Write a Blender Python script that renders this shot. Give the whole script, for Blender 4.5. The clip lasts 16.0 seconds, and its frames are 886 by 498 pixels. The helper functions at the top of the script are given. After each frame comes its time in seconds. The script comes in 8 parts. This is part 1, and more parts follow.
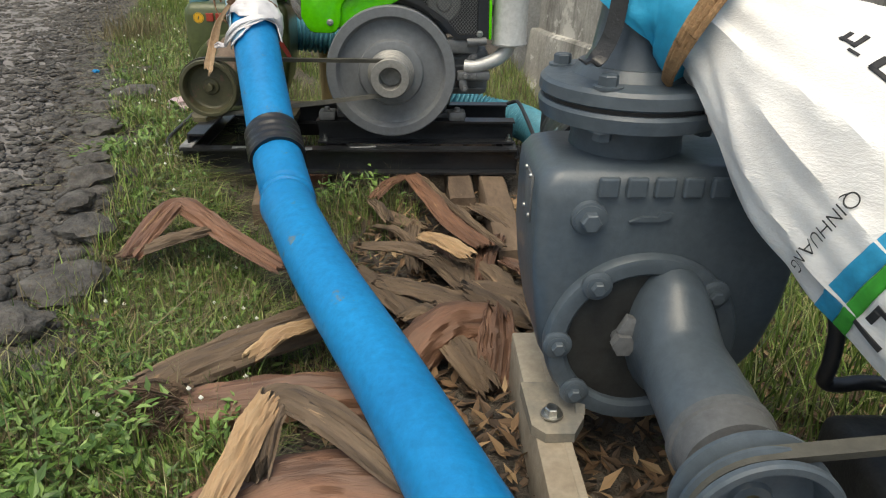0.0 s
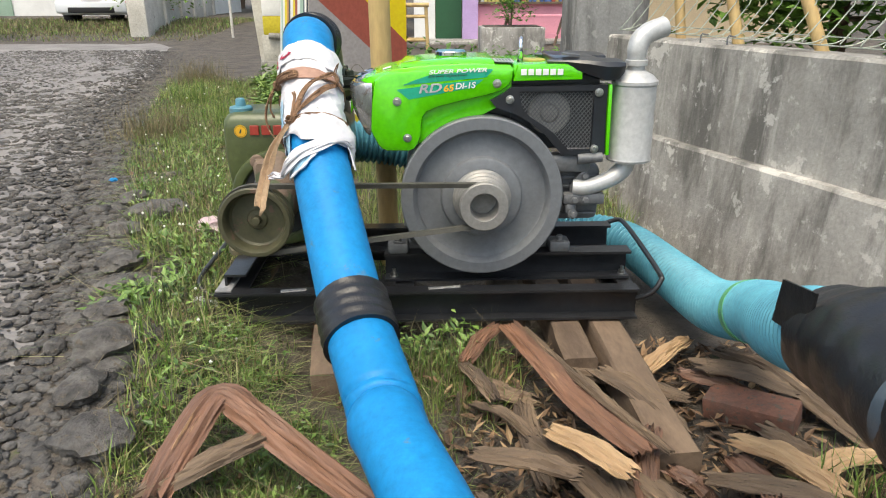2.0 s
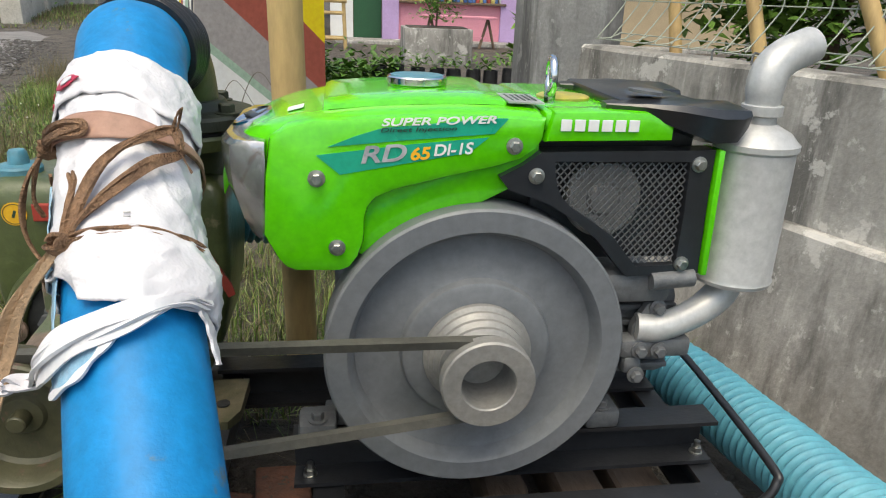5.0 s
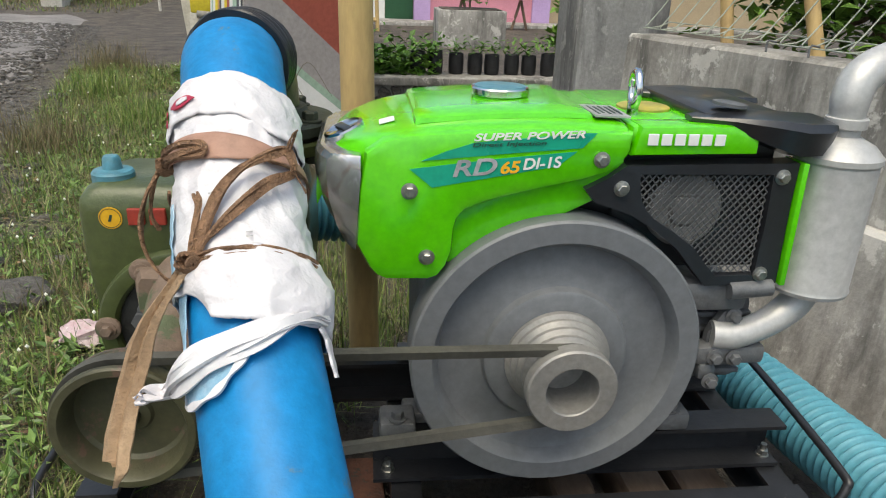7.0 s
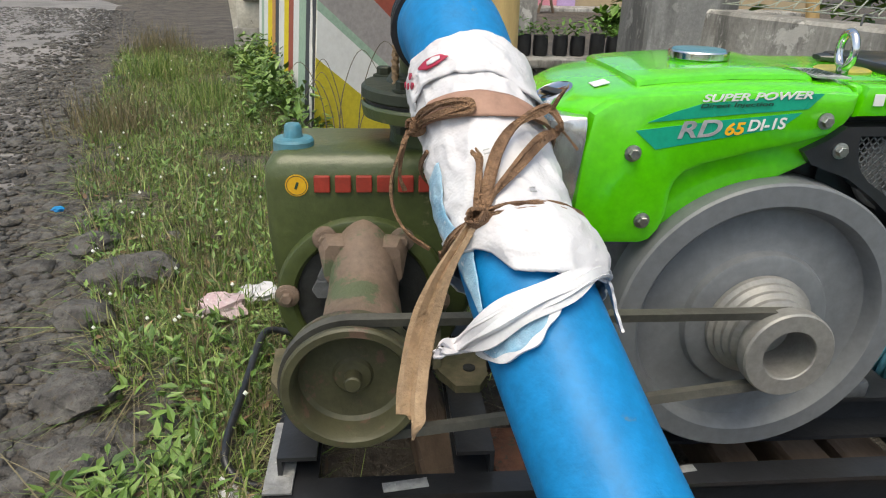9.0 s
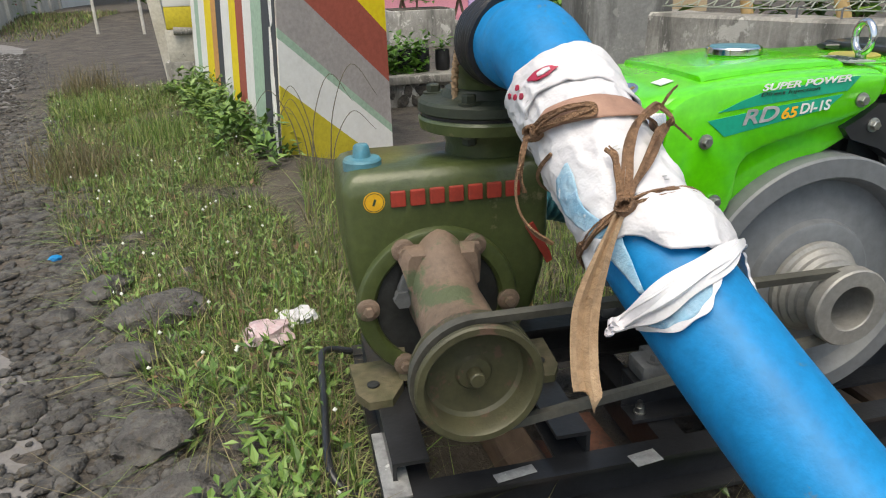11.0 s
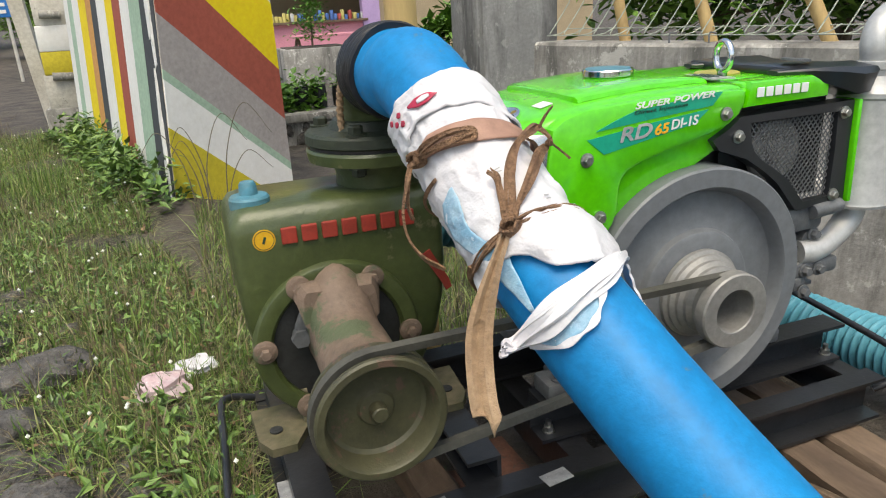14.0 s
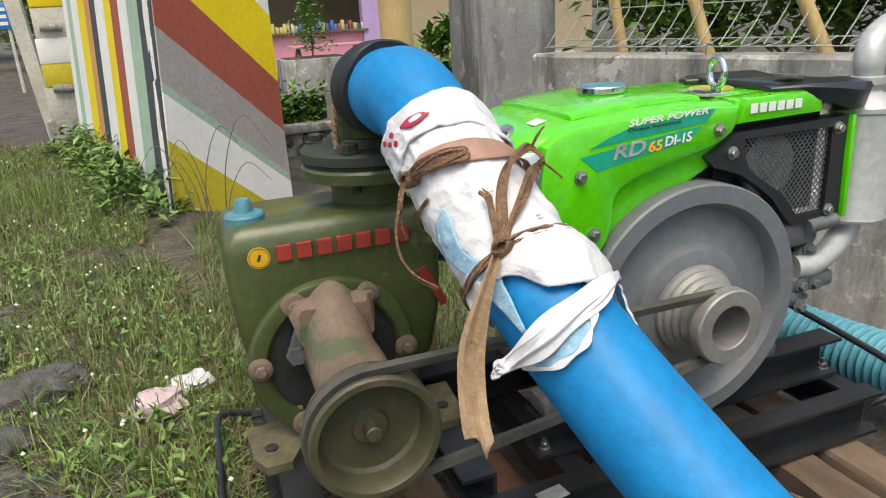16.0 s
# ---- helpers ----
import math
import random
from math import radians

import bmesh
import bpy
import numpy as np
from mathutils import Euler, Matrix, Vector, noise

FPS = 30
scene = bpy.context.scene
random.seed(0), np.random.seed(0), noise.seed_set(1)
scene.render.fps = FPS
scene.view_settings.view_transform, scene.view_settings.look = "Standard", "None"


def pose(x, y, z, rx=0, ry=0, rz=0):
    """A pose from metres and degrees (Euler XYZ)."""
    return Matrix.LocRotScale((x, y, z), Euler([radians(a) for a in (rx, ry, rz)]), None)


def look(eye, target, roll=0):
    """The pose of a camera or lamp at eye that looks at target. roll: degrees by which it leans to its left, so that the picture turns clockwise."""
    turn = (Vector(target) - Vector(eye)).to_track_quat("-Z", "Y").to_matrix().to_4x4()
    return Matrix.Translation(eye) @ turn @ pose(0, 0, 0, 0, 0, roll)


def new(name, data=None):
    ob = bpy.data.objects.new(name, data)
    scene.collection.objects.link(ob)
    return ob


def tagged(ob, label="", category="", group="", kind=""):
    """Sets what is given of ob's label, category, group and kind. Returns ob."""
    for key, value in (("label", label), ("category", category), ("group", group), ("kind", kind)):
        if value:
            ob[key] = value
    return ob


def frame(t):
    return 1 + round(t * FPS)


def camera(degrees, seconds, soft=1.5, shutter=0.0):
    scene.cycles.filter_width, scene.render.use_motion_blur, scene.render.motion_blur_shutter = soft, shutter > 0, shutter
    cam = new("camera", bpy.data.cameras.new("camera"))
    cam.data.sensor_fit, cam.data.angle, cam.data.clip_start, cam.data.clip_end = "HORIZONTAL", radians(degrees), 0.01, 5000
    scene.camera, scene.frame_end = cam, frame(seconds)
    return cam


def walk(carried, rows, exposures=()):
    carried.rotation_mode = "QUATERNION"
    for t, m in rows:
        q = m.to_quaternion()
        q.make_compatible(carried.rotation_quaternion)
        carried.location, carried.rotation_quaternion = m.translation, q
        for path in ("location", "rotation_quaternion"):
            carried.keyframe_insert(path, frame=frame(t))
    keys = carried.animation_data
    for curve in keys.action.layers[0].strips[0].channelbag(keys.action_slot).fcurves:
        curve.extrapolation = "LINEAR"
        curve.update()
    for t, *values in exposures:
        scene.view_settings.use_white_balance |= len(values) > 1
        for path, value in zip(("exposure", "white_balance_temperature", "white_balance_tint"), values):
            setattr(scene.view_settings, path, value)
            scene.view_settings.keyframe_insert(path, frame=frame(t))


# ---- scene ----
cam = camera(65.3, 16.0, 1.1)
PATH = [
    (0, (-0.106, -0.027, 0.951), (-0.034, 1.771, 0.077), 0.9),
    (0.5, (-0.196, 0.158, 0.925), (-0.181, 1.936, 0.008), -0.9),
    (0.7, (-0.217, 0.21, 0.934), (-0.248, 2.021, 0.086), 0.1),
    (1, (-0.244, 0.276, 0.958), (-0.339, 2.145, 0.253), -0.5),
    (1.5, (-0.273, 0.42, 0.983), (-0.273, 2.319, 0.356), 1.3),
    (2, (-0.346, 0.552, 0.978), (-0.301, 2.428, 0.285), -0.2),
    (2.5, (-0.342, 0.785, 0.981), (-0.353, 2.659, 0.281), 0.1),
    (3, (-0.325, 1.009, 0.985), (-0.375, 2.891, 0.309), -0.5),
    (3.5, (-0.306, 1.225, 1.008), (-0.215, 3.103, 0.325), -1.1),
    (3.7, (-0.34, 1.288, 1.001), (-0.144, 3.157, 0.317), 1.3),
    (5.8, (-0.39, 1.499, 0.932), (-0.096, 3.347, 0.227), 2.3),
    (6, (-0.38, 1.497, 0.943), (-0.096, 3.341, 0.222), 2.2),
    (6.5, (-0.383, 1.503, 0.947), (-0.069, 3.339, 0.219), 2.8),
    (7, (-0.473, 1.482, 0.989), (-0.262, 3.326, 0.244), 2.0),
    (7.5, (-0.534, 1.477, 0.986), (-0.464, 3.335, 0.248), 2.1),
    (8, (-0.57, 1.493, 0.985), (-0.512, 3.352, 0.249), 1.7),
    (8.5, (-0.653, 1.488, 0.972), (-0.569, 3.336, 0.212), 0.7),
    (9, (-0.751, 1.495, 0.952), (-0.577, 3.327, 0.17), 1.5),
    (9.2, (-0.789, 1.488, 0.952), (-0.606, 3.322, 0.175), 1.2),
    (11.3, (-1.015, 1.466, 0.959), (-0.576, 3.273, 0.22), -2.2),
    (11.5, (-1.014, 1.467, 0.95), (-0.533, 3.263, 0.213), -2.4),
    (12, (-0.992, 1.471, 0.955), (-0.385, 3.25, 0.271), -3.9),
    (12.5, (-0.986, 1.464, 0.948), (-0.364, 3.233, 0.254), -3.9),
    (13, (-0.979, 1.468, 0.944), (-0.345, 3.236, 0.255), -3.1),
    (13.5, (-0.975, 1.474, 0.943), (-0.335, 3.248, 0.277), -3.1),
    (14, (-0.979, 1.47, 0.948), (-0.341, 3.246, 0.287), -3.2),
    (14.5, (-0.978, 1.472, 0.948), (-0.337, 3.25, 0.293), -3.2),
    (15, (-0.974, 1.469, 0.956), (-0.341, 3.255, 0.313), -3.3),
    (15.5, (-0.972, 1.466, 0.959), (-0.34, 3.255, 0.326), -3.1),
    (16, (-0.967, 1.47, 0.961), (-0.328, 3.254, 0.323), -3.4),
]
walk(cam, [(t, look(eye, target, roll)) for t, eye, target, roll in PATH], [(0, 0.55, 7300, 2), (0.25, 1.05, 7400, 2), (0.5, 1.42, 7500, 2), (1.0, 1.35, 7300, 3), (1.5, 1.17, 7150, 4), (2.5, 1.07, 7050, 4), (3.5, 0.98, 7050, 4), (6, 0.70, 7000, 3), (9, 0.66, 7000, 3), (12.5, 0.77, 7050, 4), (16, 0.80, 7050, 4)])

# ---- world and light: bright overcast sky ----
world = bpy.data.worlds.new("overcast_sky")
scene.world = world
world.use_nodes = True
wn = world.node_tree.nodes
wn.clear()
sky = wn.new("ShaderNodeTexSky")
sky.sky_type, sky.sun_disc = "NISHITA", False
sky.sun_elevation, sky.sun_rotation = radians(68), radians(-158)
sky.air_density, sky.dust_density, sky.ozone_density = 1.0, 4.0, 1.0
sky_bg, sky_out = wn.new("ShaderNodeBackground"), wn.new("ShaderNodeOutputWorld")
sky_bg.inputs["Strength"].default_value = 0.15
world.node_tree.links.new(sky.outputs[0], sky_bg.inputs[0])
world.node_tree.links.new(sky_bg.outputs[0], sky_out.inputs[0])
sun_data = bpy.data.lights.new("sun", "SUN")
sun_data.energy, sun_data.angle, sun_data.color = 1.0, radians(45), (1.0, 0.96, 0.9)
sun = new("sun", sun_data)
sun.matrix_world = look((-1.2, -0.5, 8), (0, 2.5, 0))

# ---- helpers of this scene ----
ORIGIN = {}


def thing(name, at, label, category, group="", kind=""):
    ob = new(name)
    ob.location = at
    ob.empty_display_size = 0.05
    ORIGIN[ob] = Vector(at)
    return tagged(ob, label, category, group, kind)


def part(name, bm, material, parent=None, label="", smooth=True, angle=35):
    """Links a bmesh, given in world places, as one mesh under its thing."""
    base = ORIGIN[parent] if parent else Vector((0, 0, 0))
    if parent:
        bmesh.ops.translate(bm, vec=-base, verts=bm.verts)
    bmesh.ops.recalc_face_normals(bm, faces=bm.faces)
    if smooth:
        lim = math.cos(radians(angle))
        for f in bm.faces:
            f.smooth = True
        for e in bm.edges:
            if len(e.link_faces) == 2 and e.link_faces[0].normal.dot(e.link_faces[1].normal) < lim:
                e.smooth = False
    me = bpy.data.meshes.new(name)
    bm.to_mesh(me)
    bm.free()
    for m in material if isinstance(material, (list, tuple)) else [material]:
        me.materials.append(m)
    ob = new(name, me)
    if parent:
        ob.parent = parent
    ORIGIN[ob] = base
    if label:
        ob["label"] = label
    return ob


def solo(name, bm, material, label, category, group="", kind="", smooth=True):
    return tagged(part(name, bm, material, None, "", smooth), label, category, group, kind)


def B():
    return bmesh.new()


def box(bm, c, s, rot=(0, 0, 0), bevel=0.0, seg=2):
    r = bmesh.ops.create_cube(bm, size=1.0)
    m = Matrix.LocRotScale(c, Euler([radians(a) for a in rot]), s)
    vs = r["verts"]
    bmesh.ops.transform(bm, matrix=m, verts=vs)
    if bevel:
        es = list({e for v in vs for e in v.link_edges})
        bmesh.ops.bevel(bm, geom=es, offset=bevel, segments=seg, affect="EDGES", profile=0.5)
    return bm


def basis(d):
    d = Vector(d).normalized()
    a = Vector((0, 0, 1)) if abs(d.z) < 0.95 else Vector((0, 1, 0))
    u = d.cross(a).normalized()
    return d, u, u.cross(d).normalized()


def ring_loft(bm, rings, closed=True, cap=True):
    rows = [[bm.verts.new(p) for p in r] for r in rings]
    n = len(rows[0])
    for a, b in zip(rows, rows[1:]):
        for i in range(n if closed else n - 1):
            bm.faces.new((a[i], a[(i + 1) % n], b[(i + 1) % n], b[i]))
    if cap and closed:
        bm.faces.new(rows[0][::-1])
        bm.faces.new(rows[-1])
    return rows


def lathe(bm, c, axis, prof, n=48, cap=False):
    """Turned body: prof is (distance along the axis, radius)."""
    d, u, v = basis(axis)
    c = Vector(c)
    rings = [[c + d * h + (u * math.cos(2 * math.pi * i / n) + v * math.sin(2 * math.pi * i / n)) * max(r, 1e-4) for i in range(n)] for h, r in prof]
    ring_loft(bm, rings, True, cap)
    return bm


def cyl(bm, a, b, r, n=16, r2=None):
    a, b = Vector(a), Vector(b)
    return lathe(bm, a, b - a, [(0, r), ((b - a).length, r if r2 is None else r2)], n, True)


def spline(pts, n=8):
    """Smooth curve through the points."""
    p = [Vector(q) for q in pts]
    p = [p[0] * 2 - p[1]] + p + [p[-1] * 2 - p[-2]]
    out = []
    for i in range(1, len(p) - 2):
        for k in range(n):
            t = k / n
            out.append(0.5 * (2 * p[i] + (p[i + 1] - p[i - 1]) * t + (2 * p[i - 1] - 5 * p[i] + 4 * p[i + 1] - p[i + 2]) * t * t
                              + (3 * p[i] - p[i - 1] - 3 * p[i + 1] + p[i + 2]) * t ** 3))
    out.append(p[-2])
    return out


def sweep(bm, pts, radius, n=20, cap=True, squash=None):
    """Tube along points; radius(s, angle) or a number; s goes from 0 to 1."""
    pts = [Vector(q) for q in pts]
    L = [0.0]
    for a, b in zip(pts, pts[1:]):
        L.append(L[-1] + (b - a).length)
    d, u, v = basis(pts[1] - pts[0])
    rings = []
    for i, q in enumerate(pts):
        t = (pts[min(i + 1, len(pts) - 1)] - pts[max(i - 1, 0)]).normalized()
        u = (u - t * u.dot(t)).normalized()
        v = t.cross(u)
        s = L[i] / L[-1]
        ring = []
        for k in range(n):
            a = 2 * math.pi * k / n
            r = radius(s, a) if callable(radius) else radius
            ring.append(q + (u * math.cos(a) + v * math.sin(a)) * r)
        rings.append(ring)
    ring_loft(bm, rings, True, cap)
    return bm


def ribbon(bm, pts, width, thick, side, twist=None):
    """Flat strap along points; side(s) is the way across it, width may be a function."""
    pts = [Vector(q) for q in pts]
    rings = []
    for i, q in enumerate(pts):
        s = i / (len(pts) - 1)
        t = (pts[min(i + 1, len(pts) - 1)] - pts[max(i - 1, 0)]).normalized()
        w = Vector(side(s) if callable(side) else side)
        w = (w - t * w.dot(t)).normalized()
        nn = t.cross(w)
        wd = (width(s) if callable(width) else width) / 2
        th = thick / 2
        rings.append([q + w * wd + nn * th, q + w * wd * 0.3 + nn * th * 1.3, q - w * wd * 0.4 + nn * th, q - w * wd + nn * th, q - w * wd - nn * th, q - w * wd * 0.3 - nn * th * 0.7, q + w * wd * 0.4 - nn * th, q + w * wd - nn * th])
    ring_loft(bm, rings)
    return bm


def plate(bm, outline, y0, y1, axis="y"):
    """Outline (a, b) pulled from y0 to y1 along an axis."""
    def at(a, b, h):
        return Vector((a, h, b)) if axis == "y" else Vector((h, a, b)) if axis == "x" else Vector((a, b, h))
    ring_loft(bm, [[at(a, b, y0) for a, b in outline], [at(a, b, y1) for a, b in outline]])
    return bm


def bolt(bm, c, axis, r=0.008, h=0.006):
    lathe(bm, c, axis, [(0, r * 1.5), (h * 0.25, r * 1.5), (h * 0.3, r * 1.2)], 16, True)
    lathe(bm, Vector(c) + Vector(axis).normalized() * h * 0.25, axis, [(0, r), (h * 0.85, r), (h, r * 0.85)], 6, True)
    return bm


def smooth_step(t):
    t = min(1.0, max(0.0, t))
    return t * t * (3 - 2 * t)


# ---- materials ----
def pbr(name, c1, c2=None, scale=8.0, rough=0.6, metal=0.0, bump=0.2, fine=90.0, c3=None, spots=0.62, rough2=None, coat=0.0, dist=0.004, stretch=None, spot_scale=None, coord="Object"):
    """Two-scale surface: large patches from c1 to c2, fine grain, and spots of c3."""
    m = bpy.data.materials.new(name)
    m.use_nodes = True
    nt = m.node_tree
    p = nt.nodes["Principled BSDF"]
    tc, mp = nt.nodes.new("ShaderNodeTexCoord"), nt.nodes.new("ShaderNodeMapping")
    nt.links.new(tc.outputs[coord], mp.inputs[0])
    if stretch:
        mp.inputs["Scale"].default_value = stretch
    big, small = nt.nodes.new("ShaderNodeTexNoise"), nt.nodes.new("ShaderNodeTexNoise")
    for t, s, det in ((big, scale, 6.0), (small, fine, 4.0)):
        t.inputs["Scale"].default_value, t.inputs["Detail"].default_value, t.inputs["Roughness"].default_value = s, det, 0.65
        nt.links.new(mp.outputs[0], t.inputs["Vector"])
    ramp = nt.nodes.new("ShaderNodeValToRGB")
    c2 = c2 or tuple(v * 0.75 for v in c1)
    ramp.color_ramp.elements[0].position, ramp.color_ramp.elements[0].color = 0.35, (*c2, 1)
    ramp.color_ramp.elements[1].position, ramp.color_ramp.elements[1].color = 0.65, (*c1, 1)
    nt.links.new(big.outputs[0], ramp.inputs[0])
    col = ramp.outputs[0]
    mix = nt.nodes.new("ShaderNodeMix")
    mix.data_type, mix.blend_type = "RGBA", "OVERLAY"
    mix.inputs[0].default_value = 0.35
    nt.links.new(col, mix.inputs[6])
    nt.links.new(small.outputs[0], mix.inputs[7])
    col = mix.outputs[2]
    if c3:
        sp, sr = nt.nodes.new("ShaderNodeTexNoise"), nt.nodes.new("ShaderNodeValToRGB")
        sp.inputs["Scale"].default_value, sp.inputs["Detail"].default_value, sp.inputs["Roughness"].default_value = spot_scale or scale * 2.7, 8.0, 0.7
        nt.links.new(mp.outputs[0], sp.inputs["Vector"])
        sr.color_ramp.elements[0].position, sr.color_ramp.elements[1].position = spots, spots + 0.05
        nt.links.new(sp.outputs[0], sr.inputs[0])
        mx = nt.nodes.new("ShaderNodeMix")
        mx.data_type = "RGBA"
        nt.links.new(sr.outputs[0], mx.inputs[0])
        nt.links.new(col, mx.inputs[6])
        mx.inputs[7].default_value = (*c3, 1)
        col = mx.outputs[2]
    nt.links.new(col, p.inputs["Base Color"])
    p.inputs["Metallic"].default_value = metal
    rr = nt.nodes.new("ShaderNodeMapRange")
    rr.inputs[3].default_value, rr.inputs[4].default_value = rough, rough2 if rough2 is not None else min(1, rough * 1.25)
    nt.links.new(big.outputs[0], rr.inputs[0])
    nt.links.new(rr.outputs[0], p.inputs["Roughness"])
    p.inputs["Coat Weight"].default_value = coat
    p.inputs["Coat Roughness"].default_value = 0.08
    if bump:
        b1, b2 = nt.nodes.new("ShaderNodeBump"), nt.nodes.new("ShaderNodeBump")
        b1.inputs["Strength"].default_value, b1.inputs["Distance"].default_value = bump, dist
        b2.inputs["Strength"].default_value, b2.inputs["Distance"].default_value = bump, dist * 3
        nt.links.new(small.outputs[0], b1.inputs["Height"])
        nt.links.new(big.outputs[0], b2.inputs["Height"])
        nt.links.new(b1.outputs[0], b2.inputs["Normal"])
        nt.links.new(b2.outputs[0], p.inputs["Normal"])
    return m


M_SOIL = pbr("wet_soil", (0.12, 0.10, 0.08), (0.04, 0.034, 0.028), 5.0, 0.75, 0, 0.95, 60, (0.075, 0.085, 0.035), 0.62, dist=0.014, spot_scale=14)
M_ROAD = pbr("stony_asphalt", (0.235, 0.22, 0.21), (0.14, 0.131, 0.124), 2.0, 0.75, 0, 0.8, 38, (0.22, 0.21, 0.2), 0.66, dist=0.01, spot_scale=30)
M_STONE = pbr("river_stone", (0.145, 0.135, 0.123), (0.04, 0.036, 0.033), 18.0, 0.7, 0, 0.9, 110, (0.095, 0.078, 0.056), 0.56, dist=0.008)
M_BLACK = pbr("black_steel_paint", (0.026, 0.027, 0.03), (0.014, 0.0145, 0.016), 7, 0.27, 0.0, 0.15, 60, (0.2, 0.19, 0.17), 0.68, spot_scale=16)
M_FLY = pbr("grey_flywheel_paint", (0.152, 0.161, 0.171), (0.142, 0.151, 0.161), 4, 0.45, 0.0, 0.03, 50, rough2=0.5)
M_FLYHUB = pbr("worn_cast_hub", (0.30, 0.29, 0.27), (0.24, 0.235, 0.225), 14, 0.45, 0.35, 0.1, 90)
M_GREEN = pbr("bright_green_lacquer", (0.105, 0.60, 0.006), (0.095, 0.56, 0.005), 2.5, 0.2, 0.0, 0.0, 60, coat=0.6)
M_TEAL = pbr("teal_decal", (0.01, 0.36, 0.23), (0.01, 0.33, 0.2), 3, 0.25, 0, 0.0, 50, coat=0.4)
M_WHITE = pbr("white_print", (0.78, 0.78, 0.76), (0.72, 0.72, 0.7), 5, 0.4, 0, 0)
M_DARKTXT = pbr("dark_print", (0.02, 0.05, 0.035), (0.02, 0.05, 0.03), 5, 0.4, 0, 0)
M_YELLOWTXT = pbr("yellow_print", (0.85, 0.5, 0.02), (0.8, 0.42, 0.02), 5, 0.35, 0, 0)
M_PLATE = pbr("silver_plate_label", (0.55, 0.55, 0.54), (0.4, 0.4, 0.4), 20, 0.35, 0.4, 0.05)
M_SILVERTXT = pbr("silver_print", (0.62, 0.62, 0.64), (0.4, 0.4, 0.42), 60, 0.3, 0.4, 0)
M_PLASTIC = pbr("black_plastic", (0.022, 0.024, 0.028), (0.016, 0.017, 0.02), 6, 0.3, 0, 0.05, 90, coat=0.3)
M_CHROME = pbr("chrome", (0.75, 0.76, 0.77), (0.6, 0.6, 0.61), 12, 0.12, 1.0, 0.05, 40)
M_LENS = pbr("silvered_lens", (0.62, 0.62, 0.62), (0.22, 0.22, 0.225), 14, 0.16, 0.75, 0.12, 30, (0.8, 0.8, 0.8), 0.6, stretch=(1, 1, 0.5), coat=0.6)
M_ZINC = pbr("zinc_bolt", (0.55, 0.54, 0.5), (0.4, 0.39, 0.36), 60, 0.3, 1.0, 0.1, 120)
M_MUFF = pbr("silver_muffler_paint", (0.48, 0.48, 0.47), (0.46, 0.46, 0.45), 4, 0.4, 0.3, 0.0, 60, rough2=0.42)
M_CAST = pbr("grey_cast_iron", (0.16, 0.165, 0.17), (0.11, 0.115, 0.12), 12, 0.5, 0.3, 0.3, 80)
M_PUMPG = pbr("olive_pump_paint", (0.075, 0.095, 0.03), (0.042, 0.056, 0.016), 5, 0.36, 0.0, 0.4, 55, (0.17, 0.15, 0.085), 0.6, coat=0.25, spot_scale=8)
M_PUMPR = pbr("rusty_olive_paint", (0.20, 0.14, 0.105), (0.13, 0.095, 0.068), 14, 0.6, 0.0, 0.5, 90, (0.085, 0.105, 0.055), 0.55, spot_scale=9)
M_PUMPB = pbr("blue_grey_pump_paint", (0.078, 0.098, 0.118), (0.058, 0.075, 0.092), 5, 0.36, 0.0, 0.2, 60, (0.11, 0.13, 0.15), 0.67, coat=0.1)
M_FLANGE = pbr("dark_olive_flange", (0.03, 0.038, 0.022), (0.02, 0.025, 0.015), 12, 0.5, 0.1, 0.3, 70)
M_RED = pbr("red_raised_paint", (0.34, 0.035, 0.02), (0.24, 0.03, 0.018), 20, 0.5, 0, 0.1)
M_GOLD = pbr("yellow_sticker", (0.75, 0.42, 0.02), (0.65, 0.35, 0.02), 10, 0.4, 0, 0)
M_CAPY = pbr("dull_yellow_cap", (0.5, 0.42, 0.07), (0.36, 0.34, 0.1), 20, 0.35, 0.2, 0.1)
M_CAP = pbr("blue_cap_paint", (0.06, 0.22, 0.3), (0.1, 0.2, 0.22), 16, 0.45, 0, 0.3, 60, (0.22, 0.2, 0.16), 0.68)
M_PIPE = pbr("blue_tarp_hose", (0.003, 0.205, 0.48), (0.003, 0.175, 0.43), 5, 0.42, 0, 0.3, 60, (0.10, 0.17, 0.22), 0.63, rough2=0.56, coat=0.04, dist=0.003, spot_scale=11)
M_PIPE.node_tree.nodes["Principled BSDF"].inputs["Specular IOR Level"].default_value = 0.3
M_TAPE = pbr("black_rubber_tape", (0.018, 0.018, 0.02), (0.01, 0.01, 0.011), 10, 0.3, 0, 0.35, 50)
M_CLOTH = pbr("white_plastic_bag", (0.68, 0.675, 0.69), (0.57, 0.54, 0.56), 6, 0.38, 0, 0.35, 16, dist=0.012)
M_HUSK = pbr("dry_banana_fibre", (0.185, 0.13, 0.085), (0.06, 0.042, 0.03), 16, 0.75, 0, 0.9, 130, (0.33, 0.22, 0.13), 0.62, stretch=(1, 0.12, 1), spot_scale=30, coord="UV")
M_HUSK2 = pbr("reddish_banana_bark", (0.22, 0.11, 0.065), (0.085, 0.05, 0.036), 14, 0.5, 0, 0.9, 130, (0.36, 0.22, 0.12), 0.62, stretch=(1, 0.1, 1), spot_scale=26, coord="UV")
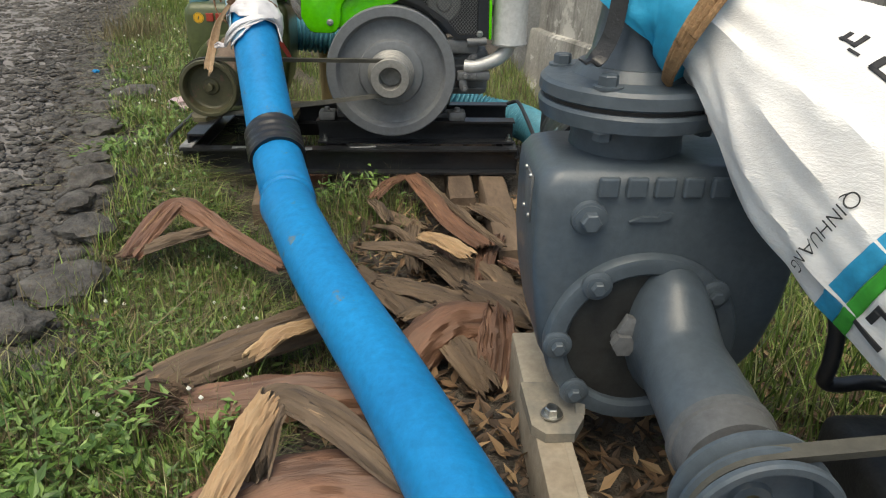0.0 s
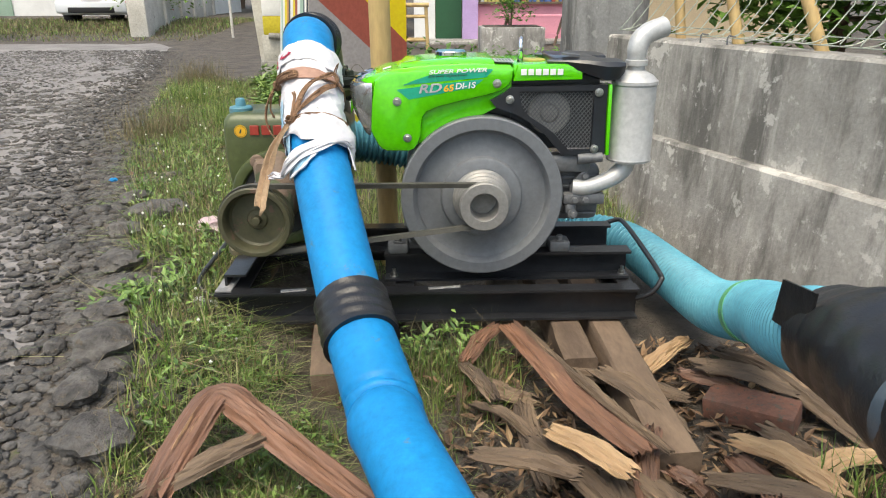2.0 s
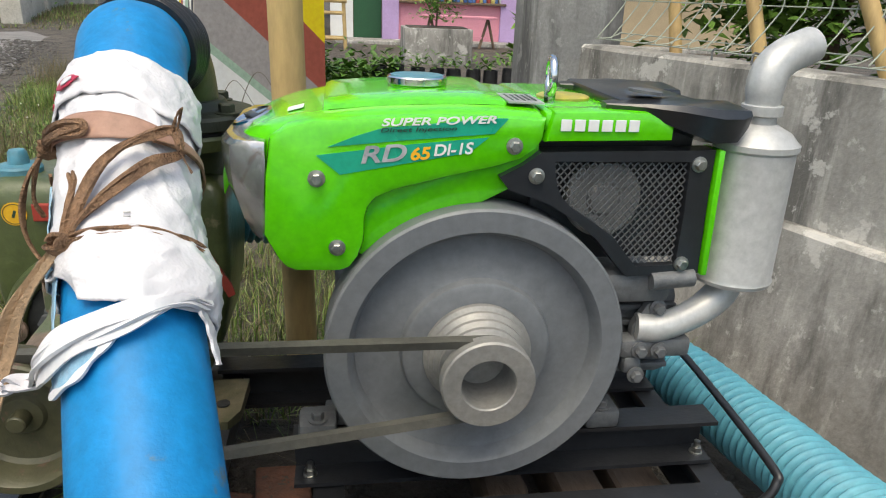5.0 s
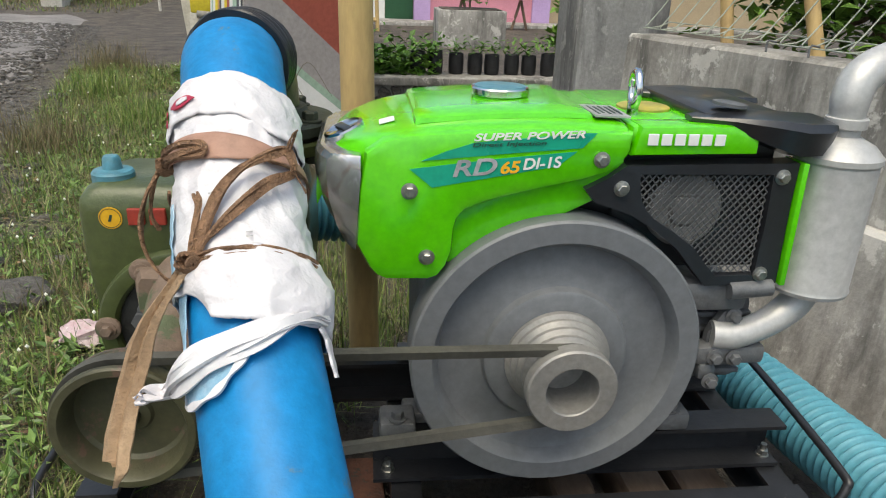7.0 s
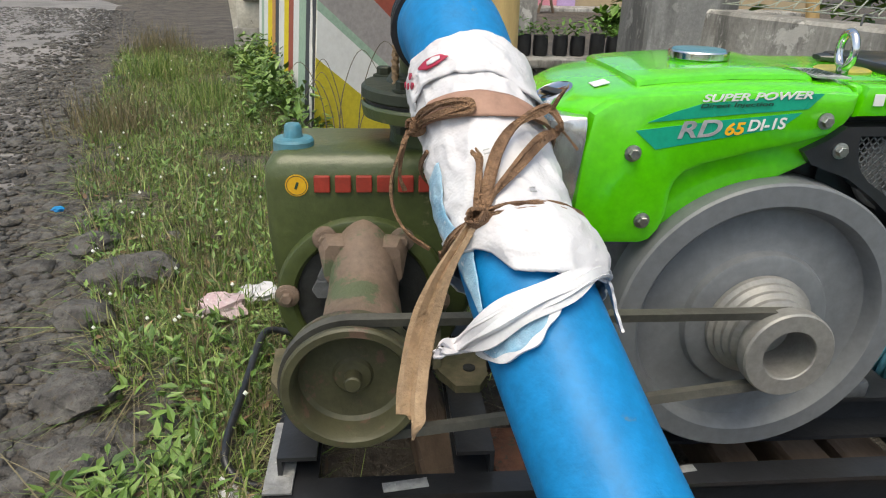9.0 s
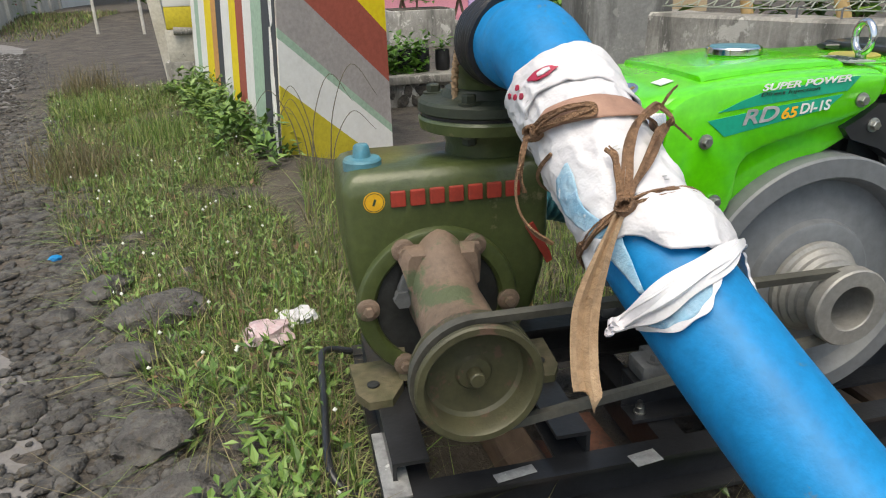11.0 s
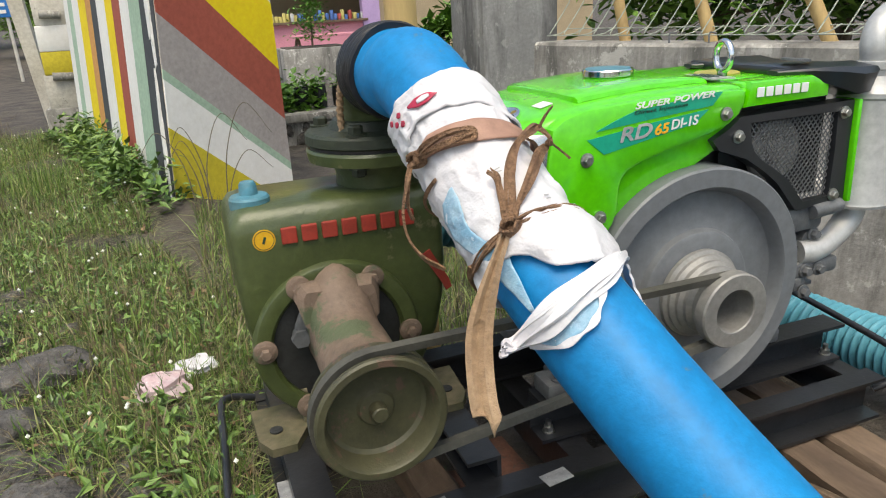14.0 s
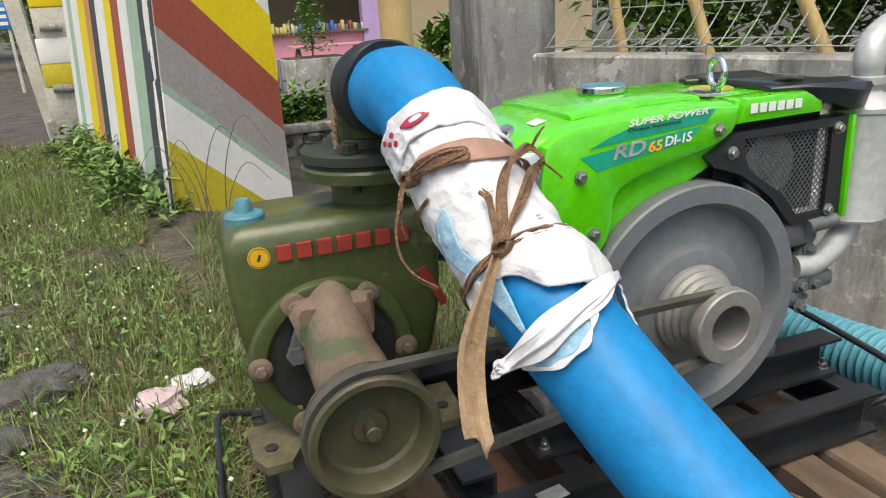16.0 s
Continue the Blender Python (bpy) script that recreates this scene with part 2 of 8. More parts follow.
M_HUSK3 = pbr("pale_dry_leaf", (0.46, 0.32, 0.18), (0.28, 0.17, 0.09), 16, 0.65, 0, 0.8, 120, (0.15, 0.075, 0.04), 0.66, stretch=(1, 0.1, 1), spot_scale=26, coord="UV")
M_HOSE = pbr("aqua_corrugated_hose", (0.105, 0.345, 0.42), (0.075, 0.265, 0.34), 4, 0.45, 0, 0.05, 60, (0.36, 0.42, 0.38), 0.78)
M_HOSEBAND = pbr("green_hose_band", (0.13, 0.42, 0.16), (0.10, 0.36, 0.2), 30, 0.5, 0, 0.3, 60, (0.105, 0.345, 0.42), 0.6)
M_WOOD = pbr("weathered_timber", (0.2, 0.14, 0.095), (0.09, 0.062, 0.043), 6, 0.8, 0, 0.6, 70, (0.3, 0.22, 0.15), 0.67, stretch=(1, 0.3, 1))
M_BAMBOO = pbr("pale_yellow_pole", (0.56, 0.40, 0.17), (0.42, 0.28, 0.12), 5, 0.55, 0, 0.3, 50, (0.3, 0.19, 0.09), 0.7, stretch=(1, 1, 0.25))
M_LEAF = pbr("weed_leaf", (0.14, 0.29, 0.035), (0.07, 0.17, 0.02), 9, 0.5, 0, 0.1, 60, (0.16, 0.3, 0.04), 0.66)
M_TREE = pbr("dark_foliage", (0.07, 0.15, 0.025), (0.03, 0.075, 0.014), 1.5, 0.55, 0, 0.1, 40, (0.13, 0.22, 0.04), 0.66)
M_BELT = pbr("worn_v_belt", (0.085, 0.082, 0.068), (0.055, 0.053, 0.045), 18, 0.6, 0, 0.2, 90)
M_BRICK = pbr("red_brick", (0.19, 0.085, 0.055), (0.10, 0.055, 0.042), 18, 0.8, 0, 0.6, 90, (0.085, 0.07, 0.055), 0.56)


M_OLDW = pbr("old_whitewash", (0.62, 0.59, 0.53), (0.45, 0.42, 0.36), 2.5, 0.85, 0, 0.3, 40, (0.22, 0.2, 0.17), 0.62)
# pale scraped steel; it also colours the painted sky sheen on the skid corner
M_SCRAPE_SHEEN = pbr("scraped_steel_and_sky_sheen", (0.4, 0.4, 0.39), (0.2, 0.2, 0.2), 20, 0.5, 0.3, 0.3, 90, (0.6, 0.6, 0.58), 0.6)


def stained_wall(name, light, dark, speck):
    """Old render: broad blotches, downward streaks and pale flaking patches."""
    m = pbr(name, light, dark, 2.2, 0.85, 0, 0.45, 60, dist=0.006)
    nt = m.node_tree
    p = nt.nodes["Principled BSDF"]
    old = p.inputs["Base Color"].links[0].from_socket
    tc = nt.nodes.new("ShaderNodeTexCoord")

    def layer(scale, stretch, lo, hi, mode, factor, colour, base):
        mp, tx, rp, mx = nt.nodes.new("ShaderNodeMapping"), nt.nodes.new("ShaderNodeTexNoise"), nt.nodes.new("ShaderNodeValToRGB"), nt.nodes.new("ShaderNodeMix")
        mp.inputs["Scale"].default_value = stretch
        nt.links.new(tc.outputs["Object"], mp.inputs[0])
        nt.links.new(mp.outputs[0], tx.inputs["Vector"])
        tx.inputs["Scale"].default_value, tx.inputs["Detail"].default_value, tx.inputs["Roughness"].default_value = scale, 9.0, 0.68
        rp.color_ramp.elements[0].position, rp.color_ramp.elements[1].position = lo, hi
        rp.color_ramp.elements[1].color = (factor, factor, factor, 1)
        nt.links.new(tx.outputs[0], rp.inputs[0])
        mx.data_type, mx.blend_type = "RGBA", mode
        nt.links.new(rp.outputs[0], mx.inputs[0])
        nt.links.new(base, mx.inputs[6])
        mx.inputs[7].default_value = (*colour, 1)
        return mx.outputs[2]
    c = layer(5.0, (1, 1, 0.22), 0.48, 0.62, "MIX", 0.85, tuple(v * 0.45 for v in dark), old)
    c = layer(11.0, (1, 1, 0.1), 0.58, 0.66, "MIX", 0.45, tuple(min(1, v * 1.35) for v in light), c)
    c = layer(4.5, (1, 1, 1), 0.59, 0.615, "MIX", 0.75, speck, c)
    c = layer(17.0, (1, 1, 0.8), 0.59, 0.64, "MIX", 0.55, speck, c)
    c = layer(9.0, (1, 1, 0.5), 0.6, 0.7, "MIX", 0.35, tuple(v * 0.5 for v in dark), c)
    c = layer(1.3, (1, 1, 0.6), 0.5, 0.75, "MULTIPLY", 0.6, (0.5, 0.48, 0.45), c)
    nt.links.new(c, p.inputs["Base Color"])
    return m


M_CONC = stained_wall("weathered_render", (0.40, 0.385, 0.355), (0.23, 0.22, 0.2), (0.58, 0.56, 0.52))
M_CONC2 = stained_wall("grey_concrete", (0.36, 0.36, 0.35), (0.26, 0.26, 0.255), (0.45, 0.44, 0.42))

# ---- ground ----
EDGE = [(-0.6, -3.0), (-0.72, 0.0), (-0.92, 1.2), (-1.12, 2.0), (-1.48, 2.9), (-1.96, 4.05), (-2.35, 5.4), (-3.06, 8.0), (-3.9, 10.8), (-4.6, 13.3)]


def edge_x(y):
    """Where the stony road ends at a given y."""
    if y <= EDGE[0][1]:
        return EDGE[0][0]
    for (xa, ya), (xb, yb) in zip(EDGE, EDGE[1:]):
        if y <= yb:
            return xa + (xb - xa) * (y - ya) / (yb - ya)
    return EDGE[-1][0]


def ground_z(x, y):
    left = smooth_step((-0.55 - x) / 0.55)
    near = smooth_step((1.65 - y) / 0.8)
    z = 0.02 + 0.15 * left + 0.10 * near * (1 - left)
    far = smooth_step((y - 7.0) / 4.0) * smooth_step((x + 2.0) / 2.0)
    z -= 0.12 * far
    z += 0.22 * smooth_step((y - 13.4) / 3.5) * smooth_step((-2.5 - x) / 1.5)
    # a shallow drain along the foot of the wall, beyond the hose
    if x > 0.5 and y < 5.5:
        z -= 0.34 * smooth_step((x - 0.52) / 0.3) * smooth_step((y - 1.95) / 0.5)
    if y < 9 and x > -4 and x < 3:
        z += 0.012 * noise.noise(Vector((x * 3.1, y * 3.1, 0))) + 0.008 * noise.noise(Vector((x * 9, y * 9, 3)))
    return z


def axis_steps(lo, hi, near_lo, near_hi, fine, grow=1.35):
    out = list(np.arange(near_lo, near_hi + 1e-6, fine))
    s, v = fine, near_hi
    while v < hi:
        s *= grow
        v += s
        out.append(v)
    s, v = fine, near_lo
    while v > lo:
        s *= grow
        v -= s
        out.insert(0, v)
    return out


def sheet(name, xs, ys, zfun, material, label, category):
    verts = [(x, y, zfun(x, y)) for y in ys for x in xs]
    n = len(xs)
    faces = [(j * n + i, j * n + i + 1, (j + 1) * n + i + 1, (j + 1) * n + i) for j in range(len(ys) - 1) for i in range(n - 1)]
    me = bpy.data.meshes.new(name)
    me.from_pydata(verts, [], faces)
    me.polygons.foreach_set("use_smooth", [True] * len(faces))
    me.materials.append(material)
    return tagged(new(name, me), label, category, kind="structure")


sheet("ground", axis_steps(-600, 600, -2.6, 1.6, 0.04), axis_steps(-300, 1500, 0.2, 5.0, 0.04), ground_z, M_SOIL, "damp brown soil with trampled patches", "ground")

# the road: rough tar and stones, with a crumbling edge on the verge side
rows = []
ys = axis_steps(-40, 13.4, 0.4, 6.0, 0.05)
ys = [y for y in ys if y < 13.4] + [13.4]
verts, faces = [], []
for y in ys:
    e = edge_x(y) + 0.10 * noise.noise(Vector((y * 2.3, 0, 7))) + 0.05 * noise.noise(Vector((y * 8, 0, 1)))
    for k in range(24):
        w = 0.06 * (1.28 ** k - 1) / 0.28
        x = e - w
        crown = 0.03 * smooth_step(w / 0.5)
        verts.append((x, y, ground_z(x, y) - 0.008 + crown + (0.008 * noise.noise(Vector((x * 12, y * 12, 5))) if w < 3 else 0)))
for j in range(len(ys) - 1):
    for i in range(23):
        faces.append((j * 24 + i, j * 24 + i + 1, (j + 1) * 24 + i + 1, (j + 1) * 24 + i))
me = bpy.data.meshes.new("road")
me.from_pydata(verts, [], faces)
me.polygons.foreach_set("use_smooth", [True] * len(faces))
me.materials.append(M_ROAD)
tagged(new("road", me), "worn grey road of tar and embedded stones", "road", kind="structure")


def boulder(bm, c, r, seed):
    rnd = random.Random(seed)
    g = bmesh.ops.create_icosphere(bm, subdivisions=3, radius=1.0)
    sx, sy, sz = r * rnd.uniform(0.8, 1.35), r * rnd.uniform(0.8, 1.3), r * rnd.uniform(0.36, 0.55)
    o = rnd.uniform(0, 50)
    for v in g["verts"]:
        k = 1 + 0.34 * noise.noise(v.co * 1.4 + Vector((o, o, 0))) + 0.12 * noise.noise(v.co * 3.7 + Vector((o, 0, o)))
        v.co = Vector((v.co.x * sx * k, v.co.y * sy * k, v.co.z * sz * k)) + Vector(c)


def pebbles(name, count, place, rlo, rhi, seed, label):
    """Uncounted small stones as one joined mesh of low rough lumps."""
    rnd = random.Random(seed)
    t = (1 + 5 ** 0.5) / 2
    ico = [Vector(v).normalized() for v in ((-1, t, 0), (1, t, 0), (-1, -t, 0), (1, -t, 0), (0, -1, t), (0, 1, t), (0, -1, -t), (0, 1, -t), (t, 0, -1), (t, 0, 1), (-t, 0, -1), (-t, 0, 1))]
    tri = [(0, 11, 5), (0, 5, 1), (0, 1, 7), (0, 7, 10), (0, 10, 11), (1, 5, 9), (5, 11, 4), (11, 10, 2), (10, 7, 6), (7, 1, 8), (3, 9, 4), (3, 4, 2), (3, 2, 6), (3, 6, 8), (3, 8, 9), (4, 9, 5), (2, 4, 11), (6, 2, 10), (8, 6, 7), (9, 8, 1)]
    vs, fs = [], []
    for _ in range(count):
        x, y = place(rnd)
        r = rlo + (rhi - rlo) * rnd.random() ** 2.5
        sx, sy, sz = r * rnd.uniform(0.7, 1.4), r * rnd.uniform(0.7, 1.4), r * rnd.uniform(0.3, 0.6)
        a = rnd.uniform(0, 6.28)
        z = ground_z(x, y) + sz * rnd.uniform(-0.45, 0.25) + (0.022 * smooth_step((edge_x(y) - x) / 0.4) if x < edge_x(y) else 0)
        b = len(vs)
        for v in ico:
            q = v * rnd.uniform(0.85, 1.12)
            px, py = q.x * sx, q.y * sy
            vs.append((x + px * math.cos(a) - py * math.sin(a), y + px * math.sin(a) + py * math.cos(a), z + q.z * sz))
        fs += [(b + i, b + j, b + k) for i, j, k in tri]
    me = bpy.data.meshes.new(name)
    me.from_pydata(vs, [], fs)
    me.polygons.foreach_set("use_smooth", [True] * len(fs))
    me.materials.append(M_STONE)
    return tagged(new(name, me), label, "gravel", kind="stuff")


def road_spot(rnd):
    y = 0.2 + 6.3 * rnd.random() ** 1.3
    return edge_x(y) + 0.22 - 2.2 * rnd.random() ** 1.6, y


pebbles("road_gravel", 26000, road_spot, 0.006, 0.024, 3, "dark rounded gravel set in the road surface")
pebbles("far_gravel", 9000, lambda r: ((lambda y: (edge_x(y) + 0.1 - 2.6 * r.random() ** 1.3, y))(r.uniform(5.2, 11.5))), 0.009, 0.026, 8, "dark gravel set in the far road surface")
pebbles("verge_rubble", 900, lambda r: ((lambda y: (edge_x(y) + r.gauss(0.05, 0.12), y))(r.uniform(0.3, 6.5))), 0.012, 0.05, 5, "grey broken stones along the road edge")

# ---- concrete wall with its stepped base, and the gate pier ----
def wall_x(y):
    return 0.725 + 0.34 * (4.56 - y)


def wall_strip(bm, y0, y1, zlo, zhi, x_lo, x_hi, back, n=40):
    """Wall along its line; x_lo and x_hi: how far its face stands off the line at the bottom and at the top."""
    rings = []
    for i in range(n + 1):
        y = y0 + (y1 - y0) * i / n
        x = wall_x(y)
        k = 0.005 * noise.noise(Vector((y * 4, 1, 0)))
        rings.append([(x + x_lo + k, y, zlo), (x + back, y, zlo), (x + back, y, zhi + k), (x + x_hi + 0.014, y, zhi + k), (x + x_hi + k, y, zhi - 0.014 + k)])
    ring_loft(bm, rings)
    return bm


wall_root = thing("wall_east", (1.1, 2.5, 0), "stained grey rendered concrete wall with a stepped base", "wall", kind="structure")
part("wall_base", wall_strip(B(), -1.5, 4.64, -0.7, 0.285, -0.185, -0.07, 0.2), M_CONC, wall_root)
part("wall_upper", wall_strip(B(), -1.5, 4.64, 0.24, 0.755, -0.02, 0.0, 0.19), M_CONC, wall_root)
pier = thing("gate_pier", (0.6, 4.9, 0), "tall square grey concrete pier at the end of the wall", "pillar", kind="structure")
part("shaft", box(B(), (0.80, 5.21, 1.1), (0.45, 0.46, 3.0), bevel=0.012), M_CONC2, pier)

# ---- steel skid frame on timber sleepers ----
skid = thing("skid_frame", (-0.35, 2.6, 0.11), "black painted welded steel channel skid on timber sleepers", "skid frame")


def channel_x(bm, x0, x1, y, z0, z1, fl, face=-1, t=0.007):
    """C channel along x, its web at y, flanges towards face."""
    o = [(y, z0), (y + face * fl, z0), (y + face * fl, z0 + t), (y + face * t, z0 + t), (y + face * t, z1 - t), (y + face * fl, z1 - t), (y + face * fl, z1), (y, z1)]
    ring_loft(bm, [[Vector((x0, a, b)) for a, b in o], [Vector((x1, a, b)) for a, b in o]])
    return bm


def channel_y(bm, y0, y1, x, z0, z1, fl, face=1, t=0.007):
    o = [(x, z0), (x + face * fl, z0), (x + face * fl, z0 + t), (x + face * t, z0 + t), (x + face * t, z1 - t), (x + face * fl, z1 - t), (x + face * fl, z1), (x, z1)]
    ring_loft(bm, [[Vector((a, y0, b)) for a, b in o], [Vector((a, y1, b)) for a, b in o]])
    return bm


part("front_rail", channel_x(B(), -0.935, 0.245, 2.352, 0.112, 0.203, 0.045), M_BLACK, skid)
part("rear_rail", channel_x(B(), -0.935, 0.252, 2.80, 0.108, 0.19, 0.045, 1), M_BLACK, skid)
part("end_rail", channel_y(B(), 2.353, 2.799, -0.935, 0.109, 0.187, 0.045, 1), M_BLACK, skid)
part("end_rail", channel_y(B(), 2.353, 2.799, 0.252, 0.109, 0.187, 0.045, -1), M_BLACK, skid)
part("cross_rail", channel_y(B(), 2.353, 2.799, -0.44, 0.109, 0.187, 0.05, 1), M_BLACK, skid)
part("engine_rail", channel_x(B(), -0.47, 0.245, 2.468, 0.192, 0.276, 0.055), M_BLACK, skid)
part("engine_rail", channel_x(B(), -0.62, 0.245, 2.70, 0.192, 0.276, 0.05), M_BLACK, skid)
part("pump_rail", channel_y(B(), 2.353, 2.799, -0.915, 0.19, 0.243, 0.06, 1), M_BLACK, skid)
part("pump_rail", channel_y(B(), 2.353, 2.799, -0.58, 0.19, 0.243, 0.06, -1), M_BLACK, skid)
for x in (-0.445, 0.228):
    bm = B()
    cyl(bm, (x, 2.437, 0.196), (x, 2.437, 0.222), 0.0055, 12)
    lathe(bm, (x, 2.437, 0.199), (0, 0, 1), [(0, 0.0115), (0.002, 0.0115), (0.0025, 0.01)], 16, True)
    lathe(bm, (x, 2.437, 0.2015), (0, 0, 1), [(0, 0.0095), (0.009, 0.0095)], 6, True)
    part("bolt", bm, M_ZINC, skid, "zinc plated bolt and nut")
# lifting handles of bent round bar at both ends
for pts in ([(-0.936, 2.39, 0.155), (-0.975, 2.392, 0.165), (-1.005, 2.41, 0.185), (-1.013, 2.46, 0.2), (-1.008, 2.62, 0.208), (-1.004, 2.77, 0.212), (-0.985, 2.805, 0.21), (-0.936, 2.81, 0.195)],
            [(0.245, 2.33, 0.165), (0.28, 2.312, 0.19), (0.303, 2.316, 0.222), (0.308, 2.345, 0.236), (0.303, 2.55, 0.262), (0.296, 2.69, 0.275), (0.28, 2.715, 0.275), (0.244, 2.72, 0.262)]):
    part("handle", sweep(B(), spline(pts, 6), 0.0075, 12), M_BLACK, skid)
# pale plate along the corner: sky sheen of the glossy flange, painted in
part("corner_sheen", box(B(), (-0.912, 2.40, 0.2075), (0.044, 0.17, 0.005), bevel=0.001), M_SCRAPE_SHEEN, skid, "pale plate painted as sky reflected in the corner flange")

for x, y, z, a, b in ((-0.50, 2.30, 0.2045, 0.05, 0.03), (-0.72, 2.318, 0.2045, 0.07, 0.02), (-0.30, 2.325, 0.2045, 0.09, 0.015)):
    part("scrape", box(B(), (x, y + 0.01, z), (a, b, 0.0016), rot=(0, 0, 8), bevel=0.0004), M_SCRAPE_SHEEN, skid, "scraped bare steel")

# sleepers: rough timbers lying under the rails
def timber(a, b, w, h, seed, label="rough weathered timber sleeper lying on the soil"):
    a, b = Vector(a), Vector(b)
    rnd = random.Random(seed)
    d = (b - a).normalized()
    s = Vector((-d.y, d.x, 0)).normalized()
    bm = B()
    rings = []
    n = 14
    for i in range(n + 1):
        q = a + (b - a) * i / n
        j = [rnd.uniform(-0.003, 0.003) for _ in range(8)]
        e = 0.006
        rings.append([q + s * (w / 2 - e) + Vector((0, 0, j[0])), q + s * (w / 2 + j[1]) + Vector((0, 0, e)), q + s * (w / 2 + j[2]) + Vector((0, 0, h - e)), q + s * (w / 2 - e) + Vector((0, 0, h + j[3])),
                      q - s * (w / 2 - e) + Vector((0, 0, h + j[4])), q - s * (w / 2 + j[5]) + Vector((0, 0, h - e)), q - s * (w / 2 + j[6]) + Vector((0, 0, e)), q - s * (w / 2 - e) + Vector((0, 0, j[7]))])
    ring_loft(bm, rings)
    ob = solo("timber_sleeper", bm, M_WOOD, label, "timber", "sleepers under the skid")
    return ob


timber((0.045, 2.10, 0.006), (0.03, 2.95, 0.006), 0.085, 0.1, 1)
timber((0.165, 1.715, 0.0), (0.150, 2.95, 0.006), 0.09, 0.1, 2)
timber((-0.10, 2.36, 0.006), (-0.10, 2.97, 0.006), 0.08, 0.1, 3)
timber((-0.60, 2.04, 0.012), (-0.70, 2.95, 0.012), 0.075, 0.096, 4, "reddish timber sleeper half sunk in the soil")
timber((-0.885, 2.35, 0.05), (-0.885, 2.9, 0.05), 0.07, 0.058, 6)

# ---- diesel engine ----
engine = thing("diesel_engine", (-0.2, 2.53, 0.28), "bright green single-cylinder diesel engine with grey flywheel on a skid", "engine")
FW = Vector((-0.197, 2.362, 0.458))
# crankcase and cylinder block behind the flywheel
bm = B()
box(bm, (-0.2, 2.56, 0.43), (0.40, 0.24, 0.29), bevel=0.03, seg=3)
box(bm, (0.055, 2.52, 0.45), (0.17, 0.2, 0.16), bevel=0.02)
box(bm, (-0.2, 2.48, 0.287), (0.44, 0.05, 0.022), bevel=0.005)
box(bm, (-0.2, 2.68, 0.287), (0.44, 0.04, 0.022), bevel=0.005)
for i in range(5):
    box(bm, (0.055, 2.415, 0.395 + i * 0.026), (0.15, 0.012, 0.009), bevel=0.002)
part("crankcase", bm, M_CAST, engine)
bm = B()
box(bm, (0.085, 2.385, 0.447), (0.115, 0.035, 0.032), bevel=0.008)
box(bm, (0.05, 2.38, 0.42), (0.03, 0.03, 0.03), bevel=0.008)
box(bm, (0.045, 2.40, 0.545), (0.11, 0.05, 0.05), bevel=0.012)
cyl(bm, (0.06, 2.37, 0.56), (0.125, 2.37, 0.565), 0.014)
part("cylinder_head", bm, M_CAST, engine)
for c in ((0.055, 2.363, 0.407), (0.058, 2.367, 0.447), (0.088, 2.365, 0.447)):
    part("bolt", bolt(B(), c, (0, -1, 0), 0.009, 0.01), M_CAST, engine)
box_feet = ((0.035, 2.425), (-0.43, 2.425))
for x, y in box_feet:
    bm = B()
    box(bm, (x, y + 0.015, 0.293), (0.06, 0.06, 0.034), bevel=0.008)
    bolt(bm, (x, y, 0.31), (0, 0, 1), 0.01, 0.012)
    part("foot", bm, M_CAST, engine)
# flywheel: heavy rim, recessed web, stepped hub
part("flywheel", lathe(B(), FW, (0, -1, 0), [(-0.055, 0.05), (-0.055, 0.214), (-0.05, 0.2195), (0.008, 0.2195), (0.012, 0.216), (0.012, 0.187), (0.008, 0.183), (-0.014, 0.176), (-0.017, 0.168),
           (-0.014, 0.14), (-0.011, 0.116), (-0.009, 0.112), (0.002, 0.108), (0.005, 0.103), (0.004, 0.06), (0.004, 0.03)], 128), M_FLY, engine, "matt grey painted cast flywheel")
hub = part("crank_pulley", lathe(B(), FW, (0, -1, 0), [(0.0, 0.07), (0.006, 0.079), (0.014, 0.079), (0.018, 0.073), (0.024, 0.073), (0.03, 0.067), (0.037, 0.067), (0.043, 0.061), (0.05, 0.061), (0.056, 0.053), (0.066, 0.053), (0.073, 0.062), (0.076, 0.0645),
           (0.0945, 0.0645), (0.0975, 0.062), (0.0975, 0.0385), (0.0955, 0.037), (0.03, 0.036), (0.028, 0.0)], 96), M_FLYHUB, engine, "worn grey stepped pulley with a hollow bore")
# front panel and bonnet in green sheet
Y0, Y1 = 2.362, 2.70
G1 = [(-0.492, 0.640), (-0.474, 0.604), (-0.464, 0.592), (-0.450, 0.586), (-0.392, 0.585), (-0.378, 0.590), (-0.366, 0.606), (-0.359, 0.628), (-0.357, 0.661), (-0.353, 0.676), (-0.343, 0.688), (-0.318, 0.699), (-0.25, 0.716), (-0.182, 0.731), (-0.150, 0.741), (-0.130, 0.755), (-0.121, 0.772), (-0.119, 0.797), (-0.2, 0.800), (-0.3, 0.799), (-0.42, 0.793), (-0.455, 0.784), (-0.478, 0.768), (-0.486, 0.72)]


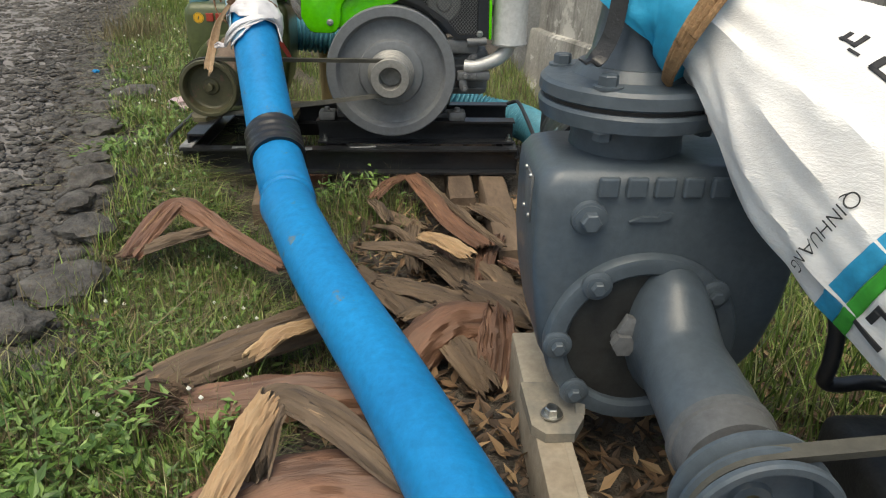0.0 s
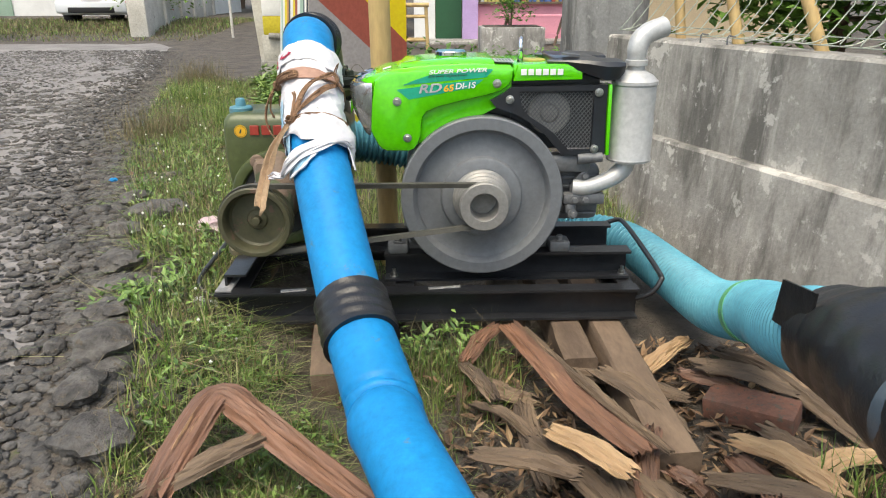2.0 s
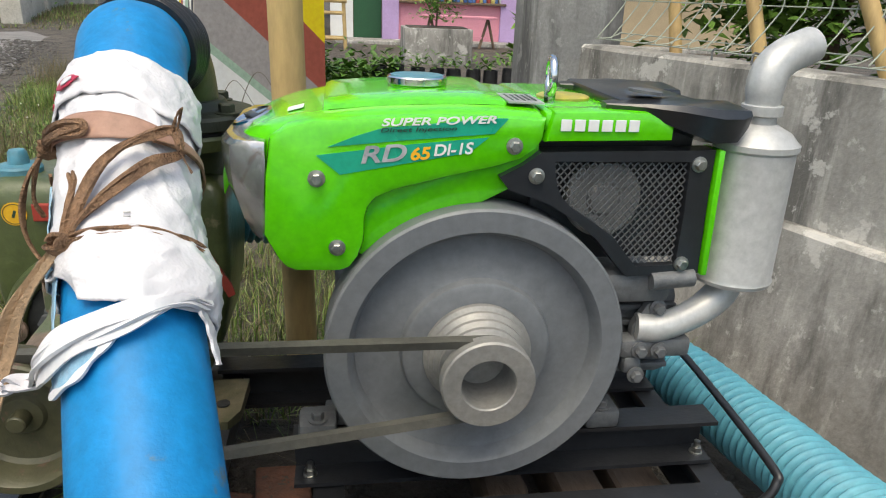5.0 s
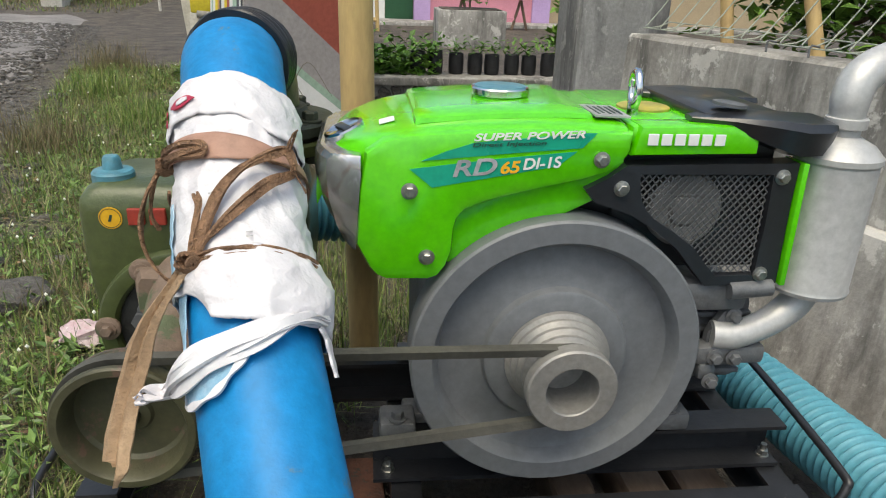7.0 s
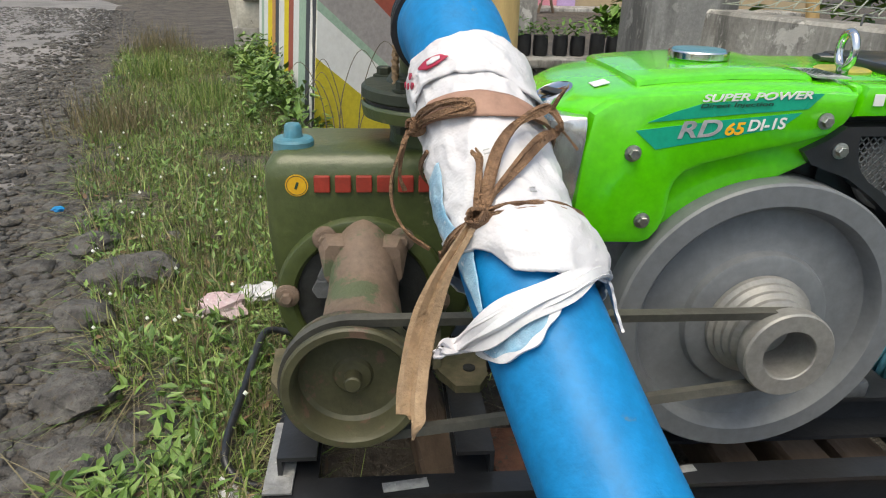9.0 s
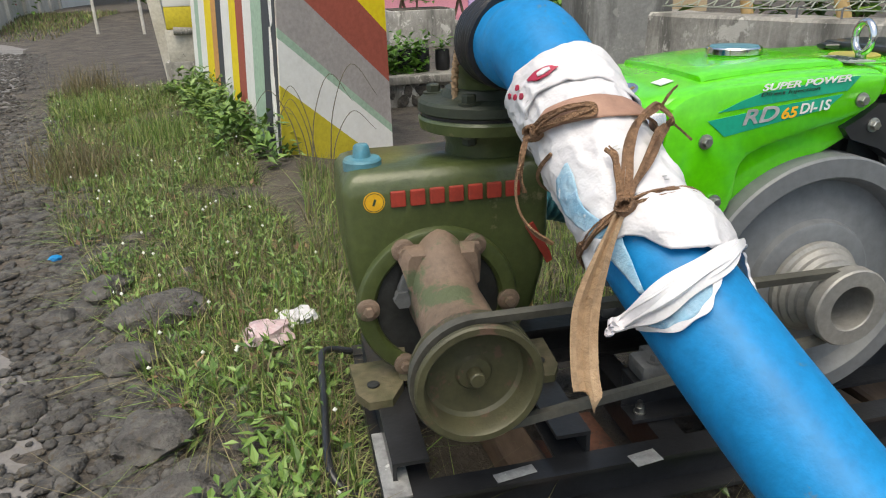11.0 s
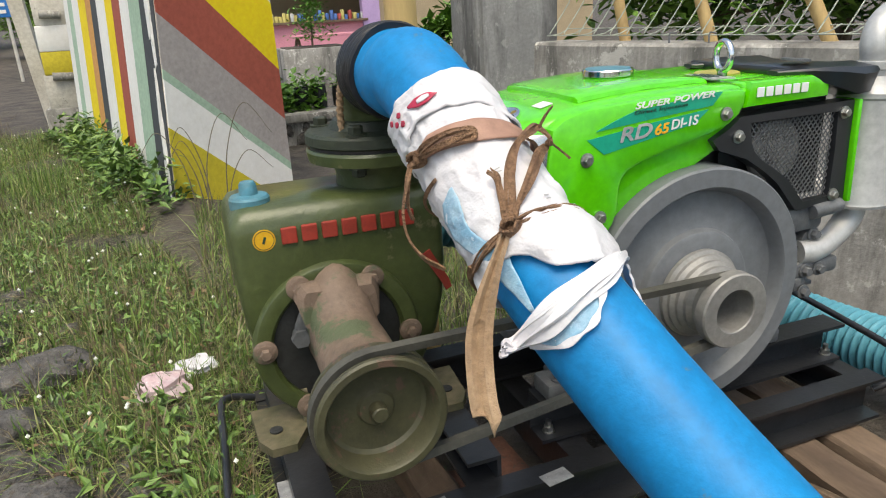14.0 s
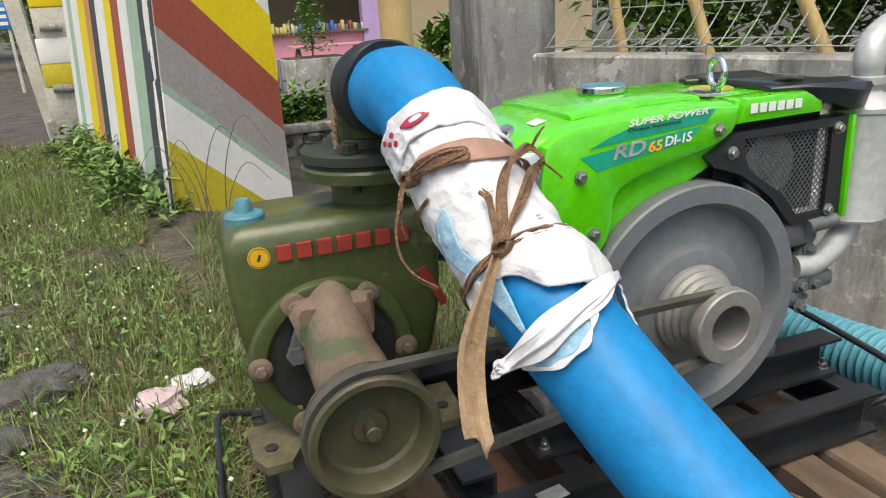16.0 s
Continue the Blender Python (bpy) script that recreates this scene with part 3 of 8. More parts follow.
def dished(bm, outline, y, rim, depth, back):
    """A pressed sheet panel: flat face, rounded rim, returned edge."""
    n = len(outline)

    def inset(k):
        res = []
        for i in range(n):
            p, q, r = Vector(outline[i - 1]), Vector(outline[i]), Vector(outline[(i + 1) % n])
            n1, n2 = (q - p).normalized(), (r - q).normalized()
            n1, n2 = Vector((-n1.y, n1.x)), Vector((-n2.y, n2.x))
            m = (n1 + n2).normalized()
            res.append(q + m * (k / max(0.5, m.dot(n1))))
        return res
    area = sum(outline[i - 1][0] * outline[i][1] - outline[i][0] * outline[i - 1][1] for i in range(n))
    sg = 1 if area > 0 else -1
    rings = [[Vector((a, y + back, b)) for a, b in outline], [Vector((a, y + depth, b)) for a, b in outline]]
    rings.append([Vector((a, y + depth * 0.3, b)) for a, b in inset(sg * rim * 0.3)])
    rings.append([Vector((a, y, b)) for a, b in inset(sg * rim)])
    ring_loft(bm, rings)
    return bm


bm = B()
dished(bm, G1, Y0, 0.01, 0.011, 0.05)
part("side_panel", bm, M_GREEN, engine, "bright green pressed side panel")
# lower step of the panel round the flywheel
bm = B()
dished(bm, [(-0.37, 0.60), (-0.345, 0.6), (-0.30, 0.618), (-0.2, 0.672), (-0.135, 0.705), (-0.118, 0.735), (-0.119, 0.78), (-0.2, 0.78), (-0.3, 0.75), (-0.362, 0.72)], Y0 + 0.02, 0.012, 0.012, 0.05)
part("inner_panel", bm, M_GREEN, engine)
# bonnet: lofted across the engine with a rounded nose
rings = []
prof = [(-0.548, 0.722), (-0.543, 0.742), (-0.528, 0.761), (-0.495, 0.780), (-0.45, 0.793), (-0.38, 0.804), (-0.28, 0.810), (-0.2, 0.811), (-0.120, 0.808)]
bm = B()
for x, z in prof:
    k = smooth_step((x + 0.55) / 0.10)
    half = 0.10 + 0.066 * k
    ya, yb = 2.53 - half, 2.53 + half
    side = [(0.0, -0.055), (0.0, -0.026), (0.003, -0.016), (0.012, -0.007), (0.03, -0.003), (0.06, -0.001)]
    rings.append([Vector((x, ya + a, z + b)) for a, b in side] + [Vector((x, 2.53, z + 0.003))] + [Vector((x, yb - a, z + b)) for a, b in side[::-1]])
ring_loft(bm, rings, False, False)
ob = part("bonnet", bm, M_GREEN, engine, "glossy green bonnet over the fuel tank")
md = ob.modifiers.new("skin", "SOLIDIFY")
md.thickness, md.offset = 0.003, -1
sb = ob.modifiers.new("round", "SUBSURF")
sb.levels = sb.render_levels = 2
# raised tank top with a narrow shut line round it
bm = B()
rings = []
for q, (x, z) in enumerate(((-0.412, 0.797), (-0.410, 0.8045), (-0.402, 0.8075), (-0.36, 0.8115), (-0.28, 0.8165), (-0.2, 0.8175), (-0.172, 0.8165), (-0.166, 0.813), (-0.164, 0.804))):
    e = 0.004 if q in (0, 8) else 0.0
    rings.append([Vector((x, 2.405 + e, z - 0.009)), Vector((x, 2.407 + e, z - 0.003)), Vector((x, 2.414, z)), Vector((x, 2.47, z + 0.001)), Vector((x, 2.53, z + 0.0015)), Vector((x, 2.59, z + 0.001)), Vector((x, 2.646, z)), Vector((x, 2.653 - e, z - 0.003)), Vector((x, 2.655 - e, z - 0.009))])
ring_loft(bm, rings)
part("tank_top", bm, M_GREEN, engine, "raised glossy green tank cover")
# headlamp at the nose: chrome-silvered lens
bm = B()
rings = []
for z, x0, x1, yc in ((0.762, -0.484, -0.540, 0.004), (0.755, -0.484, -0.547, 0.0), (0.735, -0.484, -0.549, 0.0), (0.70, -0.487, -0.545, 0.002), (0.66, -0.49, -0.530, 0.006), (0.634, -0.492, -0.514, 0.010), (0.626, -0.492, -0.505, 0.014)):
    rings.append([Vector((x0, 2.366 + yc, z)), Vector((x0 - (x0 - x1) * 0.35, 2.370 + yc, z)), Vector((x0 - (x0 - x1) * 0.7, 2.382 + yc, z)), Vector((x1 + 0.008, 2.405 + yc, z)), Vector((x1, 2.44, z)), Vector((x1, 2.62, z)), Vector((x1 + 0.012, 2.67, z)), Vector((x0, 2.69, z))])
ring_loft(bm, rings)
part("headlamp", bm, M_LENS, engine, "silvered headlamp lens with a faceted reflector")
bm = B()
lathe(bm, (-0.508, 2.47, 0.7755), (-0.42, -0.12, 1), [(-0.006, 0.03), (0.003, 0.03), (0.005, 0.026), (0.003, 0.023), (0.003, 0.0)], 36)
badge_bar = box(B(), (-0.509, 2.47, 0.7795), (0.012, 0.04, 0.002), rot=(0, -22, 25), bevel=0.0005)
bdg = part("badge", bm, M_CHROME, engine, "round silver badge with a dark bar")
part("badge_bar", badge_bar, M_PLASTIC, bdg)
# rear top panel with the bar of brand lettering
bm = B()
dished(bm, [(-0.119, 0.765), (-0.114, 0.79), (-0.11, 0.806), (0.02, 0.808), (0.06, 0.79), (0.06, 0.768)], Y0 + 0.002, 0.007, 0.006, 0.05)
box(bm, (-0.03, 2.53, 0.79), (0.18, 0.31, 0.03), bevel=0.008)
part("rear_top_panel", bm, M_GREEN, engine)
# radiator guard: black frame with a pressed mesh
GU = [(-0.1225, 0.751), (0.127, 0.756), (0.127, 0.689), (0.131, 0.572), (0.02, 0.569), (-0.003, 0.594), (-0.03, 0.626), (-0.063, 0.652), (-0.1053, 0.679), (-0.1628, 0.699), (-0.1777, 0.717), (-0.1455, 0.734)]
OP = [(-0.1018, 0.739), (0.092, 0.739), (0.095, 0.669), (0.094, 0.586), (0.034, 0.584), (0.018, 0.601), (-0.006, 0.629), (-0.038, 0.652), (-0.073, 0.674), (-0.088, 0.689), (-0.096, 0.704), (-0.1007, 0.724)]
guard = B()
n = len(GU)
ra = [guard.verts.new((a, Y0 + 0.006, b)) for a, b in GU]
rb = [guard.verts.new((a, Y0 + 0.006, b)) for a, b in OP]
rc = [guard.verts.new((a, Y0 + 0.04, b)) for a, b in GU]
rd = [guard.verts.new((a, Y0 + 0.02, b)) for a, b in OP]
for i in range(n):
    j = (i + 1) % n
    guard.faces.new((ra[i], ra[j], rb[j], rb[i]))
    guard.faces.new((ra[j], ra[i], rc[i], rc[j]))
    guard.faces.new((rb[i], rb[j], rd[j], rd[i]))
gd = part("radiator_guard", guard, M_PLASTIC, engine, "black guard frame with expanded mesh")
# expanded mesh: crossing thin strands clipped to the opening


def inside(x, z, poly):
    c = False
    for i in range(len(poly)):
        (xa, za), (xb, zb) = poly[i - 1], poly[i]
        if (za > z) != (zb > z) and x < (xb - xa) * (z - za) / (zb - za) + xa:
            c = not c
    return c


bm = B()
dx, dz = 0.0105, 0.0062
for j in range(30):
    for i in range(24):
        x, z = -0.112 + i * dx + (dx / 2 if j % 2 else 0), 0.581 + j * dz
        for s in (-1, 1):
            xm, zm = x + s * dx / 4, z + dz / 2
            if inside(xm, zm, OP):
                a, b = Vector((x, Y0 + 0.014, z)), Vector((x + s * dx / 2, Y0 + 0.014, z + dz))
                nn = Vector((b.z - a.z, 0, a.x - b.x)).normalized() * 0.0009
                v = [bm.verts.new(p) for p in (a - nn, a + nn, b + nn, b - nn)]
                w = [bm.verts.new(p.co + Vector((0, 0.0015, 0))) for p in v]
                bm.faces.new(v)
                for k in range(4):
                    bm.faces.new((v[k], v[(k + 1) % 4], w[(k + 1) % 4], w[k]))
part("mesh", bm, M_CAST, gd, "grey expanded metal mesh", smooth=False)
bm = B()
box(bm, (0.0, 2.53, 0.68), (0.235, 0.22, 0.2))
# added dark backing that keeps light from showing through the panel gap
box(bm, (-0.25, 2.53, 0.685), (0.3, 0.2, 0.19))
part("core_and_backing", bm, M_PLASTIC, engine, "dark radiator behind the guard, with a dark backing box added behind the panels")
part("fan_hub", lathe(B(), (-0.018, 2.405, 0.679), (0, -1, 0), [(0, 0.056), (0.01, 0.056), (0.014, 0.052), (0.012, 0.026), (0.018, 0.02), (0.02, 0.0)], 40), M_FLYHUB, engine)
part("trim_strip", box(B(), (0.135, 2.385, 0.664), (0.009, 0.05, 0.186), rot=(0, -1.2, 0), bevel=0.002), M_GREEN, engine, "thin bright green edge strip")
# bolts of panel and guard
for c in ((-0.42, 0.717), (-0.162, 0.761), (-0.395, 0.622)):
    part("bolt", bolt(B(), (c[0], Y0 - 0.0005, c[1]), (0, -1, 0), 0.0075, 0.008), M_ZINC, engine, "zinc flange bolt")
for c in ((-0.127, 0.719), (0.105, 0.736), (0.102, 0.588)):
    part("bolt", bolt(B(), (c[0], Y0 + 0.0055, c[1]), (0, -1, 0), 0.0075, 0.008), M_ZINC, engine, "zinc flange bolt")
# fuel cap
bm = B()
lathe(bm, (-0.275, 2.53, 0.805), (0, 0, 1), [(-0.004, 0.046), (0.0, 0.043), (0.016, 0.041)], 48)
part("filler_neck", bm, M_GREEN, engine)
bm = B()
lathe(bm, (-0.275, 2.53, 0.818), (0, 0, 1), [(0, 0.042), (0.002, 0.0445), (0.011, 0.0445), (0.013, 0.043), (0.0125, 0.039)], 64)
cap = part("fuel_cap", bm, M_CHROME, engine, "bright metal fuel cap with a blue disc")
part("disc", lathe(B(), (-0.275, 2.53, 0.8295), (0, 0, 1), [(0, 0.0395), (0.003, 0.038), (0.0035, 0.0)], 40), M_CAP, cap, "worn pale blue disc")
# lifting eye
bm = B()
sweep(bm, [Vector((-0.092 + 0.009 * math.sin(0.3) * math.cos(a), 2.455 + 0.021 * math.cos(a), 0.842 + 0.024 * math.sin(a))) for a in [2 * math.pi * i / 28 for i in range(29)]], 0.006, 12)
cyl(bm, (-0.092, 2.455, 0.79), (-0.092, 2.455, 0.822), 0.0085, 16)
part("lifting_eye", bm, M_CHROME, engine, "chromed lifting eye")
part("tank_label", box(B(), (-0.140, 2.44, 0.812), (0.05, 0.085, 0.0025), rot=(0, 1.5, 0)), M_PLATE, engine, "white instruction label with grey lines")
for k in range(5):
    part("print_bar", box(B(), (-0.156 + k * 0.008, 2.44, 0.8138), (0.003, 0.06 - 0.012 * (k % 2), 0.0006), rot=(0, 1.5, 0)), M_DARKTXT, engine)
part("tank_label", box(B(), (-0.448, 2.45, 0.7935), (0.022, 0.03, 0.0012), rot=(0, -15, 0)), M_WHITE, engine)
part("radiator_cap", lathe(B(), (-0.055, 2.51, 0.800), (0, 0, 1), [(0, 0.04), (0.008, 0.04), (0.01, 0.036), (0.011, 0.0)], 40), M_CAPY, engine, "flat dull yellow radiator cap")
# black plastic scoop over the radiator
for yc, nm in ((2.405, "scoop"), (2.62, "scoop")):
    bm = B()
    rings = []
    for x, w, h, z in ((-0.03, 0.012, 0.006, 0.812), (0.02, 0.04, 0.016, 0.811), (0.07, 0.055, 0.034, 0.804), (0.12, 0.056, 0.046, 0.795), (0.152, 0.052, 0.044, 0.795), (0.168, 0.044, 0.024, 0.801)):
        rings.append([Vector((x, yc - w, z + h * 0.15)), Vector((x, yc - w * 0.9, z + h * 0.4)), Vector((x, yc, z + h * 0.55)), Vector((x, yc + w * 0.9, z + h * 0.4)), Vector((x, yc + w, z + h * 0.1)), Vector((x, yc + w * 0.8, z - h * 0.6)), Vector((x, yc, z - h * 0.75)), Vector((x, yc - w * 0.85, z - h * 0.6))])
    ring_loft(bm, rings)
    part(nm, bm, M_PLASTIC, engine, "black plastic scoop")
bm = B()
box(bm, (0.05, 2.52, 0.812), (0.12, 0.24, 0.016), bevel=0.005)
part("deck", bm, M_PLASTIC, engine)
part("scoop_ring", lathe(B(), (0.035, 2.42, 0.826), (0.1, 0, 1), [(0, 0.024), (0.004, 0.024), (0.005, 0.02), (0.002, 0.012), (0.004, 0.0)], 32), M_CAST, engine)
# muffler
muf = part("muffler", lathe(B(), (0.207, 2.405, 0.0), (0, 0, 1), [(0.545, 0.02), (0.546, 0.045), (0.549, 0.0585), (0.555, 0.0605), (0.56, 0.0585), (0.75, 0.0575), (0.754, 0.0605), (0.762, 0.0605), (0.765, 0.057), (0.777, 0.046), (0.786, 0.028), (0.789, 0.0235)], 64), M_MUFF, engine, "silver painted cylindrical muffler")
part("exhaust_pipe", sweep(B(), spline([(0.207, 2.405, 0.785), (0.206, 2.405, 0.82), (0.206, 2.406, 0.842), (0.214, 2.410, 0.864), (0.238, 2.418, 0.882), (0.280, 2.432, 0.896)], 8), lambda s, a: 0.0225 + 0.004 * smooth_step((s - 0.1) / 0.3), 28), M_MUFF, muf, "silver exhaust stack bent sideways")
part("clamp", lathe(B(), (0.207, 2.405, 0.80), (0, 0, 1), [(0, 0.027), (0.001, 0.0285), (0.014, 0.0285), (0.015, 0.027)], 40, True), M_MUFF, muf)
part("exhaust_elbow", sweep(B(), spline([(0.055, 2.385, 0.478), (0.085, 2.38, 0.478), (0.125, 2.385, 0.487), (0.165, 2.395, 0.502), (0.195, 2.402, 0.525), (0.205, 2.405, 0.552)], 8), lambda s, a: 0.022 + 0.003 * smooth_step((s - 0.4) / 0.5), 24), M_MUFF, engine, "silver exhaust elbow with burnt spots")
bm = B()
plate(bm, [(0.05, 0.455), (0.06, 0.443), (0.08, 0.447), (0.095, 0.47), (0.098, 0.51), (0.088, 0.525), (0.07, 0.515), (0.05, 0.48)], 2.385, 2.398)
part("exhaust_flange", bm, M_CAST, engine)
part("bolt", bolt(B(), (0.085, 2.384, 0.511), (0, -1, 0), 0.0085, 0.012), M_CAST, engine)
# decals on the side panel: teal flash, words and model figures
YD = Y0 - 0.0012
bm = B()
for o in ([(-0.405, 0.758), (-0.37, 0.772), (-0.335, 0.783), (-0.19, 0.797), (-0.172, 0.797), (-0.19, 0.777), (-0.3, 0.768)], [(-0.42, 0.747), (-0.3, 0.762), (-0.197, 0.772), (-0.222, 0.752), (-0.3, 0.738), (-0.39, 0.722)]):
    plate(bm, o, YD, YD + 0.001)
part("decal", bm, M_TEAL, engine, "teal flash decal", smooth=False)


def words(name, text, x, z, size, y, material, parent, shear=0.0, width=None, rot=0.0, depth=0.0004, fatten=0.0):
    cu = bpy.data.curves.new(name, "FONT")
    cu.body, cu.size, cu.shear, cu.extrude, cu.offset = text, size, shear, depth, fatten
    tmp = bpy.data.objects.new(name, cu)
    scene.collection.objects.link(tmp)
    dg = bpy.context.evaluated_depsgraph_get()
    me = bpy.data.meshes.new_from_object(tmp.evaluated_get(dg))
    bpy.data.objects.remove(tmp)
    co = np.array([v.co[:] for v in me.vertices])
    sx = width / (co[:, 0].max() - co[:, 0].min()) if width else 1.0
    base = ORIGIN[parent]
    for v in me.vertices:
        px, pz = (v.co.x - co[:, 0].min()) * sx, v.co.y
        c, s = math.cos(radians(rot)), math.sin(radians(rot))
        v.co = Vector((x + px * c - pz * s, y - v.co.z, z + px * s + pz * c)) - base
    me.materials.clear()
    me.materials.append(material)
    ob = new(name, me)
    ob.parent = parent
    ORIGIN[ob] = base
    return ob


words("lettering", "SUPER POWER", -0.337, 0.7855, 0.0135, YD - 0.001, M_WHITE, engine, 0.25, 0.149, 2.2, fatten=0.0003)
words("lettering", "Direct Injection", -0.338, 0.7775, 0.008, YD - 0.001, M_DARKTXT, engine, 0.2, 0.098, 2.2)
words("model_figure", "RD", -0.363, 0.7375, 0.031, YD - 0.001, M_SILVERTXT, engine, 0.25, 0.06, 4, fatten=0.0006)
words("model_figure", "65", -0.299, 0.742, 0.022, YD - 0.001, M_YELLOWTXT, engine, 0.2, 0.027, 4, fatten=0.0006)
words("model_figure", "DI-1S", -0.269, 0.7475, 0.021, YD - 0.001, M_WHITE, engine, 0.2, 0.053, 4, fatten=0.0004)
for k in range(6):
    part("brand_bar", box(B(), (-0.094 + k * 0.0188, Y0 - 0.0005, 0.789), (0.0145, 0.002, 0.0155), bevel=0.0007), M_WHITE, engine, "white block of the brand mark", smooth=False)

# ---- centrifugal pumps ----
# dark iron, also used to paint the shade of recesses and holes
M_IRON_AND_SHADE = pbr("dark_iron_and_hole_shade", (0.035, 0.037, 0.036), (0.018, 0.018, 0.018), 14, 0.5, 0.2, 0.3, 70)
M_FOOT_OLIVE = pbr("worn_olive_tan_paint", (0.135, 0.11, 0.065), (0.065, 0.065, 0.03), 18, 0.55, 0, 0.35, 70, (0.2, 0.14, 0.09), 0.66)
M_FOOT = pbr("dusty_tan_paint", (0.27, 0.235, 0.18), (0.15, 0.145, 0.13), 12, 0.6, 0, 0.3, 70, (0.2, 0.1, 0.05), 0.68)
def centrifugal_pump(name, o, label, paint, neck_paint, flange_paint, s=1.0, pulley_r=0.092, pulley_out=0.0, bear=(-0.03, 0.152), out=(0.1, 0.11), neck=1.0, reach=1.0, foot_paint=None, bolt_metal=None, ring_off=(0, 0), ring=1.0, bolts=(40, 140, 205, 320, 255), drop=0.0, foot_out=0.0):
    """Self-priming pump, its face to -y; o is the middle of the base of its face."""
    o = Vector(o)
    P = lambda x, y, z: o + Vector((x, y, z)) * s
    root = thing(name, o, label, "water pump")
    W = 0.185
    # casing: box with rounded shoulders, tapering to the feet
    prof = [(0.0, 0.10, 0.03), (0.05, 0.135, 0.02), (0.11, 0.165, 0.008), (0.18, 0.178, 0.0), (0.25, W, 0.0), (0.345, W, 0.0), (0.368, 0.183, 0.003), (0.384, 0.172, 0.012), (0.391, 0.155, 0.026)]
    rings = []
    for z, w, i in prof:
        d = 0.21
        r = 0.02
        z = z - drop * max(0.0, 1 - z / 0.11)
        edge = []
        for cx, cy, a0 in ((w - r, i + r, -90), (w - r, d - r - i, 0), (-w + r, d - r - i, 90), (-w + r, i + r, 180)):
            for k in range(5):
                a = radians(a0 + 90 * k / 4)
                edge.append(P(cx + r * math.cos(a), cy + r * math.sin(a), z))
        rings.append(edge)
    bm = B()
    ring_loft(bm, rings)
    part("casing", bm, paint, root)
    # suction cover ring with open sides round the bearing bracket
    bc = P(bear[0], 0, bear[1])
    rc = bc + Vector((ring_off[0], 0, ring_off[1]))
    cover = part("cover_ring", lathe(B(), rc, (0, -1, 0), [(-0.01, 0.128 * s * ring), (0.006 * s, 0.128 * s * ring), (0.013 * s, 0.124 * s * ring), (0.015 * s, 0.118 * s * ring), (0.014 * s, 0.104 * s * ring), (0.008 * s, 0.099 * s * ring), (-0.012 * s, 0.097 * s * ring)], 64), paint, root)
    # flat dark disc on the solid casing: the recess shade put into colour
    part("recess_shade_disc", lathe(B(), rc, (0, -1, 0), [(0.001, 0.1 * s * ring), (0.002, 0.0)], 40), M_IRON_AND_SHADE, root, "flat dark disc standing in for recess shade behind the bracket")
    for a in bolts:
        c = rc + Vector((math.cos(radians(a)) * 0.112 * s * ring, -0.012 * s, math.sin(radians(a)) * 0.112 * s * ring))
        bm = B()
        lathe(bm, c, (0, -1, 0), [(0, 0.021 * s), (0.006 * s, 0.021 * s), (0.008 * s, 0.018 * s)], 20, True)
        bolt(bm, c + Vector((0, -0.007 * s, 0)), (0, -1, 0), 0.010 * s, 0.01 * s)
        part("cover_bolt", bm, neck_paint, root)
    # bearing bracket: swept neck swelling out of the cover
    rings = []
    for y, rx, rz, dz in ((0.012, 0.056, 0.102, 0.006), (-0.012, 0.055, 0.1, 0.008), (-0.03, 0.053, 0.094, 0.01), (-0.05, 0.052, 0.084, 0.01), (-0.072, 0.0525, 0.069, 0.005), (-0.09, 0.0535, 0.059, 0.0), (-0.105, 0.0555, 0.0565, -0.002), (-0.14, 0.056, 0.056, -0.003), (-0.19, 0.057, 0.056, -0.008), (-0.222, 0.057, 0.056, -0.011)):
        rings.append([bc + Vector((rx * neck * math.cos(2 * math.pi * k / 28), y * reach, dz + rz * neck * math.sin(2 * math.pi * k / 28))) * s for k in range(28)])
    bm = B()
    ring_loft(bm, rings)
    brk = part("bearing_bracket", bm, neck_paint, root, "swollen bearing bracket with worn paint")
    ec = bc + Vector((0, -0.222 * reach, -0.012)) * s
    bm = lathe(B(), ec, (0, -1, 0), [(-0.002, 0.05 * s), (0.0, 0.0605 * neck * s), (0.012, 0.0605 * neck * s), (0.014, 0.057 * neck * s), (0.05 * s * reach, 0.056 * neck * s), (0.054 * s * reach, 0.04 * s), (0.054 * s * reach, 0.012)], 40)
    part("bearing_cap", bm, M_CAST if neck_paint is M_PUMPB else neck_paint, brk, "dark round bearing cap")
    for a in (60, 180, 300):
        part("cap_screw", bolt(B(), ec + Vector((math.cos(radians(a)) * 0.05, -0.052 * reach, math.sin(radians(a)) * 0.05)) * s, (0, -1, 0), 0.007, 0.007), M_ZINC, brk)
    # gland nuts and shaft seen through the open side
    bm = B()
    cyl(bm, bc + Vector((0, 0.0, 0.0)), bc + Vector((0, -0.08 * s, 0)), 0.03 * s, 20)
    cyl(bm, bc + Vector((-0.07, -0.004, 0.0)) * 1.0, bc + Vector((-0.07, -0.03 * s, 0)), 0.012 * s, 12)
    lathe(bm, bc + Vector((-0.07, -0.02 * s, 0)), (0, -1, 0), [(0, 0.017 * s), (0.014 * s, 0.017 * s)], 6, True)
    box(bm, bc + Vector((-0.05, -0.02 * s, 0.02 * s)), Vector((0.05, 0.014, 0.03)) * s, rot=(0, 25, 0), bevel=0.003)
    part("gland_nut", bm, M_CAST, root, "dark gland and nut behind the bracket")
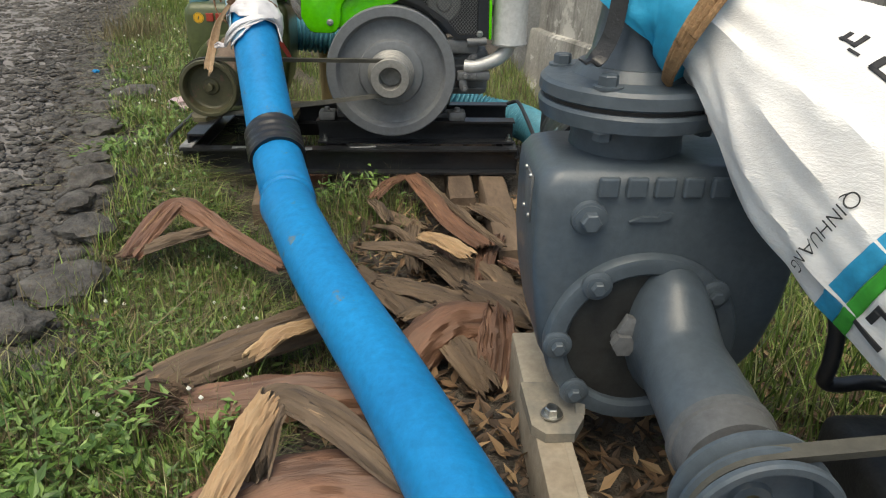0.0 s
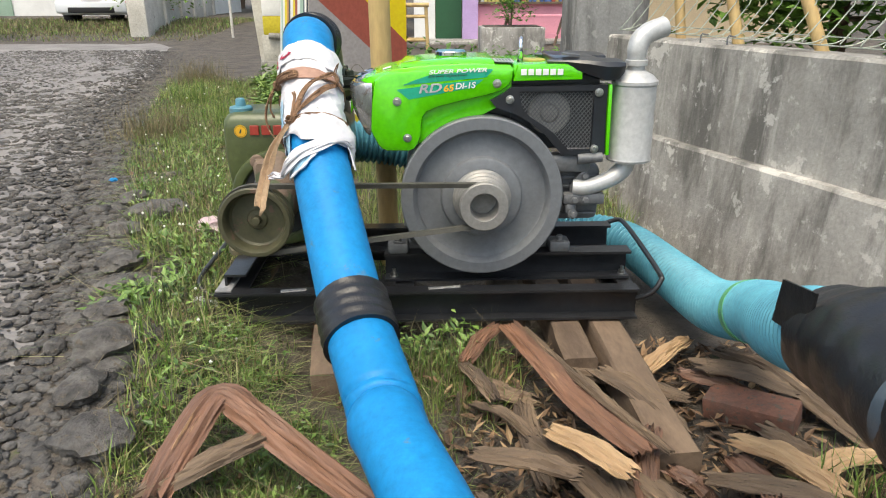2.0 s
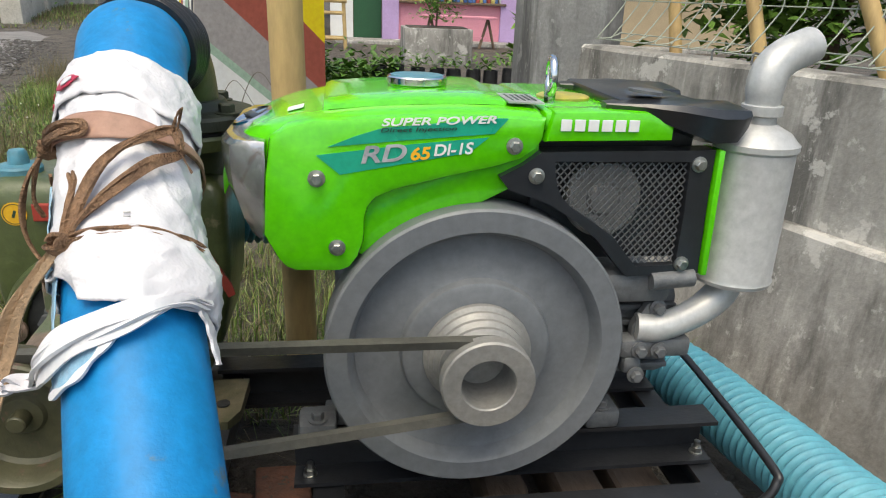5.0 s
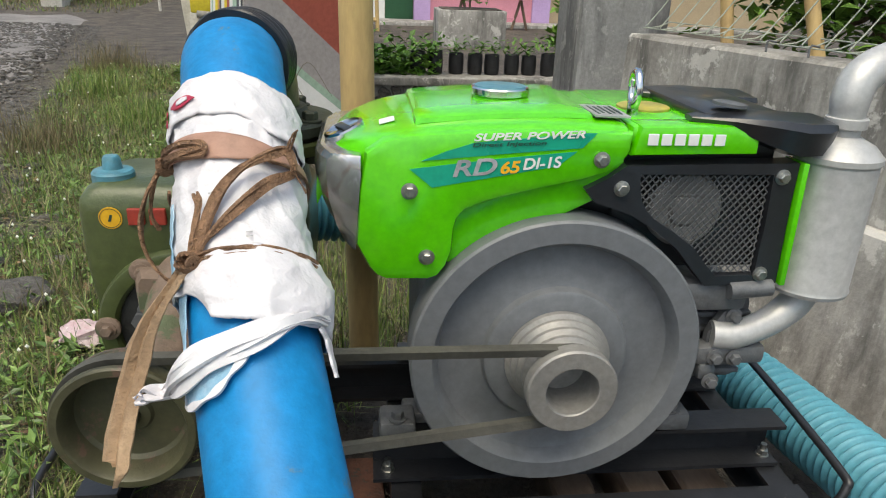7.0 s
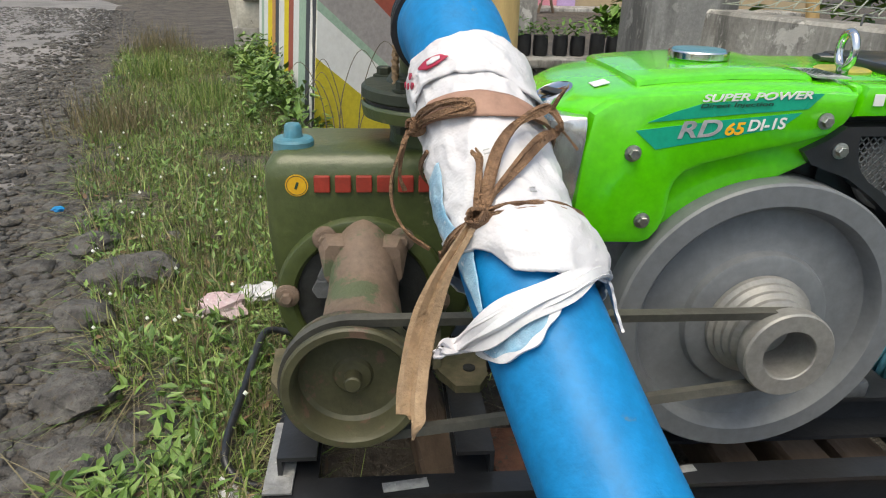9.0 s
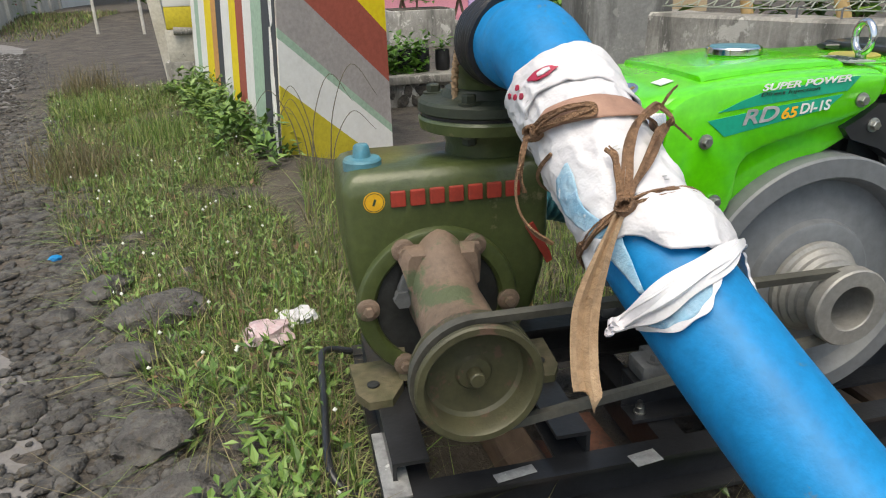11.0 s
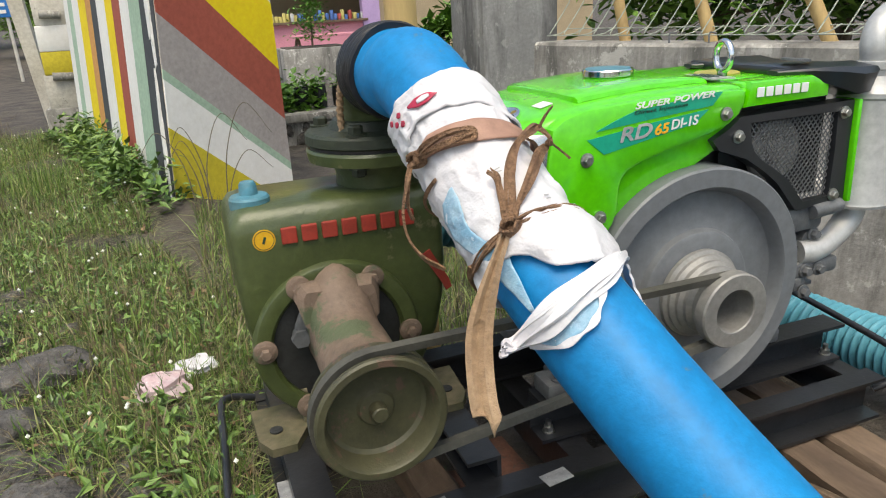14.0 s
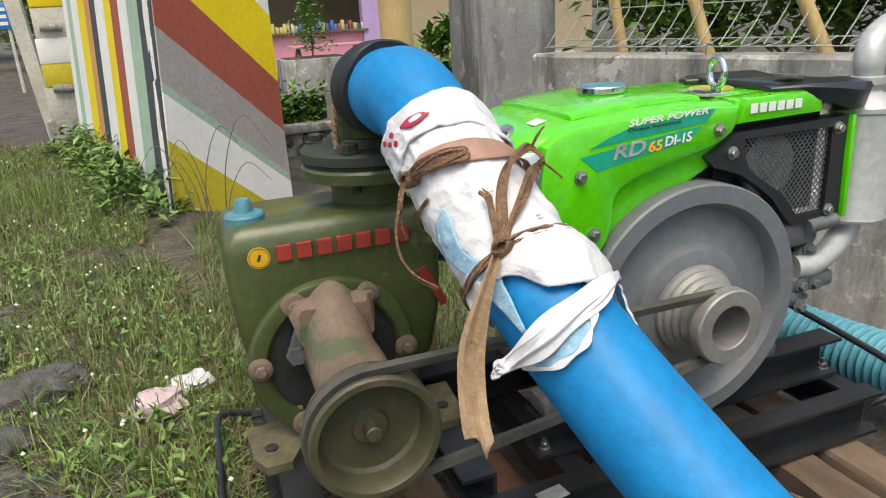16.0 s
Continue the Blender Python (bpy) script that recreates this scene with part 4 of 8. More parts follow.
    # feet
    for sx in (-1, 1):
        bm = B()
        f, g = foot_out, -drop
        ring_loft(bm, [[P(sx * (0.118 + f), -0.062 - f, g), P(sx * (0.160 + f), -0.062 - f, g), P(sx * (0.160 + f), -0.062 - f, g + 0.016), P(sx * (0.118 + f), -0.062 - f, g + 0.016)], [P(sx * (0.098 + f * 0.5), -0.03, g), P(sx * (0.178 + f), -0.045, g), P(sx * (0.178 + f), -0.045, g + 0.018), P(sx * (0.098 + f * 0.5), -0.03, g + 0.018)], [P(sx * 0.09, 0.05, g), P(sx * (0.182 + f), 0.05, g), P(sx * (0.182 + f), 0.05, g + 0.024), P(sx * 0.09, 0.05, g + 0.024)]])
        plate(bm, [(P(0, -0.022, 0).y, P(0, 0, g + 0.016).z), (P(0, 0.03, 0).y, P(0, 0, g + 0.016).z), (P(0, 0.03, 0).y, P(0, 0, 0.10).z), (P(0, 0.004, 0).y, P(0, 0, 0.07).z)], P(sx * 0.095, 0, 0).x, P(sx * 0.109, 0, 0).x, "x")
        ft = part("foot", bm, foot_paint or paint, root)
        hc = P(sx * (0.146 + f), -0.026, g + 0.0215)
        if bolt_metal:
            part("foot_bolt", bolt(B(), hc, (0, 0, 1), 0.011 * s, 0.011 * s), bolt_metal, ft)
        else:
            # no bore here: a dark disc on the foot paints the hole's shade
            part("hole_shade_disc", lathe(B(), hc, (0, 0, 1), [(-0.002, 0.0115), (0.0006, 0.0115), (0.0008, 0.0)], 20), M_IRON_AND_SHADE, ft, "flat dark disc painted for the shade inside a bolt hole")
    # outlet flange pair on the shoulder
    fc = P(out[0], out[1], 0.377)
    bm = B()
    lathe(bm, fc, (0, 0, 1), [(-0.03, 0.085 * s), (0.03 * s, 0.078 * s), (0.055 * s, 0.085 * s), (0.06 * s, 0.125 * s), (0.078 * s, 0.128 * s), (0.083 * s, 0.125 * s), (0.084 * s, 0.08 * s)], 56)
    part("outlet_flange", bm, paint, root)
    part("gasket", lathe(B(), fc + Vector((0, 0, 0.083 * s)), (0, 0, 1), [(0, 0.121 * s), (0.006 * s, 0.121 * s)], 48, True), M_TAPE, root, "black rubber gasket")
    bm = B()
    lathe(bm, fc + Vector((0, 0, 0.089 * s)), (0, 0, 1), [(0, 0.124 * s), (0.003 * s, 0.128 * s), (0.018 * s, 0.127 * s), (0.023 * s, 0.122 * s), (0.026 * s, 0.085 * s), (0.04 * s, 0.076 * s)], 56, True)
    part("upper_flange", bm, flange_paint, root)
    for k in range(4):
        a = radians(45 + 90 * k + 12)
        c = fc + Vector((math.cos(a), math.sin(a), 0)) * 0.105 * s
        part("flange_bolt", bolt(B(), c + Vector((0, 0, 0.112 * s)), (0, 0, 1), 0.013 * s, 0.014 * s), flange_paint, root)
        part("flange_nut", bolt(B(), c + Vector((0, 0, 0.06 * s)), (0, 0, -1), 0.013 * s, 0.014 * s), flange_paint, root)
    # pulley
    pc = bc + Vector((-0.01, -0.285 * s * reach - pulley_out, -0.006))
    r = pulley_r
    w = 0.04
    bm = B()
    lathe(bm, pc, (0, -1, 0), [(-0.016, 0.02), (-0.016, r * 0.93), (-0.013, r), (-0.008, r), (-0.001, r - 0.012), (0.004, r - 0.012), (0.011, r), (0.015, r), (0.021, r - 0.011), (0.025, r - 0.011), (0.031, r), (w - 0.003, r), (w, r - 0.003), (w, r * 0.87), (w - 0.003, r * 0.845), (0.020, r * 0.81), (0.004, r * 0.78), (-0.001, r * 0.72), (-0.003, r * 0.45), (-0.001, r * 0.3), (0.004, r * 0.26), (0.005, r * 0.13)], 72)
    pul = part("pulley", bm, M_PUMPB if paint is M_PUMPB else M_PULLEY, root, "dull painted belt pulley")
    part("shaft_end", lathe(B(), pc, (0, -1, 0), [(0.0, 0.012), (0.024, 0.012), (0.026, 0.01), (0.026, 0.0)], 20), M_PULLEY, pul)
    return root, fc, bc, pc


M_RAIL = pbr("beige_rusty_paint", (0.42, 0.37, 0.29), (0.28, 0.23, 0.17), 9, 0.6, 0, 0.3, 60, (0.25, 0.1, 0.04), 0.66)
M_PULLEY = pbr("olive_brown_pulley", (0.082, 0.08, 0.042), (0.055, 0.052, 0.03), 9, 0.45, 0.1, 0.25, 70, (0.12, 0.075, 0.055), 0.58)
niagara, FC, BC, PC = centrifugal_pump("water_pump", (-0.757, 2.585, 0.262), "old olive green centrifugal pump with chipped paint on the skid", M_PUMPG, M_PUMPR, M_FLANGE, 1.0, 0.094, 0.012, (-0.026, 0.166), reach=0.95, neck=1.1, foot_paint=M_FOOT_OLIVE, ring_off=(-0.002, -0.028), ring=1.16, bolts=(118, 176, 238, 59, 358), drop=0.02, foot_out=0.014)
bm = B()
rings = []
for y, w, z0, z1 in ((2.574, 0.074, 0.490, 0.524), (2.562, 0.074, 0.488, 0.525), (2.552, 0.071, 0.480, 0.523), (2.535, 0.064, 0.450, 0.516)):
    rings.append([Vector((-0.783 + a * w, y, b)) for a, b in ((-1.0, z0 + 0.010), (-0.94, z1 - 0.008), (-0.85, z1), (0.85, z1 - 0.004), (0.94, z1 - 0.012), (1.0, z0 + 0.006), (0.9, z0), (-0.9, z0))])
ring_loft(bm, rings)
part("bracket_head", bm, M_PUMPR, niagara, "rusty squared head of the bearing bracket")
# raised brand bars, sticker, filler cap and arrow on the casing
for k in range(7):
    part("brand_bar", box(B(), (-0.848 + k * 0.034, 2.582, 0.605), (0.026, 0.008, 0.028), bevel=0.002), M_RED, niagara, "red raised block of the brand mark", smooth=False)
st = part("sticker", lathe(B(), (-0.889, 2.5845, 0.602), (0, -1, 0), [(0, 0.0185), (0.001, 0.0185), (0.0012, 0.0)], 40), M_GOLD, niagara, "round yellow inspection sticker")
part("sticker_ring", lathe(B(), (-0.889, 2.5833, 0.602), (0, -1, 0), [(0, 0.0165), (0.0004, 0.0165), (0.0004, 0.0155), (0, 0.0155)], 40), M_DARKTXT, st)
part("sticker_mark", box(B(), (-0.889, 2.5828, 0.602), (0.004, 0.0006, 0.012), rot=(0, 20, 0)), M_DARKTXT, st)
part("filler_cap", lathe(B(), (-0.898, 2.65, 0.645), (0, 0, 1), [(0, 0.034), (0.016, 0.034), (0.02, 0.031), (0.022, 0.016), (0.04, 0.014), (0.044, 0.011), (0.045, 0.0)], 24), M_CAP, niagara, "chipped pale blue filler cap")
bm = B()
plate(bm, [(-0.62, 0.53), (-0.605, 0.538), (-0.572, 0.478), (-0.567, 0.46), (-0.578, 0.455), (-0.585, 0.47)], 2.58, 2.586)
part("arrow", bm, M_RED, niagara, "red painted flow arrow", smooth=False)

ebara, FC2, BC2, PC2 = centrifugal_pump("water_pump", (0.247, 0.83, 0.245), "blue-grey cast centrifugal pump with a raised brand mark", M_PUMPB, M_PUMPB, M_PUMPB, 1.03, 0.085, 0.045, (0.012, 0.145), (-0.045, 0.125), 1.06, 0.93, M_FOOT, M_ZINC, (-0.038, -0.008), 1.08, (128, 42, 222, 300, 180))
for k in range(5):
    part("brand_bar", box(B(), (0.148 + k * 0.038, 0.827, 0.626), (0.029, 0.01, 0.03), bevel=0.004), M_PUMPB, ebara, smooth=False)
bm = B()
lathe(bm, (0.126, 0.832, 0.581), (0, -1, 0), [(0, 0.026), (0.008, 0.024), (0.009, 0.02)], 24, True)
bolt(bm, (0.126, 0.824, 0.581), (0, -1, 0), 0.014, 0.014)
part("priming_plug", bm, M_PUMPB, ebara)
bm = B()
plate(bm, [(0.181, 0.577), (0.199, 0.584), (0.219, 0.584), (0.224, 0.59), (0.24, 0.59), (0.234, 0.581), (0.222, 0.577)], 0.824, 0.832)
part("arrow", bm, M_PUMPB, ebara, smooth=False)
plt = part("name_plate", box(B(), (0.0555, 0.91, 0.585), (0.004, 0.05, 0.07), bevel=0.001), M_CAST, ebara, "small riveted metal name plate")
for y, z in ((0.89, 0.62), (0.93, 0.62), (0.89, 0.56), (0.93, 0.56)):
    part("rivet", lathe(B(), (0.054, y, z), (-1, 0, 0), [(0, 0.004), (0.003, 0.003), (0.004, 0.0)], 10), M_ZINC, plt)
# volute swelling at the lower side
bm = B()
lathe(bm, (0.30, 0.845, 0.43), (0, 1, 0), [(0, 0.06), (0.004, 0.125), (0.03, 0.142), (0.12, 0.142), (0.16, 0.12), (0.165, 0.0)], 48)
part("volute", bm, M_PUMPB, ebara)
# conical outlet pipe above the flange
part("outlet_cone", lathe(B(), FC2, (0, 0, 1), [(0.105, 0.085), (0.12, 0.078), (0.15, 0.062), (0.2, 0.054), (0.3, 0.052)], 40, True), M_PUMPB, ebara, "grey conical outlet pipe")
for x in (0.095, 0.36):
    r = thing("base_rail", (x, 0.75, 0.1), "beige painted steel channel rail with rust", "steel rail", "rails under the grey pump")
    part("web", box(B(), (x, 0.62, 0.173), (0.05, 0.9, 0.142), bevel=0.004), M_RAIL, r)
    part("flange_edge", box(B(), (x + 0.022, 0.62, 0.242), (0.012, 0.9, 0.006), bevel=0.001), M_RAIL, r)

# ---- delivery hose of the olive pump: elbow, blue layflat hose, wraps ----
M_LEAFEND = pbr("dry_leaf_strip", (0.40, 0.275, 0.165), (0.25, 0.16, 0.09), 16, 0.7, 0, 0.7, 140, (0.1, 0.055, 0.03), 0.68)
AX = [(-0.655, 2.698, 0.745), (-0.655, 2.698, 0.778), (-0.656, 2.68, 0.818), (-0.658, 2.63, 0.848), (-0.66, 2.565, 0.857), (-0.66, 2.50, 0.852), (-0.648, 2.425, 0.838), (-0.600, 2.165, 0.638), (-0.498, 1.80, 0.409), (-0.415, 1.531, 0.315),
      (-0.408, 1.485, 0.322), (-0.296, 1.2, 0.30), (-0.159, 0.9, 0.274), (-0.04, 0.6, 0.267), (0.07, 0.3, 0.265), (0.2, -0.2, 0.25), (0.4, -0.9, 0.21)]
axis = spline(AX, 10)
bm = B()
sweep(bm, axis[:42], lambda s, a: 0.064 - 0.002 * s, 32)
elbow = part("elbow", bm, M_PUMPG, niagara, "olive green outlet elbow")
part("cord", sweep(B(), spline([(-0.722, 2.66, 0.728), (-0.727, 2.655, 0.77), (-0.726, 2.65, 0.81), (-0.722, 2.64, 0.84)], 8), lambda s, a: 0.006 + 0.0018 * math.sin(s * 60 + a * 2), 10), M_LEAFEND, niagara, "twisted brown cord on the elbow")
R_P = 0.066


CREASE = 0.02


def crease(s, a):
    """Slack folds: short sharp wrinkles lying across the hose."""
    n1 = noise.noise(Vector((s * 46 + 0.6 * math.sin(a), math.cos(a) * 1.2, math.sin(a) * 1.2 + 4)))
    n2 = noise.noise(Vector((s * 9, math.cos(a) * 2.5 + 7, math.sin(a) * 2.5)))
    return -max(0.0, 1 - abs(n1) * 5) * max(0.0, n2) * 2.2


def hose_r(s, a):
    i = s * 60
    return R_P * (1 - 0.05 * smooth_step((s - KINK) / 0.02) - 0.02 * smooth_step((s - 0.12) / 0.1) + CREASE * crease(s, a) + 0.006 * noise.noise(Vector((s * 18, math.cos(a), math.sin(a)))) - 0.5 * math.exp(-((s - KINK + 0.005 * math.cos(a + 1.0)) / 0.0028) ** 2) * (0.7 + 0.5 * noise.noise(Vector((math.cos(a) * 2, math.sin(a) * 2, 3)))) - 0.16 * math.exp(-((s - KINK + 0.013 + 0.003 * math.cos(a)) / 0.0016) ** 2) * (0.5 + noise.noise(Vector((math.cos(a) * 1.5, math.sin(a) * 1.5, 8)))) + 0.03 * math.exp(-((s - KINK - 0.011) / 0.006) ** 2) + 0.018 * max(0.0, math.cos(2 * a + 0.7)) * smooth_step((s - KINK) / 0.1))


hose_axis = axis[40:]
hose_len = [0.0]
for p, q in zip(hose_axis, hose_axis[1:]):
    hose_len.append(hose_len[-1] + (q - p).length)
KINK = hose_len[50] / hose_len[-1]
hose = thing("delivery_hose", (-0.42, 1.5, 0.28), "bright blue plastic layflat delivery hose, swollen and creased", "hose")
fine_axis = spline(hose_axis[::2] + [hose_axis[-1]], 10)
part("hose_body", sweep(B(), fine_axis, hose_r, 48), M_PIPE, hose)


def band(i0, i1, r, wob, n=40, turns=5):
    seg = axis[i0:i1]
    return sweep(B(), spline(seg, 6), lambda s, a: r + wob * math.sin(s * turns * 2 * math.pi + a * 2 + 2 * math.sin(a)) + wob * noise.noise(Vector((s * 9, math.cos(a) * 2, math.sin(a) * 2))), n)


part("rubber_wrap", band(31, 47, 0.0735, 0.002, turns=8), M_TAPE, hose, "black inner-tube rubber wound round the joint")
part("tape_wrap", band(80, 84, 0.0735, 0.0012, turns=4), M_TAPE, hose, "wrinkled black tape band")


def on_hose(k, ang, r=0.0):
    """A place on the hose: k steps along the axis, an angle round it (90 up, 0 to the side of -x)."""
    i = int(k)
    q = axis[i].lerp(axis[min(i + 1, len(axis) - 1)], k - i)
    t = (axis[min(i + 2, len(axis) - 1)] - axis[max(i - 2, 0)]).normalized()
    left = Vector((-1, 0, 0))
    left = (left - t * left.dot(t)).normalized()
    up = left.cross(t).normalized()
    if up.z < 0:
        up = -up
    a = radians(ang)
    return q + (left * math.cos(a) + up * math.sin(a)) * (R_P + r), (left * math.cos(a) + up * math.sin(a)), t


def along(table, a):
    """Value at an angle from (angle, value) pairs going once round."""
    a %= 360
    pts = [(table[-1][0] - 360, table[-1][1])] + list(table) + [(table[0][0] + 360, table[0][1])]
    for (a0, v0), (a1, v1) in zip(pts, pts[1:]):
        if a0 <= a <= a1:
            return v0 + (v1 - v0) * (a - a0) / max(a1 - a0, 1e-6)
    return pts[0][1]


def bag(name, top, low, seed, rr, label, material, bulge=0.0, m=34, rag=0.12):
    """A turn of thin plastic round the hose: edges given by angle, with tight creases between the ties."""
    bm = B()
    n = 120
    rows = []
    for j in range(m + 1):
        row = []
        f = j / m
        for i in range(n):
            a = 360 * i / n
            c, d = math.cos(radians(a)), math.sin(radians(a))
            ka = along(top, a) + rag * noise.noise(Vector((c * 1.7, d * 1.7, seed)))
            kb = along(low, a) + rag * 1.3 * noise.noise(Vector((c * 2.0, d * 2.0, seed + 9)))
            k = ka + (kb - ka) * f
            w = 0.0035 * noise.noise(Vector((k * 0.9, c * 2.0, d * 2.0 + seed)))
            fold = 1 - 3.2 * abs(noise.noise(Vector((k * 0.75 + c * 1.6 + seed, c * 2.2 - k * 0.3, d * 2.2 + k * 0.45))))
            w += 0.0035 * max(0.0, fold)
            fold = 1 - 3.5 * abs(noise.noise(Vector((k * 1.9 - d * 2.5, c * 3.5 + seed, d * 3.5 + k * 0.8))))
            w += 0.0016 * max(0.0, fold)
            w += bulge * math.sin(math.pi * min(1.0, f * 1.05)) * max(0.0, 0.35 + 0.65 * math.cos(radians(a - 140)))
            if j in (0, m):
                w -= 0.002
            row.append(on_hose(k, a, rr + w)[0])
        rows.append(row)
    ring_loft(bm, rows, True, False)
    ob = part(name, bm, material, hose, label, angle=70)
    md = ob.modifiers.new("skin", "SOLIDIFY")
    md.thickness, md.offset = 0.0012, 0
    return ob


def patch(name, left, right, r, material, label, n=26, m=12, wob=0.0):
    """A piece lying on the wrapped hose between two edges of (k, angle) stations."""
    bm = B()
    rows = []
    for j in range(n + 1):
        f = j / n

        def at(e):
            u = f * (len(e) - 1)
            i = min(int(u), len(e) - 2)
            return e[i][0] + (e[i + 1][0] - e[i][0]) * (u - i), e[i][1] + (e[i + 1][1] - e[i][1]) * (u - i)
        (ka, aa), (kb, ab) = at(left), at(right)
        row = []
        for i in range(m + 1):
            g = i / m
            k, a = ka + (kb - ka) * g, aa + (ab - aa) * g
            row.append(on_hose(k, a, r + wob * noise.noise(Vector((k * 3, a * 0.09, 2))))[0])
        rows.append(row)
    ring_loft(bm, rows, False, False)
    ob = part(name, bm, material, hose, label, angle=70)
    md = ob.modifiers.new("skin", "SOLIDIFY")
    md.thickness, md.offset = 0.001, 1
    return ob


M_BAND = pbr("pinkish_brown_band", (0.36, 0.205, 0.145), (0.27, 0.15, 0.105), 9, 0.5, 0, 0.3, 60, (0.5, 0.36, 0.3), 0.68)
M_FIBRE = pbr("dry_fibre_strand", (0.33, 0.19, 0.105), (0.155, 0.082, 0.043), 30, 0.7, 0, 0.9, 240, (0.5, 0.36, 0.22), 0.64)
M_FILM = pbr("blue_through_film", (0.16, 0.36, 0.52), (0.40, 0.55, 0.66), 30, 0.35, 0, 0.5, 70, (0.7, 0.73, 0.75), 0.6, spot_scale=60)
bag("bag_wrap", [(0, 62.9), (60, 63.0), (180, 63.2), (300, 63.0)], [(0, 69.3), (40, 69.5), (90, 69.6), (180, 69.6), (300, 69.3)], 4, 0.0062, "white plastic shopping bag wound round the hose", M_CLOTH, m=60)
bag("bag_wrap", [(10, 61.8), (60, 61.95), (100, 62.1), (140, 62.4), (220, 62.4), (300, 61.9)], [(10, 63.9), (36, 63.6), (66, 63.8), (98, 64.15), (132, 64.8), (200, 64.9), (300, 64.2)], 1, 0.0098, "white plastic shopping bag wound round the hose end", M_CLOTH, rag=0.2)
bag("bag_wrap", [(0, 68.8), (120, 69.0), (240, 68.8)], [(20, 69.4), (42, 69.85), (54, 70.25), (66, 70.9), (90, 71.15), (150, 71.3), (200, 71.2), (300, 69.9)], 7, 0.0095, "white plastic bag with a sagging fold", M_CLOTH, 0.011, 30, 0.18)
# smooth brown band beneath the bow
patch("tie_band", [(64.55, 18), (64.4, 36), (64.6, 56), (64.8, 76), (65.05, 98), (65.35, 124), (65.5, 150), (65.5, 200)], [(65.0, 18), (65.3, 40), (65.6, 58), (65.85, 78), (66.0, 98), (66.0, 124), (65.95, 150), (65.9, 200)], 0.0135, M_BAND, "smooth brown dry fibre band", 48, 8, 0.001)
# red print on the bag
M_PRINT = pbr("magenta_red_print", (0.42, 0.02, 0.06), (0.34, 0.02, 0.05), 30, 0.4, 0, 0)
patch("bag_print", [(62.75, 33), (62.7, 44), (62.85, 56), (63.1, 64)], [(62.85, 33), (63.15, 42), (63.25, 52), (63.12, 64)], 0.0152, M_PRINT, "red print on the bag", 16, 5)
patch("bag_print", [(62.88, 44), (62.86, 51), (62.98, 57)], [(63.02, 44), (63.1, 50), (63.08, 57)], 0.0164, M_CLOTH, "", 8, 4)
for k, a in ((62.35, 5), (62.75, 12), (62.55, 20), (63.05, 20)):
    patch("bag_print", [(k, a - 3), (k - 0.1, a), (k, a + 3)], [(k + 0.12, a - 3), (k + 0.2, a), (k + 0.12, a + 3)], 0.0152, M_PRINT, "", 6, 4)
for k, a in ((63.3, 10), (63.45, 19), (67.0, 72), (68.5, 98)):
    for q in range(2):
        patch("bag_print", [(k + q * 0.13, a), (k + q * 0.13, a + 5)], [(k + q * 0.13 + 0.035, a), (k + q * 0.13 + 0.035, a + 5)], 0.0125, M_PLATE, "small grey print", 3, 2)


def tie(name, pts, width, label, strands=3, spread=0.004, seed=0, material=None, thick=0.0028):
    """Several twisted fibre strands along (point, outward) stations, one mesh."""
    rt = random.Random(seed)
    bm = B()
    for q in range(strands):
        ph, ph2 = rt.uniform(0, 6.28), rt.uniform(0, 6.28)
        w = width * rt.uniform(0.6, 1.15)
        qs = []
        for i, (p, u) in enumerate(pts):
            t = (pts[min(i + 1, len(pts) - 1)][0] - pts[max(i - 1, 0)][0]).normalized()
            side = t.cross(u).normalized()
            qs.append(p + side * spread * math.sin(0.9 * i + ph) + u * (0.0015 * (1 + math.sin(1.3 * i + ph2))))
        fine = spline(qs, 5)
        n = len(fine) - 1

        def across(f, qs=fine, n=n):
            i = min(n, int(round(f * n)))
            u = pts[min(len(pts) - 1, int(round(f * (len(pts) - 1))))][1]
            t = (qs[min(i + 1, n)] - qs[max(i - 1, 0)]).normalized()
            return t.cross(u) + u * 0.5 * math.sin(4 * f + ph)
        ribbon(bm, fine, lambda f, w=w, ph=ph: w * (0.75 + 0.25 * math.sin(13 * f + ph)) * (1 - 0.35 * abs(2 * f - 1) ** 6), thick, across)
    return part(name, bm, material or M_FIBRE, hose, label)


def st(k, a, lift=0.0):
    p, u, t = on_hose(k, a, 0.0135 + lift)
    return p, u


FIB = "twisted dry banana fibre tie"
tie("fibre_tie", [st(69.15 - 0.12 * math.cos(radians(a)), a) for a in range(0, 361, 20)], 0.0075, FIB, 4, 0.0045, 3)
tie("fibre_tie", [st(65.9, a) for a in range(120, 381, 20)], 0.006, FIB, 2, 0.003, 4)
LOOP = Vector((-0.563, 2.247, 0.797))
out = on_hose(66, 120)[1]
tie("fibre_loop", [st(69.1, 55), st(68.3, 67, 0.003), st(67.3, 81, 0.006), st(66.5, 98, 0.008), (st(66.0, 116, 0.014)[0].lerp(LOOP, 0.3), out), (LOOP, out), (LOOP + Vector((0.006, -0.016, -0.012)), out), st(66.5, 134, 0.010), st(67.0, 116, 0.006), st(67.9, 92, 0.004), st(68.6, 71, 0.003), st(69.1, 55)], 0.0075, FIB, 3, 0.004, 5)
tie("fibre_tie", [st(69.0, 52), st(68.2, 62, 0.004), st(67.5, 68, 0.006), st(67.1, 66, 0.008)], 0.006, "dark frayed fibre end", 3, 0.003, 6)
tie("fibre_fray", [(LOOP, out), (LOOP + Vector((0.006, -0.006, 0.016)), out), (LOOP + Vector((0.012, -0.012, 0.026)), out)], 0.003, "frayed fibre tip", 2, 0.003, 8)
